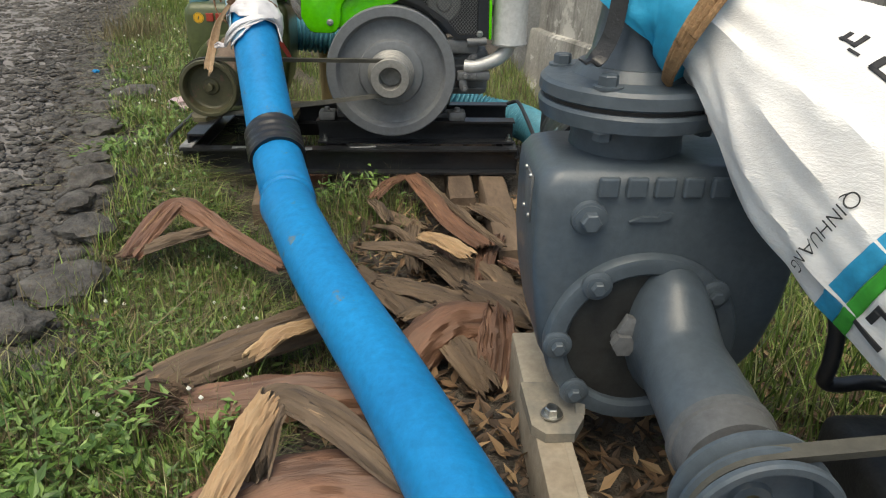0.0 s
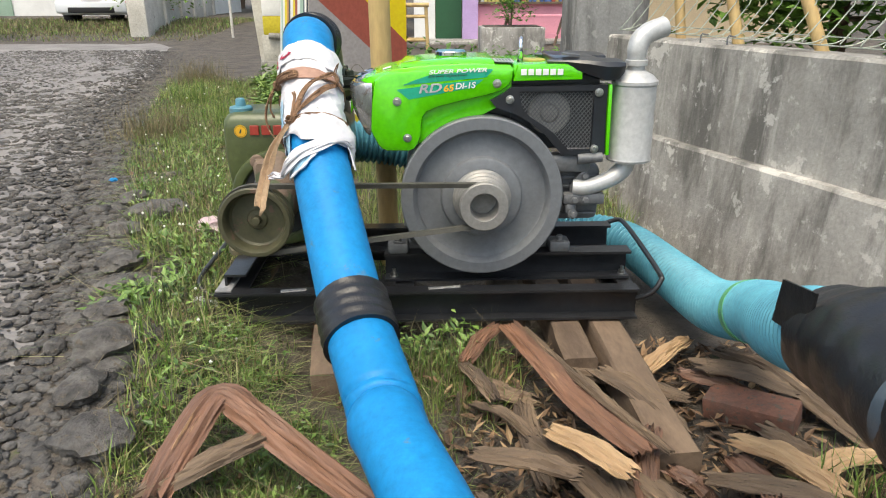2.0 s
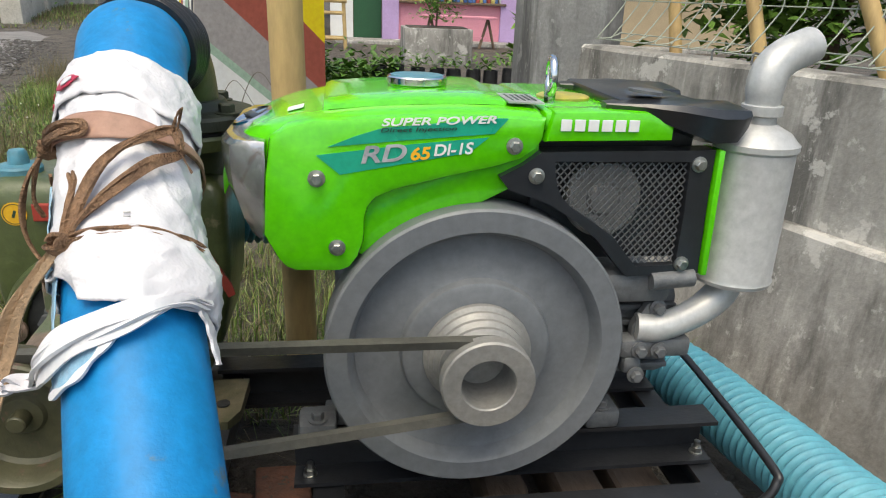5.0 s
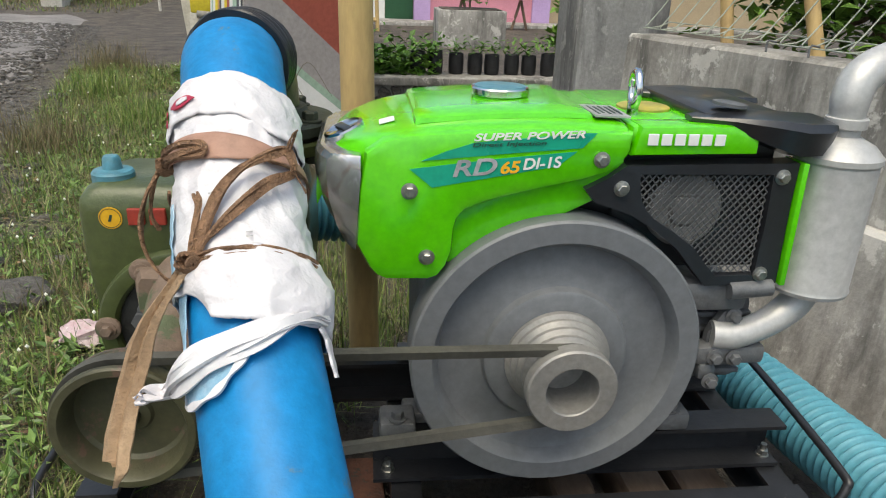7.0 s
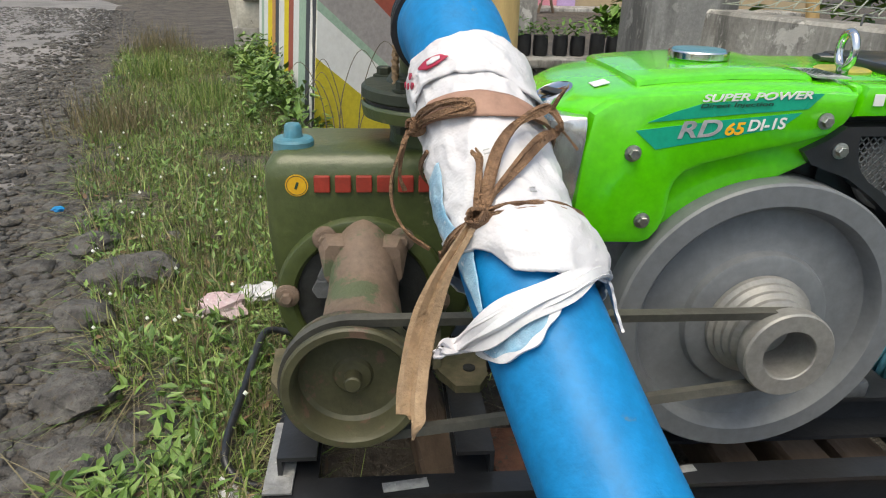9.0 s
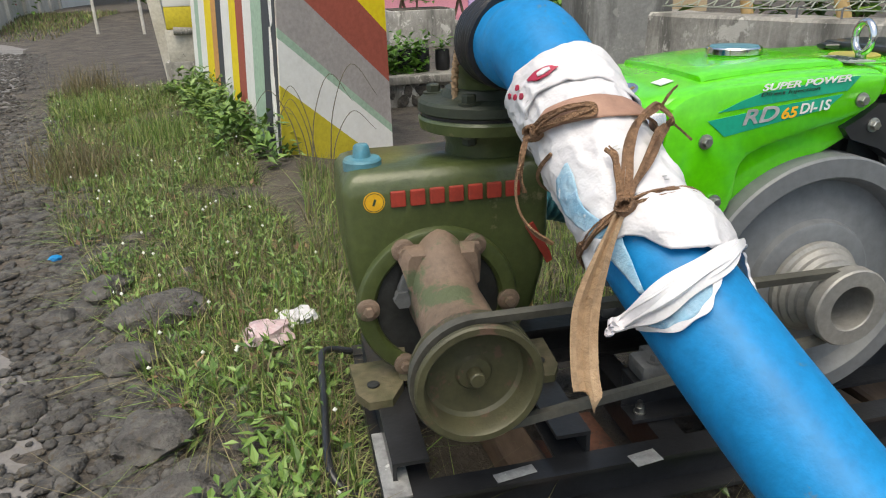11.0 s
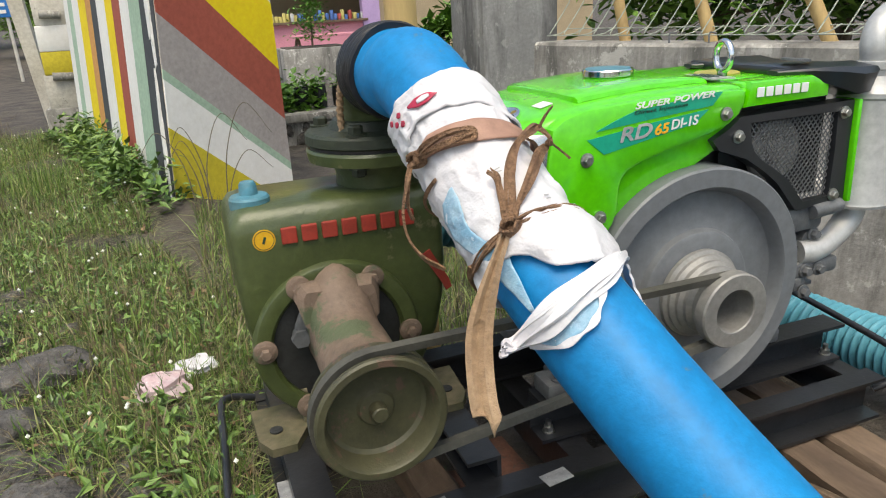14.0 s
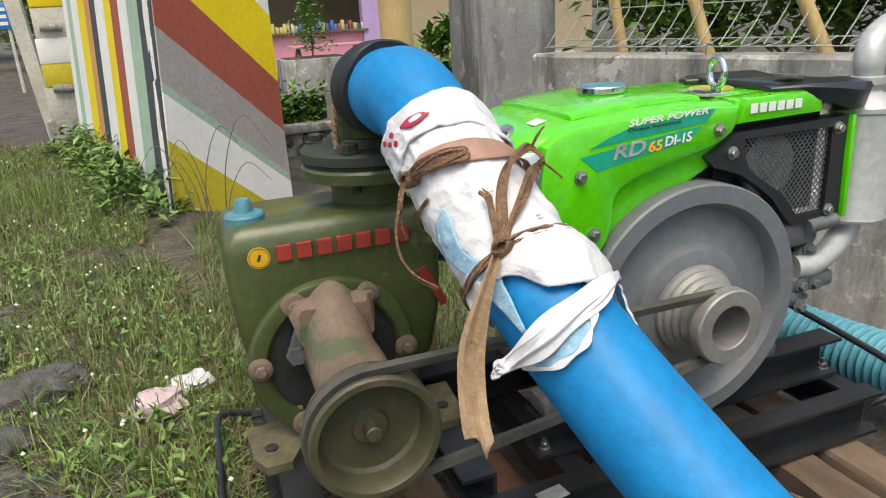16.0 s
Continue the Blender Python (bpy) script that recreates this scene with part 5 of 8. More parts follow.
tie("fibre_fray", [(LOOP + Vector((0.008, -0.02, -0.02)), out), (LOOP + Vector((0.022, -0.04, -0.035)), out)], 0.002, "frayed fibre tip", 1, 0.001, 9)
# bow at the upper band with its long tail
tie("fibre_bow", [st(64.75, 16, 0.004), st(64.9, 34, 0.008), st(65.15, 56, 0.009), st(65.4, 71, 0.006), st(65.58, 70, 0.004), st(65.5, 56, 0.007), st(65.2, 36, 0.007), st(64.85, 18, 0.004)], 0.0085, FIB, 3, 0.003, 10)
kn, ku = st(64.78, 12, 0.006)
tie("fibre_tail", [(kn, ku), (Vector((-0.729, 2.285, 0.742)), ku), (Vector((-0.739, 2.280, 0.706)), ku), (Vector((-0.735, 2.272, 0.672)), ku), (Vector((-0.718, 2.262, 0.645)), ku), (Vector((-0.694, 2.255, 0.628)), ku)], 0.0085, "long dry fibre tail of the bow", 2, 0.002, 11)
tie("fibre_tail", [(kn, ku), (Vector((-0.723, 2.292, 0.748)), ku), (Vector((-0.728, 2.288, 0.712)), ku), (Vector((-0.722, 2.29, 0.69)), ku)], 0.007, "", 2, 0.002, 12)
for k, a in ((69.1, 55), (64.78, 15)):
    bm = B()
    c, u, t = on_hose(k, a, 0.018)
    side = u.cross(t)
    for ph in range(5):
        q = 0.0095 + 0.0015 * math.sin(ph * 2.1)
        pts = [c + (t * math.cos(w) * 0.8 + side * math.sin(w)) * q + u * (0.007 * math.sin(2 * w + ph)) for w in [2 * math.pi * i / 12 + ph for i in range(9)]]
        ribbon(bm, spline(pts, 3), 0.007, 0.003, u + t * 0.4 * math.sin(ph))
    part("knot", bm, M_FIBRE, hose, "knotted dry fibre")
# torn gap where the blue shows through thin film
patch("bag_tear", [(66.6, 29), (66.75, 10), (67.2, -2), (67.8, -3), (68.5, 6), (69.35, 19)], [(66.62, 31), (67.2, 30), (67.7, 25), (68.2, 23), (69.0, 32), (69.5, 40)], 0.0128, M_FILM, "torn gap with the blue hose behind thin film", 30, 10, 0.0015)
patch("bag_tear", [(69.3, 12), (69.8, 14), (70.4, 18), (71.3, 22)], [(69.5, 40), (69.9, 36), (70.3, 34), (71.4, 26)], 0.0062, M_FILM, "thin film clinging to the hose", 20, 8, 0.001)
# long dry leaf end hanging from the knot, folded along its middle
k0 = on_hose(69.15, 50, 0.018)[0]
tip = Vector((-0.724, 2.052, 0.508))
mid = Vector((-0.712, 2.110, 0.600))
pts = spline([k0, k0.lerp(mid, 0.5) + Vector((-0.006, -0.006, 0.004)), mid, mid.lerp(tip, 0.6) + Vector((-0.005, 0.002, -0.002)), tip], 8)
bm = B()
rings = []
for i, q in enumerate(pts):
    f = i / (len(pts) - 1)
    t = (pts[min(i + 1, len(pts) - 1)] - pts[max(i - 1, 0)]).normalized()
    w = (0.006 + 0.0095 * smooth_step(f / 0.55)) * (1.0 - 0.9 * smooth_step((f - 0.88) / 0.12))
    side = Vector((0.93, -0.35, 0.1))
    side = (side - t * side.dot(t)).normalized()
    nn = t.cross(side)
    skew = t * 0.02 * smooth_step((f - 0.8) / 0.2)
    prof = [(-1.0, 0.0), (-0.55, 0.0035), (-0.1, -0.0025), (0.35, 0.003), (1.0, -0.001)]
    top = [q + side * w * a + nn * (b + 0.002 * noise.noise(Vector((f * 9, a, 3)))) - skew * (a < 0) for a, b in prof]
    rings.append(top + [p - nn * 0.0016 for p in top[::-1]])
ring_loft(bm, rings)
part("leaf_end", bm, M_LEAFEND, hose, "long pale dry leaf end hanging down")
# loose white tails of the bag crossing below, with a hanging film flap
ct = Vector((-0.702, 2.077, 0.594))
for q, (dk, lift, w0) in enumerate(((0.0, 0.004, 0.024), (0.28, 0.002, 0.016), (-0.22, 0.006, 0.013), (0.14, 0.008, 0.01))):
    stn = [(71.0, 158, 0.004), (71.25, 130, 0.008), (71.6 + dk * 0.6, 98, 0.006), (71.75 + dk, 62, 0.006), (71.8 + dk, 30, 0.008), (71.65 + dk * 0.6, 2, 0.014)]
    pts = [on_hose(k, a, 0.006 + h + lift)[0] for k, a, h in stn]
    pts = pts + [pts[-1].lerp(ct, 0.55) + Vector((-0.003, 0.0, 0.004 * q - 0.004)), ct + Vector((0.006 * (q % 2), 0.0, 0.003 * q - 0.006))]
    fine = spline(pts, 8)
    part("bag_tail", ribbon(B(), fine, lambda s, w0=w0, q=q: w0 * (0.55 + 0.6 * math.sin(math.pi * min(1.0, s * 1.15)) ** 2) * (1 - 0.55 * s) + 0.0035 * math.sin(s * 23 + q), 0.0035, lambda s, q=q: on_hose(71, 120 - 110 * s)[2] + on_hose(71, 120 - 110 * s)[1] * 0.5 * math.sin(9 * s + q)), M_CLOTH, hose, "loose torn tail of white plastic")
part("bag_tail", ribbon(B(), spline([on_hose(71.2, 150, 0.012)[0], on_hose(71.5, 160, 0.011)[0], on_hose(71.9, 168, 0.009)[0], on_hose(72.3, 173, 0.009)[0]], 6), lambda s: 0.018 * (1 - 0.5 * s) + 0.003 * math.sin(19 * s), 0.003, on_hose(72, 165)[1].cross(on_hose(72, 165)[2])), M_CLOTH, hose, "white plastic strip hanging down the hose side")
patch("bag_flap", [(71.7, 92), (71.8, 72), (71.85, 46), (71.8, 22), (71.6, 0)], [(71.9, 88), (72.5, 66), (72.55, 42), (72.35, 20), (71.75, -4)], 0.0055, M_FILM, "translucent torn flap of the bag", 30, 8, 0.0025)
ribbon_rim = [on_hose(k, a, 0.008)[0] for k, a in ((71.9, 88), (72.3, 74), (72.55, 60), (72.58, 42), (72.4, 22), (71.8, -4))]
part("bag_tail", ribbon(B(), spline(ribbon_rim, 6), lambda s: 0.006 + 0.003 * math.sin(21 * s), 0.003, lambda s: on_hose(72.3, 60 - 50 * s)[2]), M_CLOTH, hose, "rolled white edge of the flap")

# ---- suction hose between the pumps ----
SX = [(-0.70, 2.80, 0.50), (-0.66, 2.90, 0.50), (-0.55, 2.95, 0.495), (-0.35, 2.95, 0.45), (-0.08, 2.92, 0.30), (0.16, 2.93, 0.18), (0.34, 2.80, 0.165), (0.415, 2.52, 0.155), (0.415, 2.2, 0.20), (0.385, 1.9, 0.322), (0.305, 1.66, 0.412), (0.245, 1.45, 0.502), (0.222, 1.27, 0.553), (0.205, 1.1, 0.556)]
suction = thing("suction_hose", (0.3, 2.3, 0.2), "pale aqua corrugated suction hose", "hose")
sx_axis = spline(SX, 110)
LEN = sum((b - a).length for a, b in zip(sx_axis, sx_axis[1:]))
part("hose_body", sweep(B(), sx_axis, lambda s, a: 0.0635 + 0.013 * abs(math.sin(s * LEN / 0.021 * math.pi + a * 0.5)) - 0.003, 28), M_HOSE, suction)
GB = min(range(len(sx_axis)), key=lambda i: abs(sx_axis[i].y - 1.965) + (10 if sx_axis[i].x < 0.2 else 0))
part("green_band", sweep(B(), sx_axis[GB - 5:GB + 6], 0.0745, 28), M_HOSEBAND, suction, "faded green ring on the aqua hose")
part("rubber_wrap", sweep(B(), spline([(0.240, 1.425, 0.510), (0.222, 1.27, 0.553), (0.207, 1.11, 0.557)], 30), lambda s, a: 0.077 + 0.010 * smooth_step(s / 0.5) + 0.0028 * abs(math.sin(s * 6 * math.pi + a)) + 0.003 * noise.noise(Vector((s * 7, math.cos(a) * 2, math.sin(a) * 2))), 44), M_TAPE, suction, "black rubber strip wound round the hose end")
part("wrap_end", plate(B(), [(1.38, 0.53), (1.47, 0.52), (1.46, 0.59), (1.375, 0.605)], 0.166, 0.170, "x"), M_TAPE, suction, "loose stiff end of the black rubber strip")
part("suction_stub", lathe(B(), (0.19, 1.17, 0.56), (0, -1, 0), [(0, 0.07), (0.05, 0.07), (0.08, 0.078), (0.16, 0.085)], 40, True), M_PUMPB, ebara, "blue-grey suction stub")

# ---- drive belt ----
def belt(name, c1, r1, c2, r2, y, material, label, w=0.017, th=0.0125):
    """Loop round two pulleys in a plane of constant y."""
    a, b = Vector((c1[0], c1[1])), Vector((c2[0], c2[1]))
    d = b - a
    base = math.atan2(d.y, d.x)
    off = math.acos((r1 - r2) / d.length)
    pts = []
    for k in range(25):
        t = base + off + (2 * math.pi - 2 * off) * k / 24
        pts.append((a.x + r1 * math.cos(t), a.y + r1 * math.sin(t)))
    for k in range(25):
        t = base - off + 2 * off * k / 24
        pts.append((b.x + r2 * math.cos(t), b.y + r2 * math.sin(t)))
    rows = []
    n = len(pts)
    cen = ((a + b) / 2)
    for i in range(n):
        p, q = Vector(pts[i - 1]), Vector(pts[(i + 1) % n])
        t = (q - p).normalized()
        o = Vector((t.y, -t.x))
        c = Vector(pts[i])
        rows.append([Vector((c.x + o.x * e, y + h, c.y + o.y * e)) for e, h in ((0, -w / 2), (0, w / 2), (-th, w / 2 * 0.65), (-th, -w / 2 * 0.65))])
    rows.append(rows[0])
    bm = B()
    ring_loft(bm, rows, True, False)
    bmesh.ops.remove_doubles(bm, verts=bm.verts, dist=1e-6)
    return solo(name, bm, material, label, "drive belt")


belt("drive_belt", (PC.x, PC.z), 0.0985, (FW.x, FW.z), 0.0605, PC.y - 0.0155, M_BELT, "worn black rubber V-belt between engine and pump pulleys")

# ---- grey pump's discharge: blue sheet, rope and white woven sack ----
M_SACK = pbr("white_woven_sack", (0.82, 0.81, 0.79), (0.72, 0.7, 0.68), 6, 0.6, 0, 0.35, 220, (0.55, 0.5, 0.44), 0.74, stretch=(1, 1, 2.2))
M_SHEET = pbr("sky_blue_sheet", (0.02, 0.36, 0.60), (0.015, 0.3, 0.52), 6, 0.45, 0, 0.3, 40)
M_ROPE = pbr("coir_rope", (0.36, 0.22, 0.11), (0.22, 0.125, 0.06), 40, 0.9, 0, 0.8, 200)
M_STRIPE_B = pbr("blue_print", (0.02, 0.30, 0.52), (0.02, 0.27, 0.48), 8, 0.5, 0, 0.1)
M_STRIPE_G = pbr("green_print", (0.05, 0.36, 0.04), (0.04, 0.32, 0.03), 8, 0.5, 0, 0.1)
M_INK = pbr("black_print", (0.02, 0.02, 0.022), (0.03, 0.03, 0.03), 12, 0.6, 0, 0)
cover = thing("wrapped_outlet", (0.3, 0.9, 0.75), "pump outlet bend wrapped in blue sheet and a white woven sack", "wrapped pipe")
SK = [Vector((0.165, 0.965, 0.80)), Vector((0.195, 0.955, 0.845)), Vector((0.245, 0.93, 0.855)), Vector((0.30, 0.88, 0.822)), Vector((0.362, 0.80, 0.762)), Vector((0.425, 0.70, 0.69)), Vector((0.482, 0.6, 0.625)), Vector((0.545, 0.47, 0.56)), Vector((0.62, 0.3, 0.49))]
sk_axis = spline(SK, 10)


def sack_r(s, a):
    base = 0.075 + 0.062 * smooth_step((s - 0.12) / 0.28)
    c, d = math.cos(a), math.sin(a)
    fold = max(0.0, 1 - 4 * abs(noise.noise(Vector((s * 2.6 + 0.8 * c, c * 1.7, d * 1.7 + 2)))))
    pleat = math.sin(11 * a + 3 * c) * max(0.0, 1 - (s - 0.1) / 0.22) * 0.004
    return base + 0.007 * noise.noise(Vector((s * 7, c * 1.6, d * 1.6))) + 0.003 * noise.noise(Vector((s * 14, c * 5, d * 5))) + 0.007 * fold + pleat


part("blue_sheet", sweep(B(), sk_axis[6:30], lambda s, a: 0.078 + 0.02 * s + 0.005 * noise.noise(Vector((s * 6, math.cos(a) * 3, math.sin(a) * 3))), 48), M_SHEET, cover, "creased sky-blue plastic sheet")
SACK_N = 96
bm = sweep(B(), sk_axis[27:], lambda s, a: sack_r(0.12 + s * 0.88, a), SACK_N)
bm.verts.ensure_lookup_table()
SACK = [v.co.copy() for v in bm.verts]
part("sack", bm, M_SACK, cover, "white woven plastic sack with print")
bm = B()
for off in (0.0, 0.4, 0.9, 1.5):
    i = 28
    c, t = sk_axis[i].lerp(sk_axis[i + 1], off), (sk_axis[i + 2] - sk_axis[i]).normalized()
    u = t.cross(Vector((0, 0, 1))).normalized()
    v = t.cross(u)
    pts = [c + t * 0.004 * math.sin(3 * w + off) + (u * math.cos(w) + v * math.sin(w)) * (0.104 + 0.002 * math.sin(5 * w + off)) for w in [2 * math.pi * k / 36 for k in range(37)]]
    sweep(bm, pts, 0.0045, 8)
part("rope", bm, M_ROPE, cover, "frayed coir rope tied round the sack")


def sack_at(f, turn, lift=0.0015):
    """A place on the sack's skin: f along it, turn round it, both from 0 to 1."""
    rows = len(SACK) // SACK_N
    u, v = f * (rows - 1), (turn % 1.0) * SACK_N
    i, j = min(int(u), rows - 2), int(v) % SACK_N
    du, dv, k = u - int(u), v - int(v), (int(v) + 1) % SACK_N
    p = SACK[i * SACK_N + j].lerp(SACK[i * SACK_N + k], dv).lerp(SACK[(i + 1) * SACK_N + j].lerp(SACK[(i + 1) * SACK_N + k], dv), du)
    mid = sk_axis[27 + i].lerp(sk_axis[28 + i], du)
    return p + (p - mid).normalized() * lift


def sack_band(name, f, w, t0, t1, material, label, slant=0.0, n=60):
    bm = B()
    rows = [[sack_at(f + w * q / 4 + slant * (t - t0), t) for t in np.linspace(t0, t1, n)] for q in range(5)]
    ring_loft(bm, rows, False, False)
    ob = part(name, bm, material, cover, label)
    md = ob.modifiers.new("skin", "SOLIDIFY")
    md.thickness = 0.0008
    return ob


sack_band("stripe", 0.512, 0.036, -0.45, 0.45, M_STRIPE_B, "blue printed stripe", 0.06)
sack_band("stripe", 0.549, 0.024, -0.45, 0.45, M_STRIPE_G, "green printed stripe", 0.06)


def sack_words(text, f0, t0, t1, height, slant, bold=0.0):
    """Print round the sack from turn t0 to t1."""
    cu = bpy.data.curves.new("print", "FONT")
    cu.body, cu.size, cu.offset = text, 1.0, bold
    tmp = bpy.data.objects.new("print", cu)
    scene.collection.objects.link(tmp)
    dg = bpy.context.evaluated_depsgraph_get()
    me = bpy.data.meshes.new_from_object(tmp.evaluated_get(dg))
    bpy.data.objects.remove(tmp)
    w = max(v.co.x for v in me.vertices)
    base = ORIGIN[cover]
    for v in me.vertices:
        k = v.co.x / w
        v.co = sack_at(f0 + slant * k + height * v.co.y, t0 + (t1 - t0) * k, 0.003) - base
    me.materials.clear()
    me.materials.append(M_INK)
    ob = new("print", me)
    ob.parent = cover
    return ob


sack_words("QINHUANG", 0.458, -0.022, 0.122, 0.034, 0.018, -0.012)
for f, w, t0, t1 in ((0.262, 0.03, 0.862, 0.867), (0.285, 0.008, 0.845, 0.868), (0.264, 0.007, 0.850, 0.868), (0.288, 0.02, 0.872, 0.876), (0.33, 0.012, 0.855, 0.878), (0.36, 0.012, 0.855, 0.878), (0.332, 0.04, 0.874, 0.88), (0.605, 0.05, 0.095, 0.103), (0.612, 0.012, 0.06, 0.085), (0.655, 0.012, 0.05, 0.085), (0.612, 0.05, 0.052, 0.06), (0.612, 0.05, 0.02, 0.03)):
    sack_band("printed_bar", f, w, t0, t1, M_INK, "black print that cannot be read", n=5)
# black strap hanging from the outlet, crank handle, and the belt to the second engine
strap_pts = spline([(0.155, 0.895, 0.95), (0.15, 0.885, 0.88), (0.143, 0.88, 0.82), (0.125, 0.875, 0.785), (0.105, 0.87, 0.782)], 8)
part("strap", ribbon(B(), strap_pts, 0.022, 0.003, (1, -0.3, 0)), M_TAPE, cover, "black rubber strap")
engine2 = thing("small_engine", (0.75, 0.45, 0.1), "dark engine beside the grey pump with a black crank handle", "engine")
bm = B()
box(bm, (0.79, 0.60, 0.31), (0.46, 0.28, 0.24), bevel=0.03, seg=3)
box(bm, (0.53, 0.62, 0.26), (0.16, 0.2, 0.16), bevel=0.02, seg=3)
box(bm, (0.78, 0.45, 0.27), (0.40, 0.04, 0.03), bevel=0.006)
box(bm, (0.78, 0.45, 0.34), (0.38, 0.04, 0.02), bevel=0.006)
for k in range(4):
    box(bm, (0.53, 0.512, 0.20 + k * 0.035), (0.14, 0.02, 0.012), bevel=0.003)
part("block", bm, M_IRON_AND_SHADE, engine2)
part("base", box(B(), (0.73, 0.57, 0.14), (0.60, 0.36, 0.12), bevel=0.01), M_BLACK, engine2)
part("crank_handle", sweep(B(), spline([(0.428, 0.73, 0.55), (0.432, 0.73, 0.51), (0.448, 0.73, 0.46), (0.452, 0.73, 0.41), (0.455, 0.735, 0.378), (0.475, 0.735, 0.37), (0.53, 0.735, 0.372), (0.6, 0.69, 0.372)], 6), 0.011, 14), M_BLACK, engine2, "bent black crank handle")
part("drive_pulley", lathe(B(), (0.98, PC2.y - 0.018, PC2.z + 0.05), (0, -1, 0), [(-0.02, 0.02), (-0.02, 0.11), (0.0, 0.1), (0.02, 0.11), (0.02, 0.02)], 48), M_CAST, engine2)
belt("drive_belt", (PC2.x, PC2.z), 0.08, (0.98, PC2.z + 0.05), 0.105, PC2.y - 0.0155, M_BELT, "worn rubber V-belt on the grey pump pulley", 0.02, 0.012)

M_FRAY = pbr("frayed_fibre", (0.17, 0.11, 0.07), (0.05, 0.034, 0.024), 30, 0.8, 0, 0.6, 150, (0.3, 0.2, 0.12), 0.66)

# ---- dry banana bark, logs and scraps ----
def husk(pts, width, arc, material, label, seed, thick=0.004, up=(0, 0, 1), name="banana_bark", ragged=0.25, group="banana bark scraps"):
    """A curved sheet of bark along points: arc is the angle of its cross-section, torn at both ends."""
    pts = spline(pts, 8)
    n, m = len(pts), 20
    w = width
    rad = w / max(radians(arc), 0.2)
    bm = B()
    rings = []
    for i, q in enumerate(pts):
        s = i / (n - 1)
        t = (pts[min(i + 1, n - 1)] - pts[max(i - 1, 0)]).normalized()
        side = t.cross(Vector(up)).normalized()
        nn = side.cross(t).normalized()
        taper = 1 - ragged * abs(2 * s - 1) ** 3
        outer, inner = [], []
        for k in range(m + 1):
            a = radians(arc) * (k / m - 0.5) * taper
            tear = (0.4 * w * noise.noise(Vector((k * 0.5, seed, 0.5))) + 0.16 * w * noise.noise(Vector((k * 2.3, seed, 8.5)))) * {0: 1.0, 1: 0.55, n - 1: 1.0, n - 2: 0.55}.get(i, 0.0)
            jag = (0.010 * noise.noise(Vector((k * 0.55, s * 6, seed))) + 0.005 * noise.noise(Vector((k * 1.6, s * 5, seed + 4)))) * min(1.0, 0.4 + w * 6)
            for lst, r in ((outer, rad + jag), (inner, rad + jag - thick)):
                lst.append(q + t * tear + side * math.sin(a) * r + nn * (math.cos(a) * r - rad * 0.6))
        rings.append(outer + inner[::-1])
    rows = ring_loft(bm, rings)
    where = {v: (i, k) for i, row in enumerate(rows) for k, v in enumerate(row)}
    uv = bm.loops.layers.uv.new("grain")
    length = sum((b - a).length for a, b in zip(pts, pts[1:]))
    for f in bm.faces:
        for lp in f.loops:
            i, k = where[lp.vert]
            k = k if k <= m else 2 * m + 1 - k
            lp[uv].uv = (seed * 1.7 + k / m * w, seed * 0.37 + i / (n - 1) * length)
    return solo(name, bm, material, label, "banana bark", group)


husk([(-0.815, 1.52, 0.165), (-0.805, 1.64, 0.185), (-0.775, 1.775, 0.205), (-0.70, 1.735, 0.185), (-0.617, 1.674, 0.155), (-0.445, 1.525, 0.125)], 0.085, 80, M_HUSK2, "arched reddish-brown strip of dry banana bark", 1)
husk([(-0.835, 1.52, 0.17), (-0.75, 1.61, 0.175), (-0.66, 1.70, 0.165)], 0.07, 90, M_HUSK, "split brown piece of dry banana bark", 2)
husk([(-0.55, 0.955, 0.16), (-0.40, 0.985, 0.175), (-0.27, 0.989, 0.18), (-0.10, 0.985, 0.17)], 0.17, 190, M_HUSK2, "thick reddish banana stem with a rolled edge", 3, 0.009)
husk([(-0.60, 1.00, 0.165), (-0.50, 1.07, 0.185), (-0.39, 1.15, 0.185), (-0.28, 1.25, 0.16)], 0.12, 150, M_HUSK, "dark weathered piece of banana stem", 4, 0.007)
husk([(-0.60, 0.925, 0.15), (-0.54, 0.945, 0.16), (-0.47, 0.965, 0.165)], 0.12, 260, M_HUSK, "frayed rotten end of a banana stem", 5, 0.01, ragged=0.5)
husk([(-0.43, 0.69, 0.165), (-0.30, 0.745, 0.19), (-0.18, 0.745, 0.195), (0.0, 0.70, 0.18)], 0.18, 150, M_HUSK2, "broad reddish sheet of banana bark", 6, 0.007)
husk([(-0.345, 0.74, 0.21), (-0.338, 0.81, 0.25), (-0.305, 0.84, 0.258), (-0.22, 0.80, 0.235), (-0.12, 0.71, 0.21)], 0.075, 70, M_HUSK, "folded brown strip of banana bark", 7)
husk([(-0.40, 0.64, 0.20), (-0.37, 0.72, 0.24), (-0.348, 0.79, 0.265), (-0.335, 0.835, 0.275)], 0.06, 100, M_HUSK3, "pale curled dry leaf standing up", 8, 0.003)
husk([(-0.15, 1.12, 0.13), (-0.10, 1.17, 0.175), (-0.03, 1.225, 0.19), (0.06, 1.25, 0.17)], 0.20, 230, M_HUSK2, "curled tube of shiny brown banana bark", 9, 0.006)
husk([(0.04, 1.05, 0.10), (0.05, 1.11, 0.17), (0.055, 1.16, 0.23)], 0.085, 90, M_HUSK2, "upright reddish scrap of banana bark", 10, up=(0, 1, 0.3))
husk([(-0.41, 1.04, 0.205), (-0.368, 1.10, 0.215), (-0.31, 1.15, 0.205)], 0.05, 70, M_HUSK3, "pale dry scrap of banana leaf", 11)
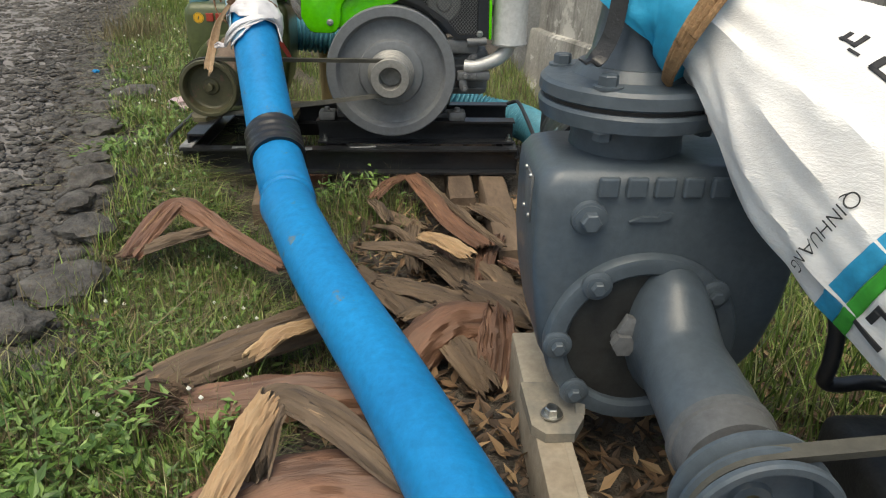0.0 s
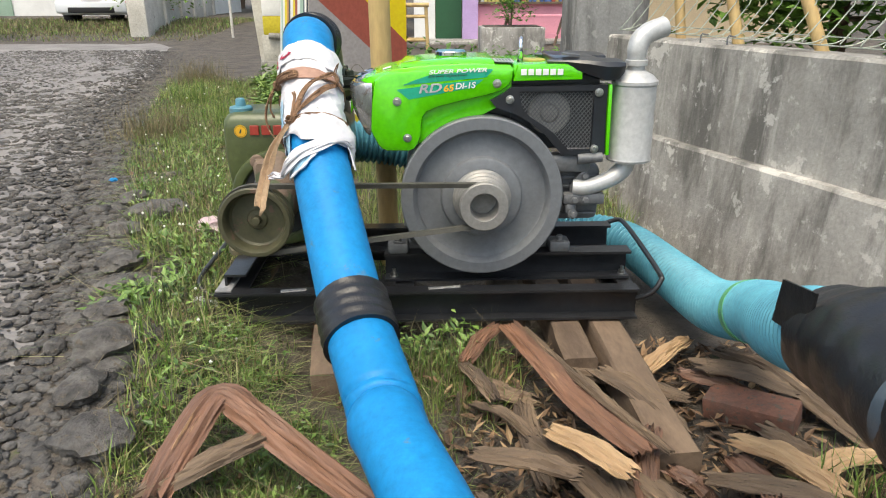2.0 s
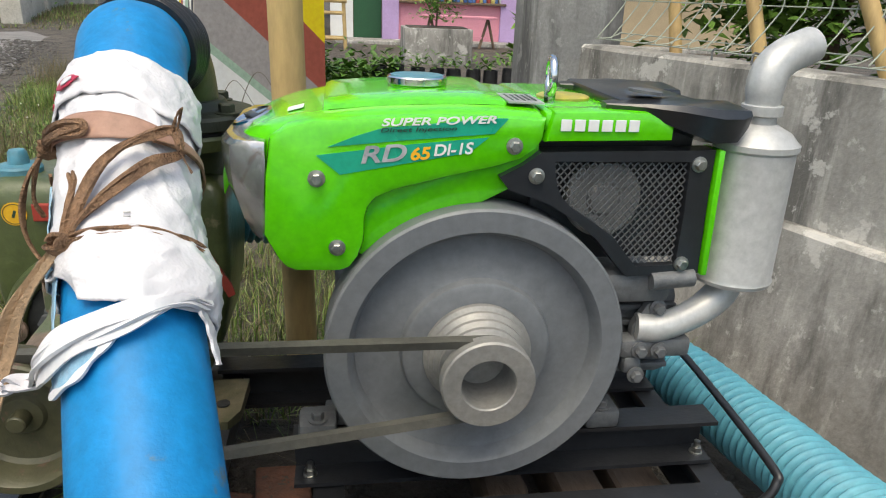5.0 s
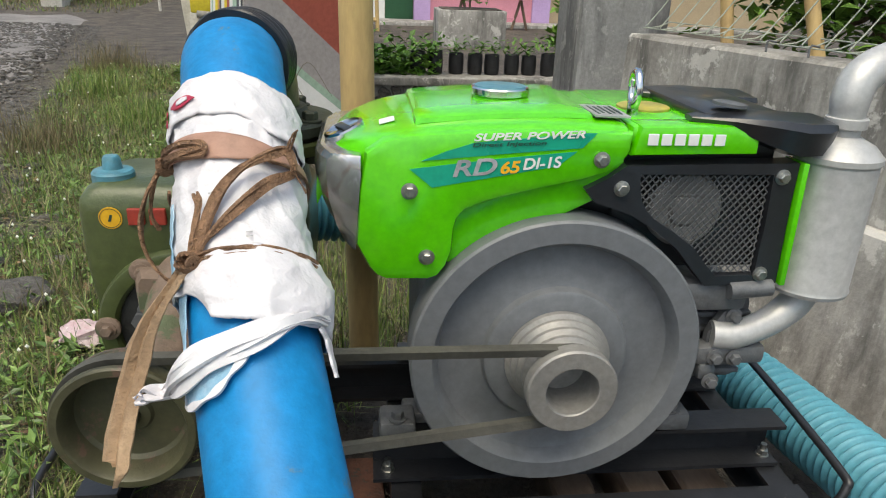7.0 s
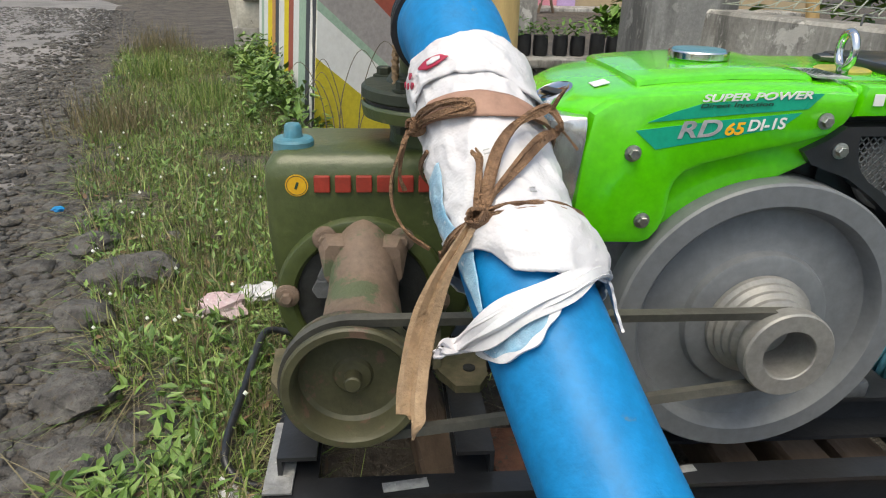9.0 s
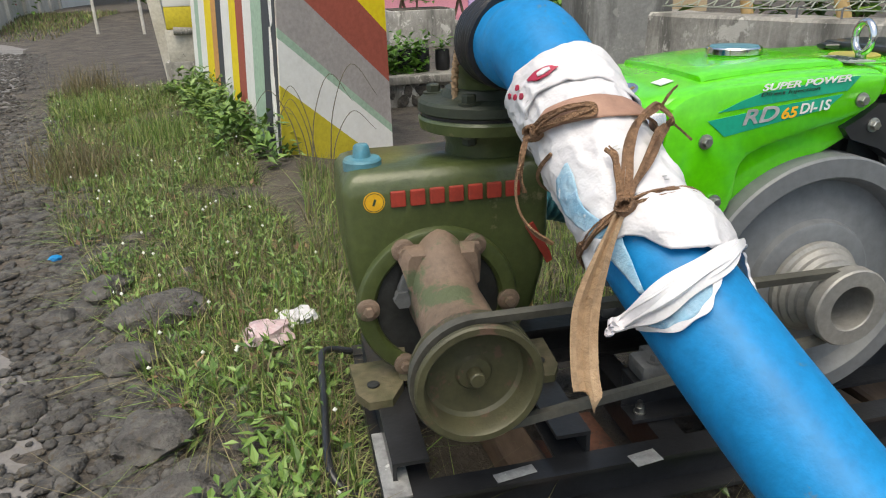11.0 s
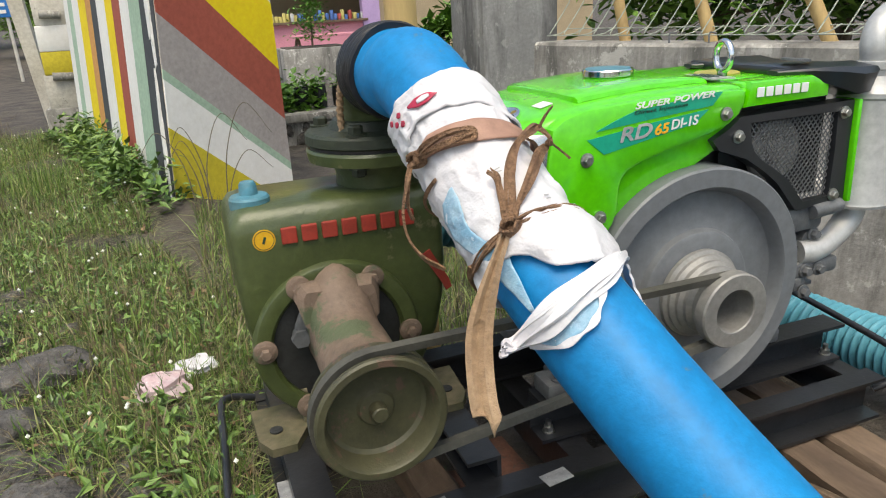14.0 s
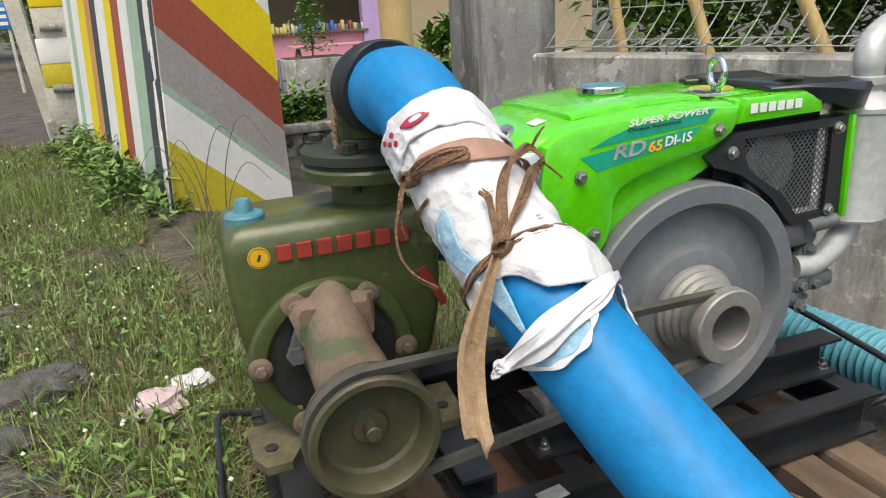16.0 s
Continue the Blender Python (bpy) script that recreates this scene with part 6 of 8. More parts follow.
husk([(-0.62, 1.04, 0.15), (-0.50, 1.13, 0.165), (-0.40, 1.22, 0.165), (-0.33, 1.29, 0.15)], 0.10, 120, M_HUSK, "dark rotten piece of banana stem", 12, 0.008)
rf = random.Random(77)
bm = B()
for k in range(230):
    a = rf.uniform(0, 6.28)
    rr = rf.uniform(0.2, 1.0)
    q = Vector((-0.55 + rf.uniform(-0.01, 0.05), 0.955 + 0.055 * rr * math.cos(a), 0.17 + 0.04 * rr * math.sin(a)))
    d = Vector((-rf.uniform(0.03, 0.09), rf.uniform(-0.03, 0.02), rf.uniform(-0.07, 0.015)))
    ribbon(bm, spline([q, q + d * 0.5 + Vector((0, 0, rf.uniform(0, 0.012))), q + d], 2), rf.uniform(0.002, 0.009), 0.0012, (0, math.cos(a), math.sin(a)))
solo("bark_fibres", bm, M_FRAY, "frayed rotten fibres at the torn stem end", "banana bark", kind="stuff")
rb = random.Random(21)
mats = (M_HUSK, M_HUSK2, M_HUSK, M_HUSK, M_HUSK)
tags = ("brown strip of dry banana bark", "reddish strip of dry banana bark", "grey-brown strip of rotten banana bark", "ragged strip of dry banana leaf", "brown splinter of banana bark")
for k in range(50):
    x, y = rb.uniform(-0.24, 0.72), rb.uniform(1.12, 2.05)
    if x < -0.1 and y < 1.25:
        continue
    if x > 0.45 and rb.random() < 0.35:
        continue
    ang = radians(rb.gauss(128, 26))
    L = rb.uniform(0.08, 0.30)
    d = Vector((math.cos(ang), math.sin(ang), 0))
    z = ground_z(x, y)
    lift = rb.uniform(0.0, 0.03)
    c = Vector((x, y, z + 0.026 + lift * 0.5))
    q = rb.randrange(5)
    husk([c - d * L / 2 + Vector((0, 0, -0.012)), c + Vector((rb.uniform(-0.015, 0.015), rb.uniform(-0.015, 0.015), rb.uniform(0, 0.03))), c + d * L / 2 + Vector((0, 0, lift))], rb.uniform(0.03, 0.095), rb.uniform(35, 120), mats[q], tags[q], 30 + k, 0.0035)
husk([(-0.125, 2.235, 0.115), (-0.06, 2.06, 0.11), (0.0, 1.88, 0.10), (0.08, 1.68, 0.11)], 0.085, 75, M_HUSK2, "long reddish strip of banana bark on the mud", 101)
husk([(-0.09, 2.21, 0.13), (-0.02, 2.02, 0.125), (0.05, 1.86, 0.12), (0.13, 1.68, 0.12)], 0.03, 70, M_HUSK, tags[0], 102)
husk([(-0.155, 2.26, 0.11), (-0.205, 2.18, 0.12), (-0.25, 2.09, 0.10)], 0.055, 80, M_HUSK2, tags[1], 103)
husk([(-0.262, 2.085, 0.09), (-0.23, 2.01, 0.10), (-0.195, 1.93, 0.085)], 0.045, 60, M_HUSK, tags[0], 109)
husk([(-0.09, 1.77, 0.10), (-0.03, 1.69, 0.12), (0.03, 1.61, 0.115)], 0.07, 60, M_HUSK3, tags[3], 108)
husk([(0.20, 2.08, 0.07), (0.29, 2.17, 0.085), (0.37, 2.25, 0.07)], 0.06, 110, M_HUSK3, tags[3], 104)
husk([(0.44, 2.2, 0.06), (0.51, 2.08, 0.08), (0.57, 1.9, 0.07), (0.62, 1.73, 0.06)], 0.075, 120, M_HUSK, tags[0], 105)
husk([(0.31, 1.78, 0.07), (0.37, 1.69, 0.10), (0.44, 1.60, 0.08)], 0.08, 90, M_HUSK3, tags[3], 106)
husk([(-0.26, 1.69, 0.11), (-0.16, 1.645, 0.13), (-0.07, 1.61, 0.12)], 0.06, 60, M_HUSK, tags[2], 107)
husk([(0.38, 1.64, 0.07), (0.48, 1.69, 0.09), (0.60, 1.72, 0.07)], 0.06, 80, M_HUSK3, tags[3], 110)

# bricks lying about
def brick(c, rz, label):
    bm = box(B(), c, (0.2, 0.1, 0.055), rot=(3, -4, rz), bevel=0.006, seg=2)
    for v in bm.verts:
        v.co += Vector((noise.noise(v.co * 30), noise.noise(v.co * 30 + Vector((5, 0, 0))), noise.noise(v.co * 25))) * 0.004
    return solo("brick", bm, M_BRICK, label, "brick", "loose bricks")


brick((0.41, 1.925, 0.062), -38, "red clay brick half sunk in the mud")
brick((-0.62, 2.45, 0.055), 80, "red clay brick under the skid frame")
brick((-0.50, 2.52, 0.05), 95, "chipped red brick among the skid rails")
# light scraps of rubbish
def scrap(name, c, r, material, label, seed, flat=0.45):
    bm = B()
    g = bmesh.ops.create_icosphere(bm, subdivisions=3, radius=1.0)
    for v in g["verts"]:
        k = 1 + 0.45 * noise.noise(v.co * 2.1 + Vector((seed, 0, 0))) + 0.2 * noise.noise(v.co * 5 + Vector((0, seed, 0)))
        v.co = Vector(c) + Vector((v.co.x * r * k, v.co.y * r * k * 0.8, v.co.z * r * k * flat))
    return solo(name, bm, material, label, "litter", "litter on the verge")


M_PINK = pbr("pink_print_plastic", (0.6, 0.5, 0.5), (0.5, 0.33, 0.35), 40, 0.4, 0, 0.5, 60, (0.8, 0.76, 0.74), 0.6)
scrap("plastic_sachet", (-1.12, 2.93, ground_z(-1.12, 2.93) + 0.03), 0.055, M_PINK, "crumpled pink and white plastic sachet on the grass", 2)
scrap("plastic_wrapper", (-1.05, 3.02, ground_z(-1.05, 3.02) + 0.025), 0.05, M_CLOTH, "clear white plastic wrapper on the grass", 6, 0.3)
scrap("plastic_wrapper", (-0.99, 2.36, 0.13), 0.05, M_CLOTH, "dirty white plastic scrap beside the skid corner", 9, 0.8)
scrap("bottle_cap", (-1.75, 3.6, ground_z(-1.75, 3.6) + 0.03), 0.018, M_PIPE, "small blue plastic scrap on the gravel", 3)
scrap("plastic_wrapper", (-0.55, 1.55, ground_z(-0.55, 1.55) + 0.015), 0.018, M_PINK, "small pink wrapper in the grass", 4)

# large stones at the verge
for k, (x, y, r) in enumerate(((-0.93, 1.42, 0.085), (-1.0, 1.70, 0.075), (-0.97, 1.22, 0.08), (-1.09, 1.86, 0.06), (-1.02, 1.03, 0.08), (-1.2, 2.25, 0.06), (-1.39, 3.15, 0.09), (-1.32, 2.62, 0.07), (-1.42, 2.92, 0.065), (-1.55, 3.35, 0.075), (-1.12, 2.05, 0.07), (-0.95, 0.85, 0.08), (-1.25, 2.45, 0.05))):
    bm = B()
    boulder(bm, (x, y, ground_z(x, y) + r * 0.25), r, 40 + k)
    solo("stone", bm, M_STONE, "rough grey stone bedded in the verge", "stone", "stones along the verge")

# trodden litter of shredded bark on the mud
M_LITTER = bpy.data.materials.new("bark_litter")
M_LITTER.use_nodes = True
ln = M_LITTER.node_tree
lg, lr = ln.nodes.new("ShaderNodeNewGeometry"), ln.nodes.new("ShaderNodeValToRGB")
for k, (q, c) in enumerate(((0.0, (0.03, 0.022, 0.016)), (0.4, (0.09, 0.055, 0.032)), (0.75, (0.2, 0.12, 0.065)), (1.0, (0.36, 0.25, 0.14)))):
    e = lr.color_ramp.elements[k] if k < 2 else lr.color_ramp.elements.new(q)
    e.position, e.color = q, (*c, 1)
ln.links.new(lg.outputs["Random Per Island"], lr.inputs[0])
ln.links.new(lr.outputs[0], ln.nodes["Principled BSDF"].inputs["Base Color"])
ln.nodes["Principled BSDF"].inputs["Roughness"].default_value = 0.75

# ---- painted gateway wall beside the lane ----
def paint(name, c, c2=None):
    return pbr(name, c, c2 or tuple(v * 0.88 for v in c), 3, 0.7, 0, 0.2, 40, tuple(v * 0.65 for v in c), 0.72)


P_WHITE, P_CREAM, P_YEL, P_RED = paint("white_wall_paint", (0.8, 0.785, 0.75)), paint("cream_wall_paint", (0.66, 0.6, 0.5)), paint("yellow_wall_paint", (0.82, 0.62, 0.01)), paint("brick_red_wall_paint", (0.36, 0.085, 0.055))
P_GREY, P_MINT, P_ORANGE, P_DARK, P_OCHRE = paint("mauve_grey_wall_paint", (0.37, 0.335, 0.32)), paint("mint_wall_paint", (0.36, 0.49, 0.37)), paint("orange_wall_paint", (0.6, 0.3, 0.09)), paint("charcoal_wall_paint", (0.055, 0.06, 0.068)), paint("mustard_wall_paint", (0.55, 0.45, 0.03))
gate = thing("gateway_wall", (-1.0, 5.2, 0.1), "painted masonry gateway wall with coloured stripes", "painted wall", kind="structure")
GC, GR, GL = Vector((-1.085, 4.80)), Vector((-0.47, 5.30)), Vector((-1.70, 7.15))
GTOP = 2.6
bm = B()
foot = [GC, GR, GR + (GL - GC), GL]
LEAN = (GR - GC).normalized() * 0.085
ring_loft(bm, [[((p + LEAN * z * w).x, (p + LEAN * z * w).y, z) for p, w in zip(foot, (1, 0, 0, 1))] for z in (-0.1, GTOP)])
part("core", bm, P_CREAM, gate)


def clip(poly, lo, hi):
    for sgn, lim in ((1, lo), (-1, hi)):
        out = []
        for i in range(len(poly)):
            a, b = poly[i - 1], poly[i]
            ia, ib = sgn * (a[1] - lim) >= 0, sgn * (b[1] - lim) >= 0
            if ia != ib:
                t = (lim - a[1]) / (b[1] - a[1])
                out.append((a[0] + (b[0] - a[0]) * t, lim))
            if ib:
                out.append(b)
        poly = out
        if not poly:
            break
    return poly


def face_patch(a, b, poly, material, lift, name="painted_band"):
    d = (b - a).normalized()
    nn = Vector((d.y, -d.x))
    if nn.y > 0 and nn.x > -0.3:
        nn = -nn
    L = (b - a).length
    pts = []
    for u, z in poly:
        q = a + d * (u * L)
        q = q + LEAN * z * (1 - u if b is GR else 1.0)
        pts.append((q, z))
    bm = B()
    ring_loft(bm, [[Vector((q.x, q.y, z)) for q, z in pts], [Vector((q.x + nn.x * lift, q.y + nn.y * lift, z)) for q, z in pts]])
    return part(name, bm, material, gate, smooth=False)


SL = 0.57
bands = [(-0.3, 0.50, P_OCHRE), (0.50, 0.71, P_WHITE), (0.71, 0.755, P_MINT), (0.755, 0.99, P_GREY), (0.99, 1.25, P_RED), (1.25, 1.58, P_YEL), (1.58, 1.85, P_WHITE), (1.85, 2.2, P_RED), (2.2, 3.4, P_YEL)]
for z0, z1, m in bands:
    poly = clip([(0.002, z0), (0.998, z0 - SL), (0.998, z1 - SL), (0.002, z1)], 0.0, GTOP - 0.01)
    if len(poly) > 2:
        face_patch(GC, GR, poly, m, 0.006)
cuts = [(0, 0.1, P_DARK), (0.1, 0.19, P_MINT), (0.19, 0.27, P_WHITE), (0.27, 0.345, P_RED), (0.345, 0.42, P_YEL), (0.42, 0.52, P_WHITE), (0.52, 0.59, P_DARK), (0.59, 0.66, P_ORANGE), (0.66, 0.76, P_YEL), (0.76, 0.86, P_WHITE), (0.86, 0.93, P_MINT), (0.93, 1.0, P_WHITE)]
for a, b, m in cuts:
    face_patch(GC, GL, [(a + 0.002, 0.0), (b, 0.0), (b, GTOP - 0.01), (a + 0.002, GTOP - 0.01)], m, 0.006)
rw = random.Random(31)
for k in range(16):
    z0 = rw.uniform(0.16, 1.3)
    h, a, w = rw.uniform(0.10, 0.4), rw.uniform(0.004, 0.03), rw.uniform(0.006, 0.022)
    face_patch(GC, GL, [(a, z0), (a + w * 0.6, z0 - 0.02), (a + w, z0 + h * 0.4), (a + w * 0.7, z0 + h), (a + w * 0.2, z0 + h * 0.7)], P_WHITE, 0.008 + 0.0004 * k, "flaked_patch")
post = thing("gate_post", (-1.78, 7.8, 0.1), "weathered masonry post with white and yellow bands", "post", kind="structure")
part("plinth", box(B(), (-1.80, 7.8, 0.16), (0.34, 0.36, 0.40), bevel=0.02), M_CONC, post)
part("shaft", box(B(), (-1.775, 7.8, 0.48), (0.31, 0.34, 0.26), bevel=0.012), M_OLDW, post)
part("band", box(B(), (-1.76, 7.8, 0.695), (0.31, 0.345, 0.175), bevel=0.01), P_OCHRE, post)
part("band", box(B(), (-1.755, 7.8, 0.875), (0.32, 0.35, 0.19), bevel=0.01), P_WHITE, post)
part("shaft", box(B(), (-1.75, 7.8, 1.08), (0.31, 0.34, 0.22), bevel=0.01), M_OLDW, post)
part("band", box(B(), (-1.745, 7.8, 1.29), (0.32, 0.35, 0.2), bevel=0.01), P_YEL, post)
part("head", box(B(), (-1.74, 7.8, 1.8), (0.31, 0.34, 0.82), bevel=0.01), M_OLDW, post)
for z in (0.60, 1.05):
    part("broken_end", cyl(B(), (-1.86, 7.6, z), (-1.72, 7.62, z - 0.01), 0.03, 12), M_CONC, post, "stub of a broken rail set in the post")
# leaning pale slab behind the post
part("side_slab", plate(B(), [(-2.02, 0.05), (-1.93, 0.05), (-2.06, 1.9), (-2.18, 1.9)], 8.0, 8.12), M_OLDW, post, "pale leaning slab edge")

# pale pole standing behind the skid
pole = thing("pole", (-0.485, 3.0, 0.02), "pale yellow peeled wooden pole standing in the grass", "pole")
part("shaft", sweep(B(), [(-0.485, 3.0, -0.1), (-0.495, 3.0, 0.6), (-0.50, 3.0, 1.2), (-0.497, 3.0, 2.3)], lambda s, a: 0.036 + 0.002 * noise.noise(Vector((s * 8, math.cos(a), math.sin(a)))), 20), M_BAMBOO, pole)

# ---- low stone wall with seedlings in black bags ----
low = thing("garden_wall", (0.5, 6.8, 0), "low rubble stone wall with a concrete coping", "low wall", kind="structure")
part("mortar", box(B(), (0.45, 6.88, 0.03), (2.7, 0.26, 0.32)), M_CONC, low)
part("coping", box(B(), (0.45, 6.87, 0.218), (2.72, 0.32, 0.06), bevel=0.008), M_CONC, low)
rb = random.Random(8)
x = -0.86
stone_meshes = []
for k in range(5):
    bm = B()
    boulder(bm, (0, 0, 0), 0.05, 90 + k)
    ob_me = bpy.data.meshes.new("stone")
    bm.to_mesh(ob_me)
    bm.free()
    ob_me.polygons.foreach_set("use_smooth", [True] * len(ob_me.polygons))
    ob_me.materials.append(M_STONE)
    stone_meshes.append(ob_me)
for row, z in enumerate((-0.03, 0.055, 0.135)):
    for k in range(22):
        ob = new("stone", stone_meshes[rb.randrange(5)])
        ob.parent = low
        ob.location = Vector((-0.85 + k * 0.122 + rb.uniform(-0.02, 0.02) + (0.06 if row % 2 else 0), 6.748, z)) - Vector((0.5, 6.8, 0))
        ob.rotation_euler = (rb.uniform(-0.3, 0.3) + 1.57, rb.uniform(0, 6), rb.uniform(-0.2, 0.2))
        ob.scale = (rb.uniform(0.9, 1.25), rb.uniform(0.7, 0.85), 0.8)

M_BAG = pbr("black_polybag", (0.02, 0.021, 0.024), (0.012, 0.012, 0.014), 20, 0.4, 0, 0.6, 50)


def leaf_cloud(points, size, seed, squash=0.5):
    """Folded leaves at the given places, as arrays of verts and faces."""
    rnd = np.random.default_rng(seed)
    n = len(points)
    a = rnd.uniform(0, 2 * np.pi, n)
    tilt = rnd.uniform(-0.5, 0.9, n)
    s = size * rnd.uniform(0.55, 1.25, n)
    d = np.stack([np.cos(a) * np.cos(tilt), np.sin(a) * np.cos(tilt), np.sin(tilt)], 1)
    side = np.stack([-np.sin(a), np.cos(a), rnd.uniform(-0.4, 0.4, n)], 1)
    up = np.cross(d, side)
    p = np.asarray(points, float)
    L, W = s[:, None], s[:, None] * squash
    v = np.stack([p, p + d * L * 0.35 + side * W * 0.5 + up * W * 0.2, p + d * L, p + d * L * 0.35 - side * W * 0.5 + up * W * 0.2, p + d * L * 0.45], 1).reshape(-1, 3)
    b = np.arange(n) * 5
    f = np.concatenate([np.stack([b, b + 1, b + 4], 1), np.stack([b + 1, b + 2, b + 4], 1), np.stack([b + 2, b + 3, b + 4], 1), np.stack([b + 3, b, b + 4], 1)])
    return v, f


def mesh_of(name, v, f, material):
    me = bpy.data.meshes.new(name)
    me.from_pydata(np.round(v, 5).tolist(), [], f.tolist())
    me.materials.append(material)
    return me


def leafy(name, material, points, size, seed, parent=None, label="", category="", group="", kind="", squash=0.5):
    v, f = leaf_cloud(points, size, seed, squash)
    if parent:
        v = v - np.array(ORIGIN[parent][:])
    ob = new(name, mesh_of(name, v, f, material))
    ob.parent = parent
    return tagged(ob, label, category, group, kind)


rl = np.random.default_rng(5)
for k in range(11):
    x = -0.1 + k * 0.148 + rl.uniform(-0.015, 0.015)
    y, h = 6.98 + rl.uniform(-0.02, 0.03), 0.165 + rl.uniform(-0.015, 0.02)
    o = Vector((x, y, 0.245))
    bagob = thing("seedling_bag", o, "black plastic nursery bag with a green seedling", "plant pot", "nursery bags on the wall")
    part("bag", lathe(B(), o, (0, 0, 1), [(0, 0.0), (0.0, 0.05), (0.02, 0.058), (h * 0.6, 0.06), (h, 0.056), (h - 0.012, 0.05), (h - 0.012, 0.0)], 16), M_BAG, bagob)
    n = 40
    pts = np.stack([rl.normal(x, 0.05, n), rl.normal(y, 0.05, n), 0.245 + h + np.abs(rl.normal(0.03, 0.05, n))], 1)
    leafy("seedling", M_LEAF, pts, 0.05, 60 + k, bagob, kind="stuff")
n = 1500
pts = np.stack([rl.uniform(-0.95, 0.05, n), rl.uniform(6.85, 7.3, n), 0.22 + rl.gamma(2, 0.05, n)], 1)
leafy("creeper", M_LEAF, pts, 0.07, 77, None, "dense green creeping plants on the low wall", "plants", kind="stuff", squash=0.8)

# ---- planter with a shrub ----
planter = thing("planter", (1.12, 12.9, -0.3), "square mouldy concrete planter with a small shrub", "planter")
bm = B()
box(bm, (1.12, 12.9, 0.06), (1.06, 0.8, 0.78), bevel=0.015)
part("tub", bm, M_CONC, planter)
part("soil", box(B(), (1.12, 12.9, 0.455), (0.92, 0.66, 0.02)), M_SOIL, planter)
part("stem", cyl(B(), (1.12, 12.9, 0.4), (1.14, 12.9, 0.9), 0.02, 8, 0.008), M_WOOD, planter)
n = 700
zz = rl.uniform(0, 1, n)
pts = np.stack([1.12 + rl.normal(0, 0.16, n) * (1 - zz * 0.6), 12.9 + rl.normal(0, 0.16, n) * (1 - zz * 0.6), 0.55 + zz * 0.85], 1)
leafy("foliage", M_LEAF, pts, 0.09, 78, planter)

# ---- pink shop ----
shop = thing("shop_house", (3.0, 18, -0.1), "small pink rendered shop house with an open counter window", "house", kind="structure")
P_PINK, P_PURPLE, P_TAN, P_ROOF = paint("pink_wall_paint", (0.72, 0.30, 0.37)), paint("lilac_wall_paint", (0.5, 0.35, 0.6)), paint("tan_wall_paint", (0.42, 0.33, 0.21)), paint("clay_roof", (0.25, 0.1, 0.06))
part("lower_wall", box(B(), (2.1, 17.75, 0.32), (2.9, 0.16, 0.85)), P_PINK, shop)
part("pillar", box(B(), (0.72, 17.7, 1.3), (0.36, 0.24, 2.8)), P_PURPLE, shop)
part("pillar", box(B(), (3.4, 17.7, 1.3), (0.4, 0.24, 2.8)), P_PURPLE, shop)
part("lintel", box(B(), (2.1, 17.75, 2.3), (2.9, 0.16, 0.8)), P_PINK, shop)
part("side_wall", box(B(), (6.4, 17.8, 1.3), (5.8, 0.2, 3.0)), P_TAN, shop)
part("white_wall", box(B(), (-0.35, 17.9, 1.3), (0.5, 0.2, 3.0)), P_WHITE, shop)
part("door", box(B(), (0.22, 17.85, 0.9), (0.62, 0.06, 2.1), bevel=0.01), paint("dark_green_door", (0.03, 0.11, 0.05)), shop)
part("back_wall", box(B(), (2.4, 20.5, 1.3), (6, 0.2, 3.0)), P_TAN, shop)
part("roof", box(B(), (3.6, 19.2, 2.95), (9.5, 4.4, 0.16), rot=(-12, 0, 0)), P_ROOF, shop)
part("floor_slab", box(B(), (4.0, 17.6, -0.1), (9.0, 1.6, 0.14), bevel=0.02), M_CONC, shop)
part("counter", box(B(), (2.1, 17.7, 0.77), (2.4, 0.36, 0.05), bevel=0.008), M_WOOD, shop)
rs = random.Random(4)
goods = [paint("goods_a", (0.5, 0.1, 0.08)), paint("goods_b", (0.1, 0.2, 0.5)), paint("goods_c", (0.7, 0.6, 0.2)), paint("goods_d", (0.6, 0.6, 0.58))]
for k in range(26):
    h = rs.uniform(0.1, 0.22)
    row = rs.randrange(2)
    solo("goods_packet", box(B(), (1.0 + k * 0.088, 17.66 + row * 0.1, 0.795 + h / 2), (0.07, 0.07, h), rot=(0, 0, rs.uniform(-20, 20)), bevel=0.008), rs.choice(goods), "small coloured packet standing on the shop counter", "packet", "goods on the counter")
# bench before the shop
bench = thing("bench", (2.0, 16.4, -0.1), "pink wooden bench with splayed legs", "bench")
part("seat", box(B(), (2.05, 16.3, 0.52), (1.5, 0.35, 0.05), bevel=0.008), P_PINK, bench)
for x in (1.45, 2.65):
    for s in (-1, 1):
        part("leg", cyl(B(), (x + s * 0.16, 16.3, -0.1), (x, 16.3, 0.5), 0.03, 10), M_WOOD, bench)
part("stretcher", box(B(), (2.05, 16.3, 0.12), (1.3, 0.05, 0.05)), P_PINK, bench)
stool = thing("stool", (-0.5, 15.3, -0.1), "rough bamboo stool with two shelves", "stool")
for x in (-0.74, -0.32):
    for y in (15.1, 15.5):
        part("leg", cyl(B(), (x * 1.0 + (-0.03 if x < -0.5 else 0.03), y, -0.1), (x, y, 0.75), 0.035, 10), M_BAMBOO, stool)
for z in (0.1, 0.55):
    for y in (15.1, 15.5):
        part("rail", cyl(B(), (-0.78, y, z), (-0.28, y, z), 0.03, 10), M_BAMBOO, stool)
for k in range(4):
    part("slat", cyl(B(), (-0.8, 15.08 + k * 0.14, 0.77), (-0.26, 15.08 + k * 0.14, 0.77), 0.04, 10), M_BAMBOO, stool)

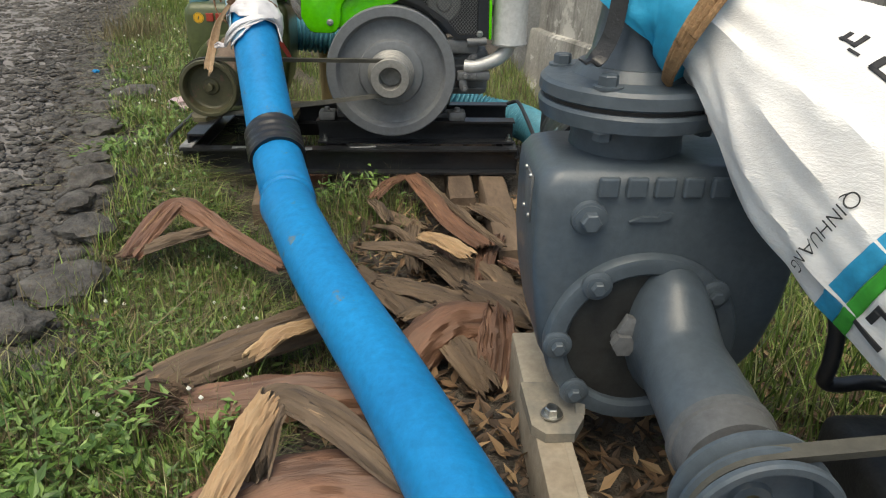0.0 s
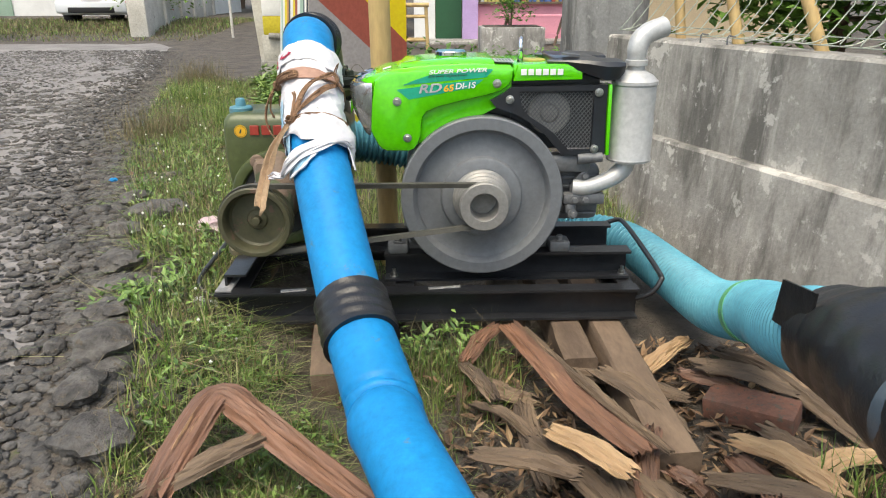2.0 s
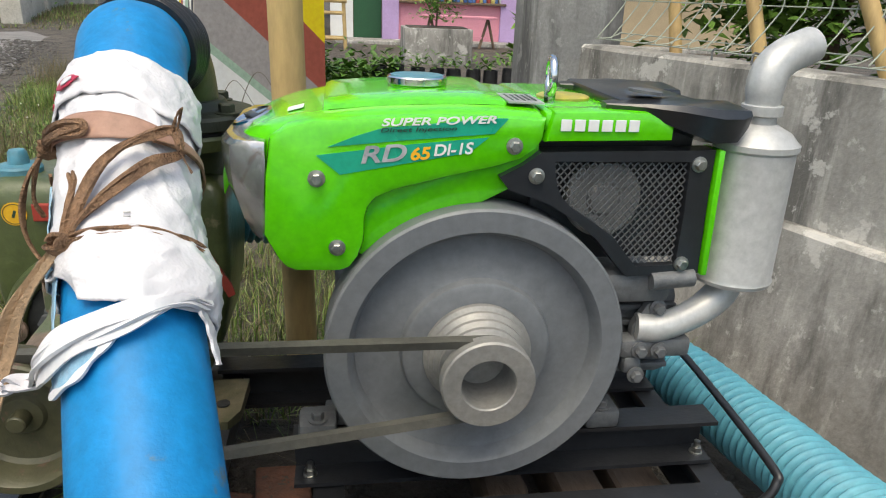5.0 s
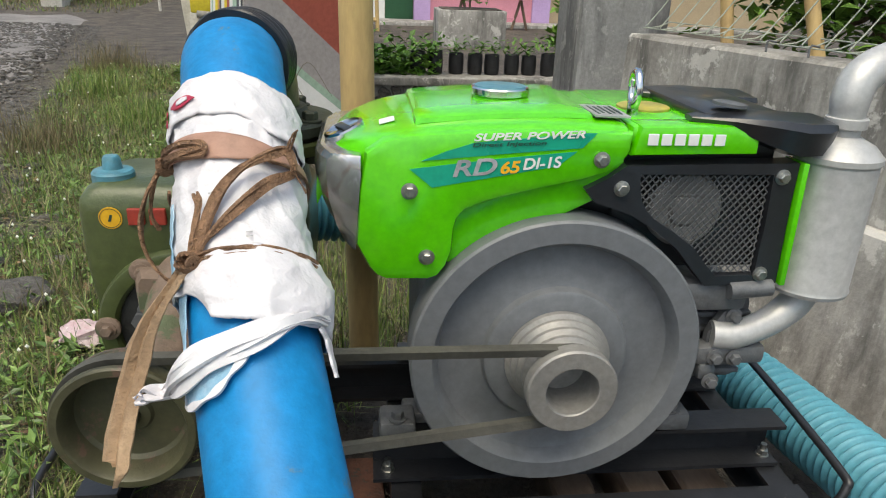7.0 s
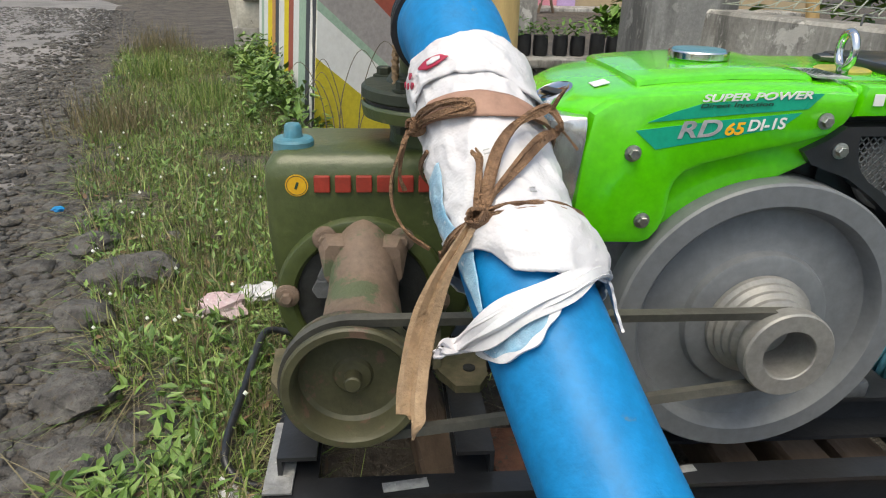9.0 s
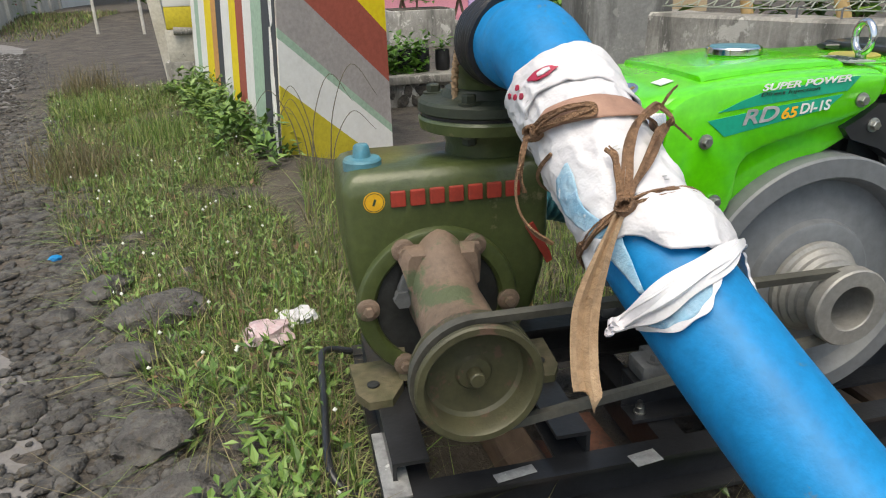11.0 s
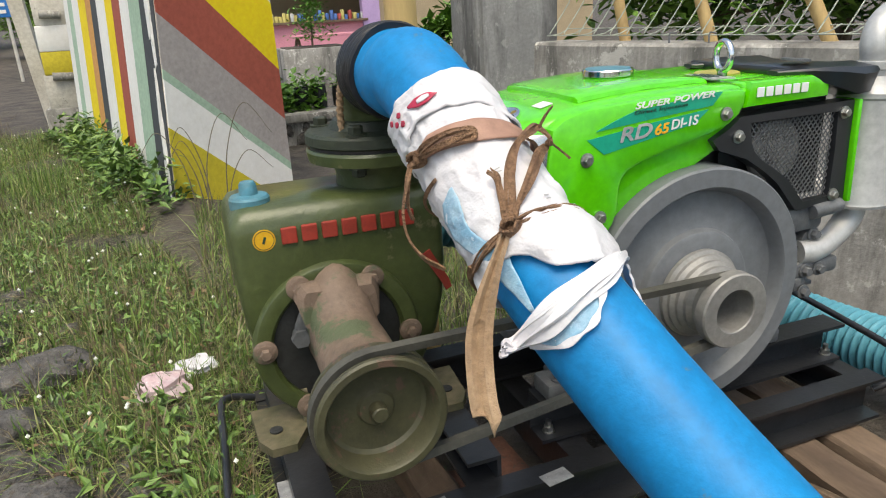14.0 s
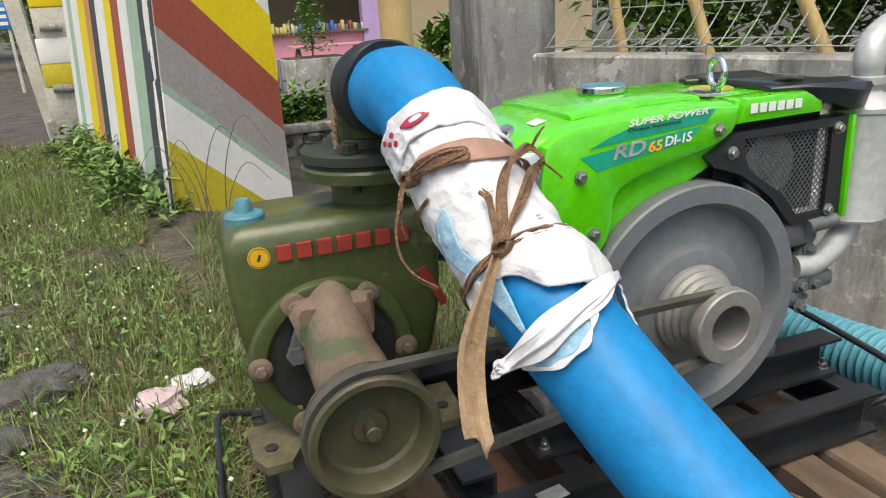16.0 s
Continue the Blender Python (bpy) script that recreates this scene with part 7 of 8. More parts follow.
# ---- fence, poles and trees behind the concrete wall ----
fence = thing("wire_fence", (1.0, 3.0, 0.76), "galvanised welded wire fence panel along the wall top", "fence")
M_WIRE = pbr("greenish_wire", (0.42, 0.45, 0.38), (0.3, 0.33, 0.27), 20, 0.5, 0.4, 0.1)
FXo = 0.07
wy = [4.58 - 0.085 * k for k in range(44)]
for z, o in ((0.786, -0.033), (0.812, 0.078), (0.95, 0.073), (1.12, 0.078), (1.3, 0.078), (1.5, 0.078)):
    part("wire", cyl(B(), (wall_x(4.6) + FXo + o, 4.6, z), (wall_x(0.85) + FXo + o, 0.85, z), 0.0028, 6), M_WIRE, fence)
for k, y in enumerate(wy):
    x = wall_x(y) + FXo
    part("rod", sweep(B(), [(x + 0.075, y, 0.815), (x + 0.02, y, 0.792), (x - 0.03, y, 0.786), (x - 0.036, y, 0.794), (x + 0.02, y, 0.865), (x + 0.07, y, 0.935), (x + 0.075, y, 0.96), (x + 0.075, y, 1.6)], 0.0028, 6), M_WIRE, fence)
for y in (3.95, 3.78, 2.85, 2.3, 1.7):
    x = wall_x(y) + FXo - 0.033
    part("hook", sweep(B(), [(x + 0.03, y, 0.79), (x, y, 0.796), (x - 0.006, y, 0.785), (x - 0.004, y, 0.74)], 0.004, 6), M_CAST, fence, "rusty wire hook")
for (x, y, dx, dy) in ((1.12, 3.86, -0.12, 0.25), (1.28, 3.42, -0.22, 0.3), (1.0, 4.3, -0.05, 0.2)):
    solo("bamboo_pole", sweep(B(), [(x, y, 0.72), (x + dx, y + dy, 1.5), (x + dx * 2, y + dy * 2, 2.3)], 0.026, 14), M_BAMBOO, "leaning weathered bamboo pole behind the fence", "bamboo pole", "leaning bamboo poles")


def tree(x, y, z, h, spread, n, leaf, seed, material, label):
    rt = np.random.default_rng(seed)
    root = thing("tree", (x, y, z), label, "tree", "trees in the distance")
    bm = B()
    sweep(bm, spline([(x, y, z - 0.1), (x + 0.03 * h, y, z + h * 0.3), (x, y + 0.02 * h, z + h * 0.7)], 5), lambda s, a: 0.028 * h * (1 - 0.7 * s), 10)
    cents = []
    for k in range(9):
        a = rt.uniform(0, 6.28)
        zz = z + h * rt.uniform(0.35, 0.95)
        r = spread * rt.uniform(0.35, 0.95)
        c = (x + r * math.cos(a), y + r * math.sin(a), zz)
        cents.append(c)
        sweep(bm, spline([(x, y, z + h * rt.uniform(0.3, 0.55)), ((x + c[0]) / 2, (y + c[1]) / 2, zz - 0.05 * h), c], 4), lambda s, a: 0.010 * h * (1 - 0.8 * s), 6)
    part("trunk", bm, M_WOOD, root)
    cc = np.array(cents)[rt.integers(0, 9, n)]
    pts = cc + rt.normal(0, 1, (n, 3)) * np.array([0.3, 0.3, 0.2]) * spread
    leafy("crown", material, pts, leaf, seed + 1, root)
    return root


M_TREE2 = pbr("yellow_green_foliage", (0.19, 0.33, 0.045), (0.09, 0.19, 0.025), 1.5, 0.55, 0, 0.1, 40, (0.2, 0.3, 0.06), 0.66)
for k, (x, y, h, sp, m) in enumerate(((-5.4, 30, 7, 2.4, M_TREE), (-8.5, 33, 8, 2.8, M_TREE2), (-2.6, 31, 7, 2.4, M_TREE), (-12, 36, 9, 3.0, M_TREE), (0.5, 27, 6, 2.2, M_TREE), (5, 26, 7, 2.5, M_TREE2), (-16, 30, 8, 3, M_TREE), (9.5, 22, 6, 2.3, M_TREE))):
    tree(x, y, 0.1, h, sp, 2600, 0.34, 200 + 3 * k, m, "leafy green tree at the end of the lane")
for k, (x, y, h, sp, m) in enumerate(((2.3, 5.2, 2.2, 0.8, M_TREE2), (2.9, 4.0, 2.4, 0.85, M_TREE2), (3.4, 2.6, 2.5, 0.9, M_TREE2), (1.28, 7.45, 1.0, 0.22, M_TREE2), (3.8, 5.6, 3.0, 1.0, M_TREE2), (-3.6, 19, 2.2, 0.9, M_TREE2))):
    tree(x, y, 0.0, h, sp, 6500 if sp > 0.5 else 900, 0.12, 300 + 3 * k, m, "bushy green tree behind the wire fence" if x > 0 else "bushy green shrub beside the lane")

# ---- yard across the road: gate posts, wall, car, white house ----


def gate_pillar(x, y):
    z = ground_z(x, y) - 0.05
    g = thing("gate_pillar", (x, y, z), "old whitewashed gate pillar with a stepped cap", "gate pillar", "yard gate pillars")
    part("shaft", box(B(), (x, y, z + 0.55), (0.34, 0.34, 1.1), bevel=0.015), M_OLDW, g)
    part("cap", box(B(), (x, y, z + 1.13), (0.46, 0.46, 0.09), bevel=0.02), M_CONC, g)
    part("finial", lathe(B(), (x, y, z + 1.17), (0, 0, 1), [(0, 0.2), (0.05, 0.21), (0.1, 0.15), (0.13, 0.17), (0.2, 0.12), (0.22, 0.0)], 20), M_CONC, g)
    return g


gate_pillar(-5.65, 14.3)
gate_pillar(-8.35, 13.7)
yard_wall = thing("yard_wall", (-6.0, 18, 0.2), "low stained whitewashed yard wall", "wall", kind="structure")
d = Vector((-1.25, 8.8, 0))
for k in range(5):
    a, b = Vector((-5.68, 14.5, 0.1)) + d * k / 5, Vector((-5.68, 14.5, 0.1)) + d * (k + 0.94) / 5
    c = (a + b) / 2
    part("panel", box(B(), (c.x, c.y, 0.62), (0.14, (b - a).length, 0.85), rot=(0, 0, 8), bevel=0.01), M_OLDW, yard_wall)
    part("pier", box(B(), (b.x, b.y, 0.72), (0.26, 0.26, 1.1), rot=(0, 0, 8), bevel=0.015), M_OLDW, yard_wall)
    part("pier_cap", box(B(), (b.x, b.y, 1.3), (0.34, 0.34, 0.09), rot=(0, 0, 8), bevel=0.015), M_CONC, yard_wall)
part("panel", box(B(), (-9.6, 13.6, 0.55), (2.2, 0.14, 0.8), bevel=0.01), M_OLDW, yard_wall)
house2 = thing("white_house", (-10.5, 23, 0.3), "plain white rendered house behind the parked car", "house", kind="structure")
part("wall", box(B(), (-11.2, 23.0, 2.0), (8.4, 0.3, 3.6)), P_WHITE, house2)
part("wall", box(B(), (-7.1, 25.0, 2.0), (0.3, 4.2, 3.6)), P_WHITE, house2)
part("window", box(B(), (-11.5, 22.84, 2.0), (0.7, 0.06, 1.6), bevel=0.01), P_GREY, house2)
part("roof", box(B(), (-11.2, 25, 4.1), (9.6, 6, 0.2), rot=(-10, 0, 0)), P_ROOF, house2)
part("door", box(B(), (-13.2, 22.83, 1.3), (1.0, 0.06, 2.1), bevel=0.01), P_MINT, house2)
n = 900
pts = np.stack([rl.normal(-6.15, 0.4, n), rl.normal(16.6, 0.45, n), rl.normal(1.15, 0.22, n)], 1)
fb = thing("flower_bush", (-6.1, 16.6, 0.3), "bush with red flowers behind the yard wall", "bush")
leafy("leaves", M_TREE2, pts, 0.14, 91, fb)
leafy("flowers", paint("red_petals", (0.5, 0.03, 0.03)), pts[:260] + np.array([-0.2, -0.15, 0.12]), 0.12, 92, fb)

sign = thing("sign_board", (-3.4, 14, 0.1), "blue sign board with white lettering on posts", "sign")
M_SIGN = paint("blue_sign_paint", (0.03, 0.2, 0.55))
part("board", box(B(), (-3.55, 14, 1.32), (0.86, 0.03, 0.36), bevel=0.005), M_SIGN, sign)
for x in (-3.9, -3.2):
    part("post", cyl(B(), (x, 14.03, 0.0), (x, 14.03, 1.45), 0.025, 10), M_OLDW, sign)
for k in range(3):
    part("text_bar", box(B(), (-3.5 + 0.06 * k, 13.98, 1.42 - 0.1 * k), (0.62 - 0.12 * k, 0.012, 0.05)), P_WHITE, sign)

# the car: small white hatchback seen from behind
CAR = Vector((-7.55, 16.6, 0.31))
M_CAR = pbr("white_car_paint", (0.75, 0.76, 0.77), (0.7, 0.71, 0.72), 2, 0.25, 0, 0, coat=0.7)
M_GLASS = pbr("dark_car_glass", (0.03, 0.035, 0.04), (0.02, 0.025, 0.03), 2, 0.08, 0, 0)
M_TYRE = pbr("tyre_rubber", (0.02, 0.02, 0.021), (0.015, 0.015, 0.016), 10, 0.8, 0, 0.2)
M_LAMP = pbr("red_lamp_lens", (0.4, 0.015, 0.015), (0.35, 0.01, 0.01), 6, 0.15, 0, 0)
car = thing("car", CAR, "white hatchback parked on the grass, its rear to the road", "car")
prof = [(0.0, 0.55, 0.28, 0.62), (0.03, 0.72, 0.26, 0.95), (0.1, 0.78, 0.25, 1.05), (0.5, 0.81, 0.24, 1.04), (2.0, 0.82, 0.24, 1.02), (2.9, 0.81, 0.24, 0.98), (3.5, 0.76, 0.25, 0.82), (3.65, 0.6, 0.3, 0.7)]
rings = []
for y, w, z0, z1 in prof:
    rings.append([CAR + Vector(p) for p in ((-w * 0.9, y, z0), (-w, y, z0 + 0.12), (-w, y, (z0 + z1) / 2 + 0.05), (-w * 0.94, y, z1 - 0.04), (-w * 0.85, y, z1), (w * 0.85, y, z1), (w * 0.94, y, z1 - 0.04), (w, y, (z0 + z1) / 2 + 0.05), (w, y, z0 + 0.12), (w * 0.9, y, z0))])
bm = B()
ring_loft(bm, rings)
part("body", bm, M_CAR, car)
rings = []
for y, w, z in ((0.12, 0.7, 1.0), (0.34, 0.62, 1.44), (0.6, 0.6, 1.5), (1.6, 0.6, 1.52), (2.2, 0.6, 1.42), (2.8, 0.68, 1.0)):
    rings.append([CAR + Vector(p) for p in ((-w - 0.06, y, 0.98), (-w, y, z - 0.05), (-w * 0.9, y, z), (w * 0.9, y, z), (w, y, z - 0.05), (w + 0.06, y, 0.98))])
bm = B()
ring_loft(bm, rings)
part("cabin", bm, M_CAR, car)
bm = B()
ring_loft(bm, [[CAR + Vector(p) for p in ((-0.6, 0.13, 1.06), (0.6, 0.13, 1.06), (0.53, 0.29, 1.38), (-0.53, 0.29, 1.38))], [CAR + Vector(p) for p in ((-0.6, 0.155, 1.06), (0.6, 0.155, 1.06), (0.53, 0.315, 1.38), (-0.53, 0.315, 1.38))]])
part("rear_window", bm, M_GLASS, car)
part("bumper", box(B(), CAR + Vector((0, 0.02, 0.42)), (1.55, 0.16, 0.26), bevel=0.05, seg=3), M_CAR, car)
part("number_plate", box(B(), CAR + Vector((0, -0.07, 0.66)), (0.44, 0.03, 0.15), bevel=0.005), M_TYRE, car, "black number plate with plain bars")
for k in range(3):
    part("plate_bar", box(B(), CAR + Vector((-0.12 + 0.12 * k, -0.09, 0.665)), (0.08, 0.01, 0.07)), P_WHITE, car)
for s in (-1, 1):
    part("tail_lamp", box(B(), CAR + Vector((s * 0.66, 0.05, 0.9)), (0.22, 0.16, 0.3), rot=(0, s * 12, 0), bevel=0.04, seg=3), M_LAMP, car, "red tail lamp")
    for y in (0.55, 2.95):
        w = part("wheel", lathe(B(), CAR + Vector((s * 0.7, y, 0.28)), (s, 0, 0), [(-0.09, 0.1), (-0.09, 0.26), (-0.06, 0.285), (0.06, 0.285), (0.09, 0.26), (0.08, 0.18)], 32), M_TYRE, car, "black tyre")
        part("rim", lathe(B(), CAR + Vector((s * 0.7, y, 0.28)), (s, 0, 0), [(0.06, 0.18), (0.075, 0.17), (0.06, 0.1), (0.07, 0.03), (0.07, 0.0)], 24), M_ZINC, w)
part("bumper_trim", box(B(), CAR + Vector((0, -0.055, 0.36)), (1.0, 0.03, 0.12), bevel=0.02), M_TYRE, car)

# ---- grass and weeds ----
def blade_material(name, cols, rough=0.55):
    m = bpy.data.materials.new(name)
    m.use_nodes = True
    nt = m.node_tree
    p = nt.nodes["Principled BSDF"]
    g, r = nt.nodes.new("ShaderNodeNewGeometry"), nt.nodes.new("ShaderNodeValToRGB")
    r.color_ramp.elements[0].color, r.color_ramp.elements[1].color = (*cols[0], 1), (*cols[-1], 1)
    for k in range(1, len(cols) - 1):
        e = r.color_ramp.elements.new(k / (len(cols) - 1))
        e.color = (*cols[k], 1)
    nt.links.new(g.outputs["Random Per Island"], r.inputs[0])
    nt.links.new(r.outputs[0], p.inputs["Base Color"])
    p.inputs["Roughness"].default_value = rough
    p.inputs["Transmission Weight"].default_value = 0.0
    p.inputs["Subsurface Weight"].default_value = 0.0
    return m


M_BLADE = blade_material("verge_grass", [(0.035, 0.065, 0.014), (0.085, 0.15, 0.028), (0.15, 0.245, 0.046), (0.25, 0.335, 0.085), (0.35, 0.33, 0.16)])
M_DRY = blade_material("dry_grass", [(0.085, 0.09, 0.035), (0.16, 0.135, 0.07), (0.23, 0.19, 0.10), (0.10, 0.075, 0.045)])
M_WEED = blade_material("weed_leaves", [(0.04, 0.085, 0.015), (0.11, 0.20, 0.035), (0.20, 0.30, 0.075)], 0.45)
M_DRYSTALK = pbr("grey_dry_stalk", (0.17, 0.14, 0.09), (0.1, 0.085, 0.055), 30, 0.8, 0, 0.2)
M_FLOWER = blade_material("clover_flowers", [(0.7, 0.7, 0.62), (0.78, 0.78, 0.72)], 0.7)


def blades(name, n, place, hlo, hhi, width, lean, seed, material, label):
    r = np.random.default_rng(seed)
    xy = place(r, n)
    n = len(xy)
    z = np.array([ground_z(x, y) for x, y in xy])
    h = hlo + (hhi - hlo) * r.random(n) ** 1.6
    a = r.uniform(0, 2 * np.pi, n)
    b = r.uniform(0, 2 * np.pi, n)
    l = h * np.abs(r.normal(0, lean, n))
    base = np.column_stack([xy, z - 0.01])
    side = np.column_stack([np.cos(a), np.sin(a), np.zeros(n)]) * (width * r.uniform(0.5, 1.2, n))[:, None]
    out = np.column_stack([np.cos(b), np.sin(b), np.zeros(n)])
    up = np.array([0, 0, 1.0])
    hz = np.sqrt(np.maximum(h * h - np.minimum(l, 0.95 * h) ** 2, 0.02 * h * h))
    mid = base + out * (l * 0.3)[:, None] + up * (hz * 0.6)[:, None]
    tip = base + out * l[:, None] + up * hz[:, None]
    v = np.stack([base - side, base + side, mid + side * 0.8, mid - side * 0.8, tip], 1).reshape(-1, 3)
    i = np.arange(n) * 5
    faces = np.stack([i, i + 1, i + 2, i + 3], 1).tolist() + np.stack([i + 3, i + 2, i + 4], 1).tolist()
    me = bpy.data.meshes.new(name)
    me.from_pydata(np.round(v, 4).tolist(), [], faces)
    me.materials.append(material)
    return tagged(new(name, me), label, "grass", kind="stuff")


def patchy(x, y, s, lim, seed=0.0):
    return noise.noise(Vector((x * s, y * s, seed))) + 0.4 * noise.noise(Vector((x * s * 3, y * s * 3, seed))) > lim


def verge(r, n):
    y = r.uniform(0.5, 7.5, n)
    e = np.array([edge_x(v) for v in y])
    w = 0.42 + 0.16 * (y - 2.0).clip(0, 4)
    x = e + 0.08 + w * r.random(n) ** 0.9
    keep = [patchy(a, b, 2.2, -0.25, 1.0) and not (-0.96 < a < 0.3 and 2.3 < b < 2.84) and not (a > -0.98 and 4.7 < b) for a, b in zip(x, y)]
    return np.column_stack([x, y])[keep]


def near_left(r, n):
    x, y = r.uniform(-0.95, -0.28, n), r.uniform(0.6, 2.28, n)
    keep = [patchy(a, b, 3.0, 0.42 if b > 1.86 else -0.25 if b > 1.27 else 0.15 if b > 1.0 else -0.2, 2.0) for a, b in zip(x, y)]
    return np.column_stack([x, y])[keep]


def skid_front(r, n):
    x, y = r.normal(-0.27, 0.075, n), r.normal(2.14, 0.11, n)
    keep = (y < 2.31) & (y > 1.7)
    return np.column_stack([x, y])[keep]


def behind(r, n):
    x, y = r.uniform(-1.0, 0.55, n), r.uniform(2.84, 4.6, n)
    keep = [patchy(a, b, 2.0, -0.35, 3.0) and not (b < 2.95 and a > -0.5) for a, b in zip(x, y)]
    return np.column_stack([x, y])[keep]


def right_side(r, n):
    x, y = r.uniform(0.4, 1.5, n), r.uniform(0.55, 1.7, n)
    return np.column_stack([x, y])[x < 0.6 + 0.34 * (4.56 - y)]


blades("verge_grass", 70000, verge, 0.025, 0.11, 0.002, 1.6, 1, M_BLADE, "short green grass on the road verge")
blades("verge_straw", 24000, verge, 0.04, 0.15, 0.0017, 2.4, 2, M_DRY, "dry flattened grass on the road verge")
blades("trodden_grass", 15000, near_left, 0.025, 0.11, 0.0018, 1.4, 3, M_BLADE, "trodden grass beside the blue hose")
blades("trodden_straw", 8000, near_left, 0.03, 0.14, 0.0013, 1.6, 4, M_DRY, "dry grass stalks on the soil")
blades("skid_grass", 1600, skid_front, 0.03, 0.13, 0.0018, 0.9, 5, M_BLADE, "green grass tuft before the skid")
blades("skid_straw", 500, skid_front, 0.06, 0.2, 0.0014, 0.9, 15, M_DRY, "dry bent stalks before the skid")
blades("back_grass", 18000, behind, 0.03, 0.15, 0.0019, 0.9, 6, M_BLADE, "grass behind the engine skid")
blades("back_straw", 6000, behind, 0.05, 0.2, 0.0018, 0.95, 7, M_DRY, "dry grass behind the engine skid")
blades("wall_grass", 9000, right_side, 0.05, 0.2, 0.0022, 0.6, 8, M_BLADE, "grass between the grey pump and the wall")
blades("yard_grass", 16000, lambda r, n: np.column_stack([r.uniform(-11, -4.4, n), r.uniform(13.4, 18.5, n)]), 0.04, 0.13, 0.01, 0.6, 9, M_DRY, "yellowish lawn before the white house")
blades("yard_green", 9000, lambda r, n: np.column_stack([r.uniform(-11, -4.4, n), r.uniform(13.4, 18.5, n)]), 0.04, 0.13, 0.01, 0.6, 10, M_BLADE, "green lawn before the white house")
for k, (x, y, s) in enumerate(((-1.95, 4.75, 1.0), (-1.7, 5.3, 0.8), (-2.5, 7.4, 1.2), (-0.87, 0.92, 0.7), (-0.80, 0.78, 0.7), (-2.2, 6.2, 0.9))):
    blades("grass_tuft", 900, lambda r, n: np.column_stack([r.normal(x, 0.10 * s, n), r.normal(y, 0.11 * s, n)]), 0.08 * s, 0.27 * s, 0.0018, 0.8, 20 + k, M_BLADE if k % 2 else M_DRY, "tall grass tuft on the verge")


# dry stalks arching before the painted wall
rs = random.Random(12)
for k in range(7):
    x, y = rs.uniform(-1.0, -0.85), rs.uniform(4.45, 4.7)
    z, a, h, w = ground_z(x, y), rs.uniform(-0.5, 0.5) + (0 if k % 2 else math.pi), rs.uniform(0.3, 0.5), rs.uniform(0.14, 0.26)
    d = Vector((math.cos(a), 0.3 * math.sin(a), 0))
    p0 = Vector((x, y, z))
    pts = spline([p0, p0 + d * w * 0.15 + Vector((0, 0, h * 0.6)), p0 + d * w * 0.55 + Vector((0, 0, h)), p0 + d * w + Vector((0, 0, h * 0.72))], 6)
    solo("dry_stalk", sweep(B(), pts, lambda s, a: 0.0032 * (1 - 0.7 * s), 6), M_DRYSTALK, "thin dry grass stalk bent over before the painted wall", "grass stalk", "dry stalks")


def weed_patch(name, n_plants, place, leaves, size, height, seed, label):
    r = np.random.default_rng(seed)
    xy = place(r, n_plants)
    pts = []
    for x, y in xy:
        k = r.integers(leaves // 2, leaves + 1)
        hh = height * r.uniform(0.4, 1.2)
        z = ground_z(x, y)
        t = r.random(k)
        pts.append(np.column_stack([x + r.normal(0, 0.022, k), y + r.normal(0, 0.022, k), z + 0.008 + t * hh]))
    return leafy(name, M_WEED, np.concatenate(pts), size, seed, None, label, "weeds", kind="stuff", squash=0.38)


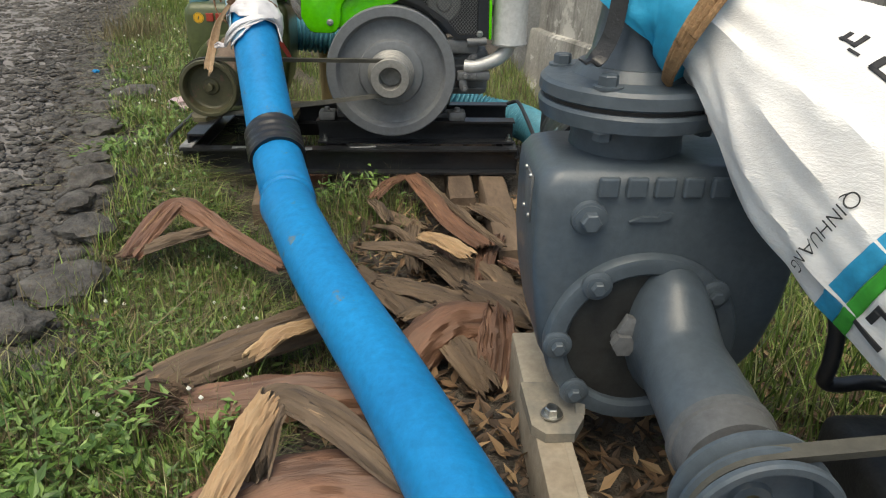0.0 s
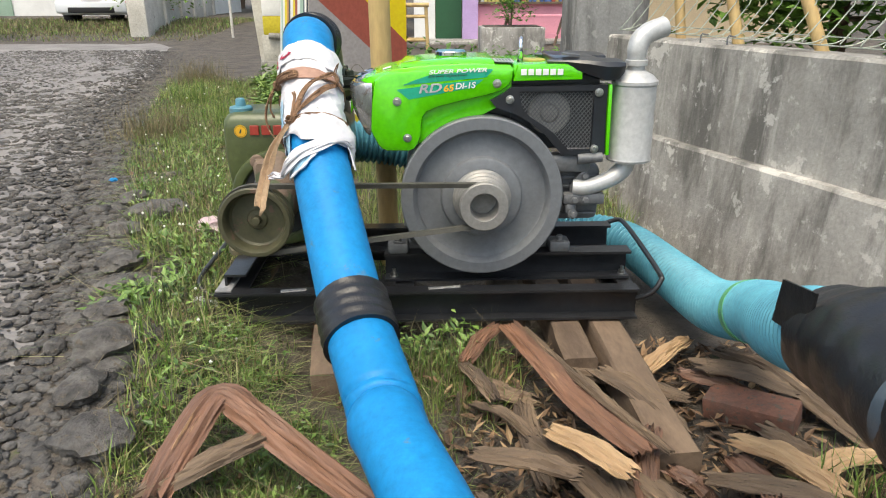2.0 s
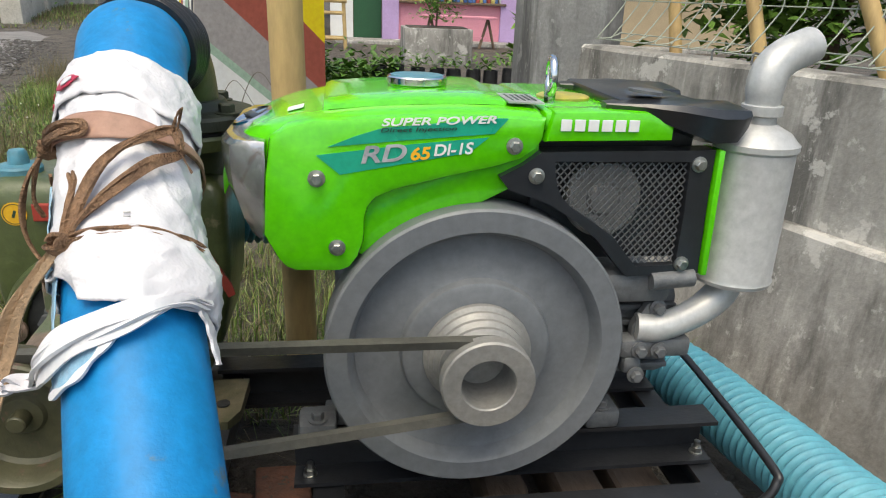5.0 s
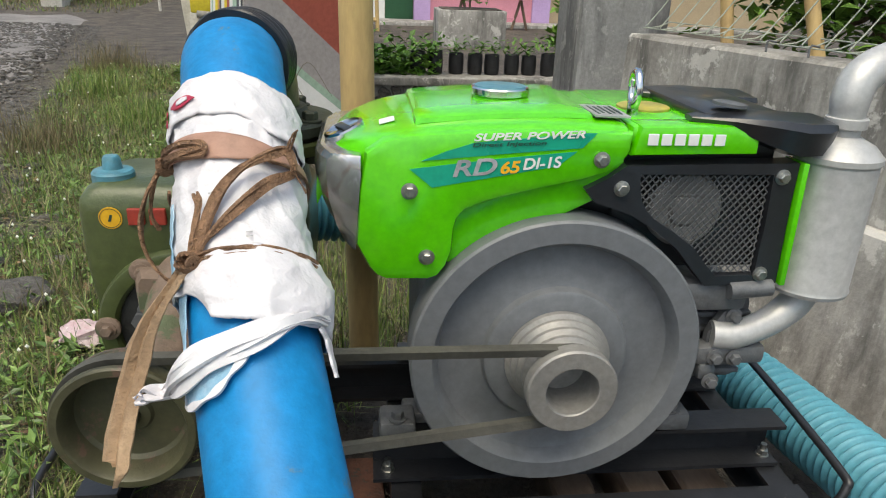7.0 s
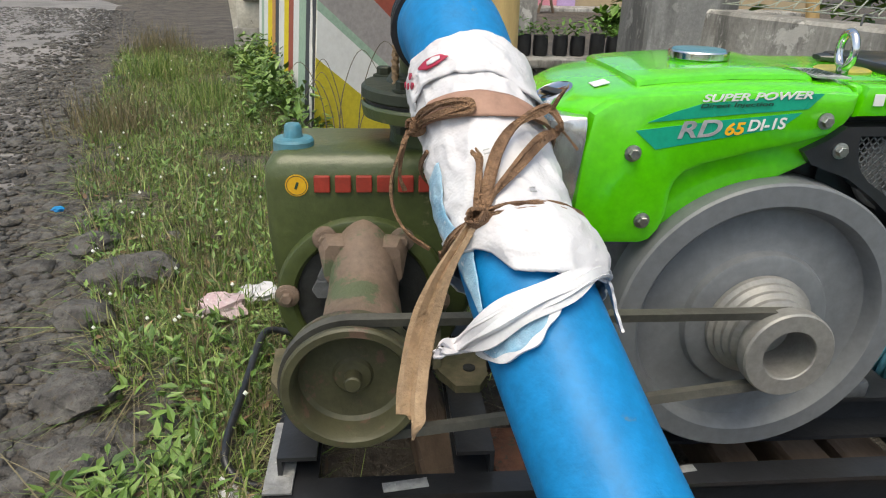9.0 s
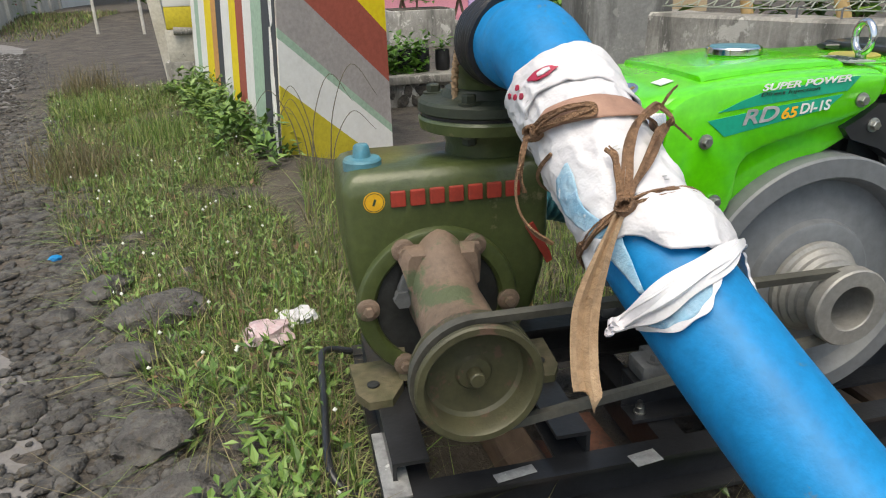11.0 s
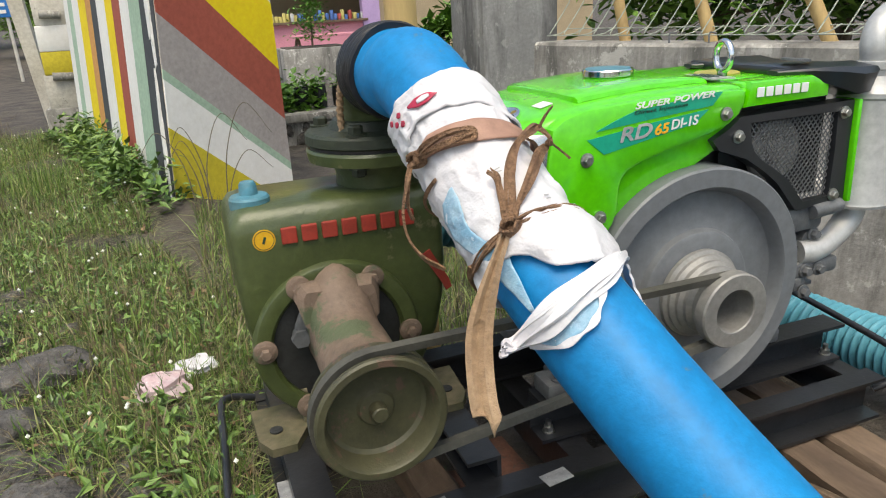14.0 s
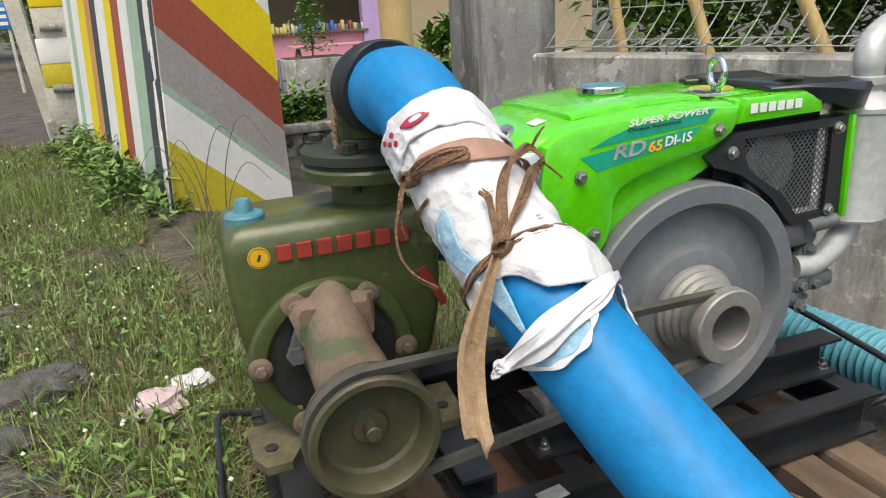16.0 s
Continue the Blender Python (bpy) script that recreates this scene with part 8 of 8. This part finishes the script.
weed_patch("verge_weeds", 1050, verge, 15, 0.025, 0.055, 31, "broad-leaved green weeds on the verge")
weed_patch("broad_weeds", 34, lambda r, n: np.column_stack([r.normal(-1.13, 0.07, n), r.uniform(2.25, 2.85, n)]), 11, 0.042, 0.04, 38, "rank broad-leaved weeds beside the skid end")
weed_patch("near_weeds", 30, near_left, 12, 0.024, 0.05, 32, "small leafy weeds in the soil")
weed_patch("corner_weeds", 240, lambda r, n: np.column_stack([r.uniform(-0.95, -0.55, n), r.uniform(0.55, 1.0, n)]), 16, 0.03, 0.09, 35, "rank green weeds beside the stones")
weed_patch("skid_weeds", 26, lambda r, n: np.column_stack([r.normal(-0.3, 0.08, n), r.normal(2.2, 0.04, n)]), 16, 0.035, 0.12, 33, "leafy weed before the skid")
weed_patch("gate_weeds", 130, lambda r, n: (lambda t: np.column_stack([-1.15 - 0.55 * t + r.normal(0, 0.08, n), 4.75 + 2.2 * t + r.normal(0, 0.1, n)]))(r.random(n)), 22, 0.07, 0.2, 34, "bright leafy weeds at the foot of the painted wall")
def litter_spots(r, n):
    x, y = r.uniform(-0.32, 0.85, n), r.uniform(0.75, 2.3, n)
    return np.column_stack([x, y])


r = np.random.default_rng(61)
xy = litter_spots(r, 5200)
pts = np.array([(x, y, ground_z(x, y) + r.uniform(0.002, 0.02)) for x, y in xy])
leafy("bark_litter", M_LITTER, pts, 0.05, 62, None, "shredded dark bark litter trodden into mud", "litter", kind="stuff", squash=0.3)
xy = np.concatenate([near_left(r, 1500), verge(r, 2500)])
pts = np.array([(x, y, ground_z(x, y) + r.uniform(0.002, 0.015)) for x, y in xy])
leafy("dead_leaves", M_LITTER, pts, 0.035, 63, None, "small dead leaves on the soil", "litter", kind="stuff", squash=0.4)
r = np.random.default_rng(50)
xy = verge(r, 120)
pts = np.array([(x, y, ground_z(x, y) + r.uniform(0.03, 0.1)) for x, y in xy])
vs = (pts[:, None, :] + np.array([[0.005, 0, 0], [-0.005, 0, 0], [0, 0.005, 0], [0, -0.005, 0], [0, 0, 0.006], [0, 0, -0.006]])[None]).reshape(-1, 3)
fs = [(6 * i + a, 6 * i + b, 6 * i + c) for i in range(len(pts)) for a, b, c in ((0, 2, 4), (2, 1, 4), (1, 3, 4), (3, 0, 4), (2, 0, 5), (1, 2, 5), (3, 1, 5), (0, 3, 5))]
me = bpy.data.meshes.new("clover_flowers")
me.from_pydata(vs.tolist(), [], fs)
me.materials.append(M_FLOWER)
tagged(new("clover_flowers", me), "tiny white clover flowers in the verge", "flowers", kind="stuff")
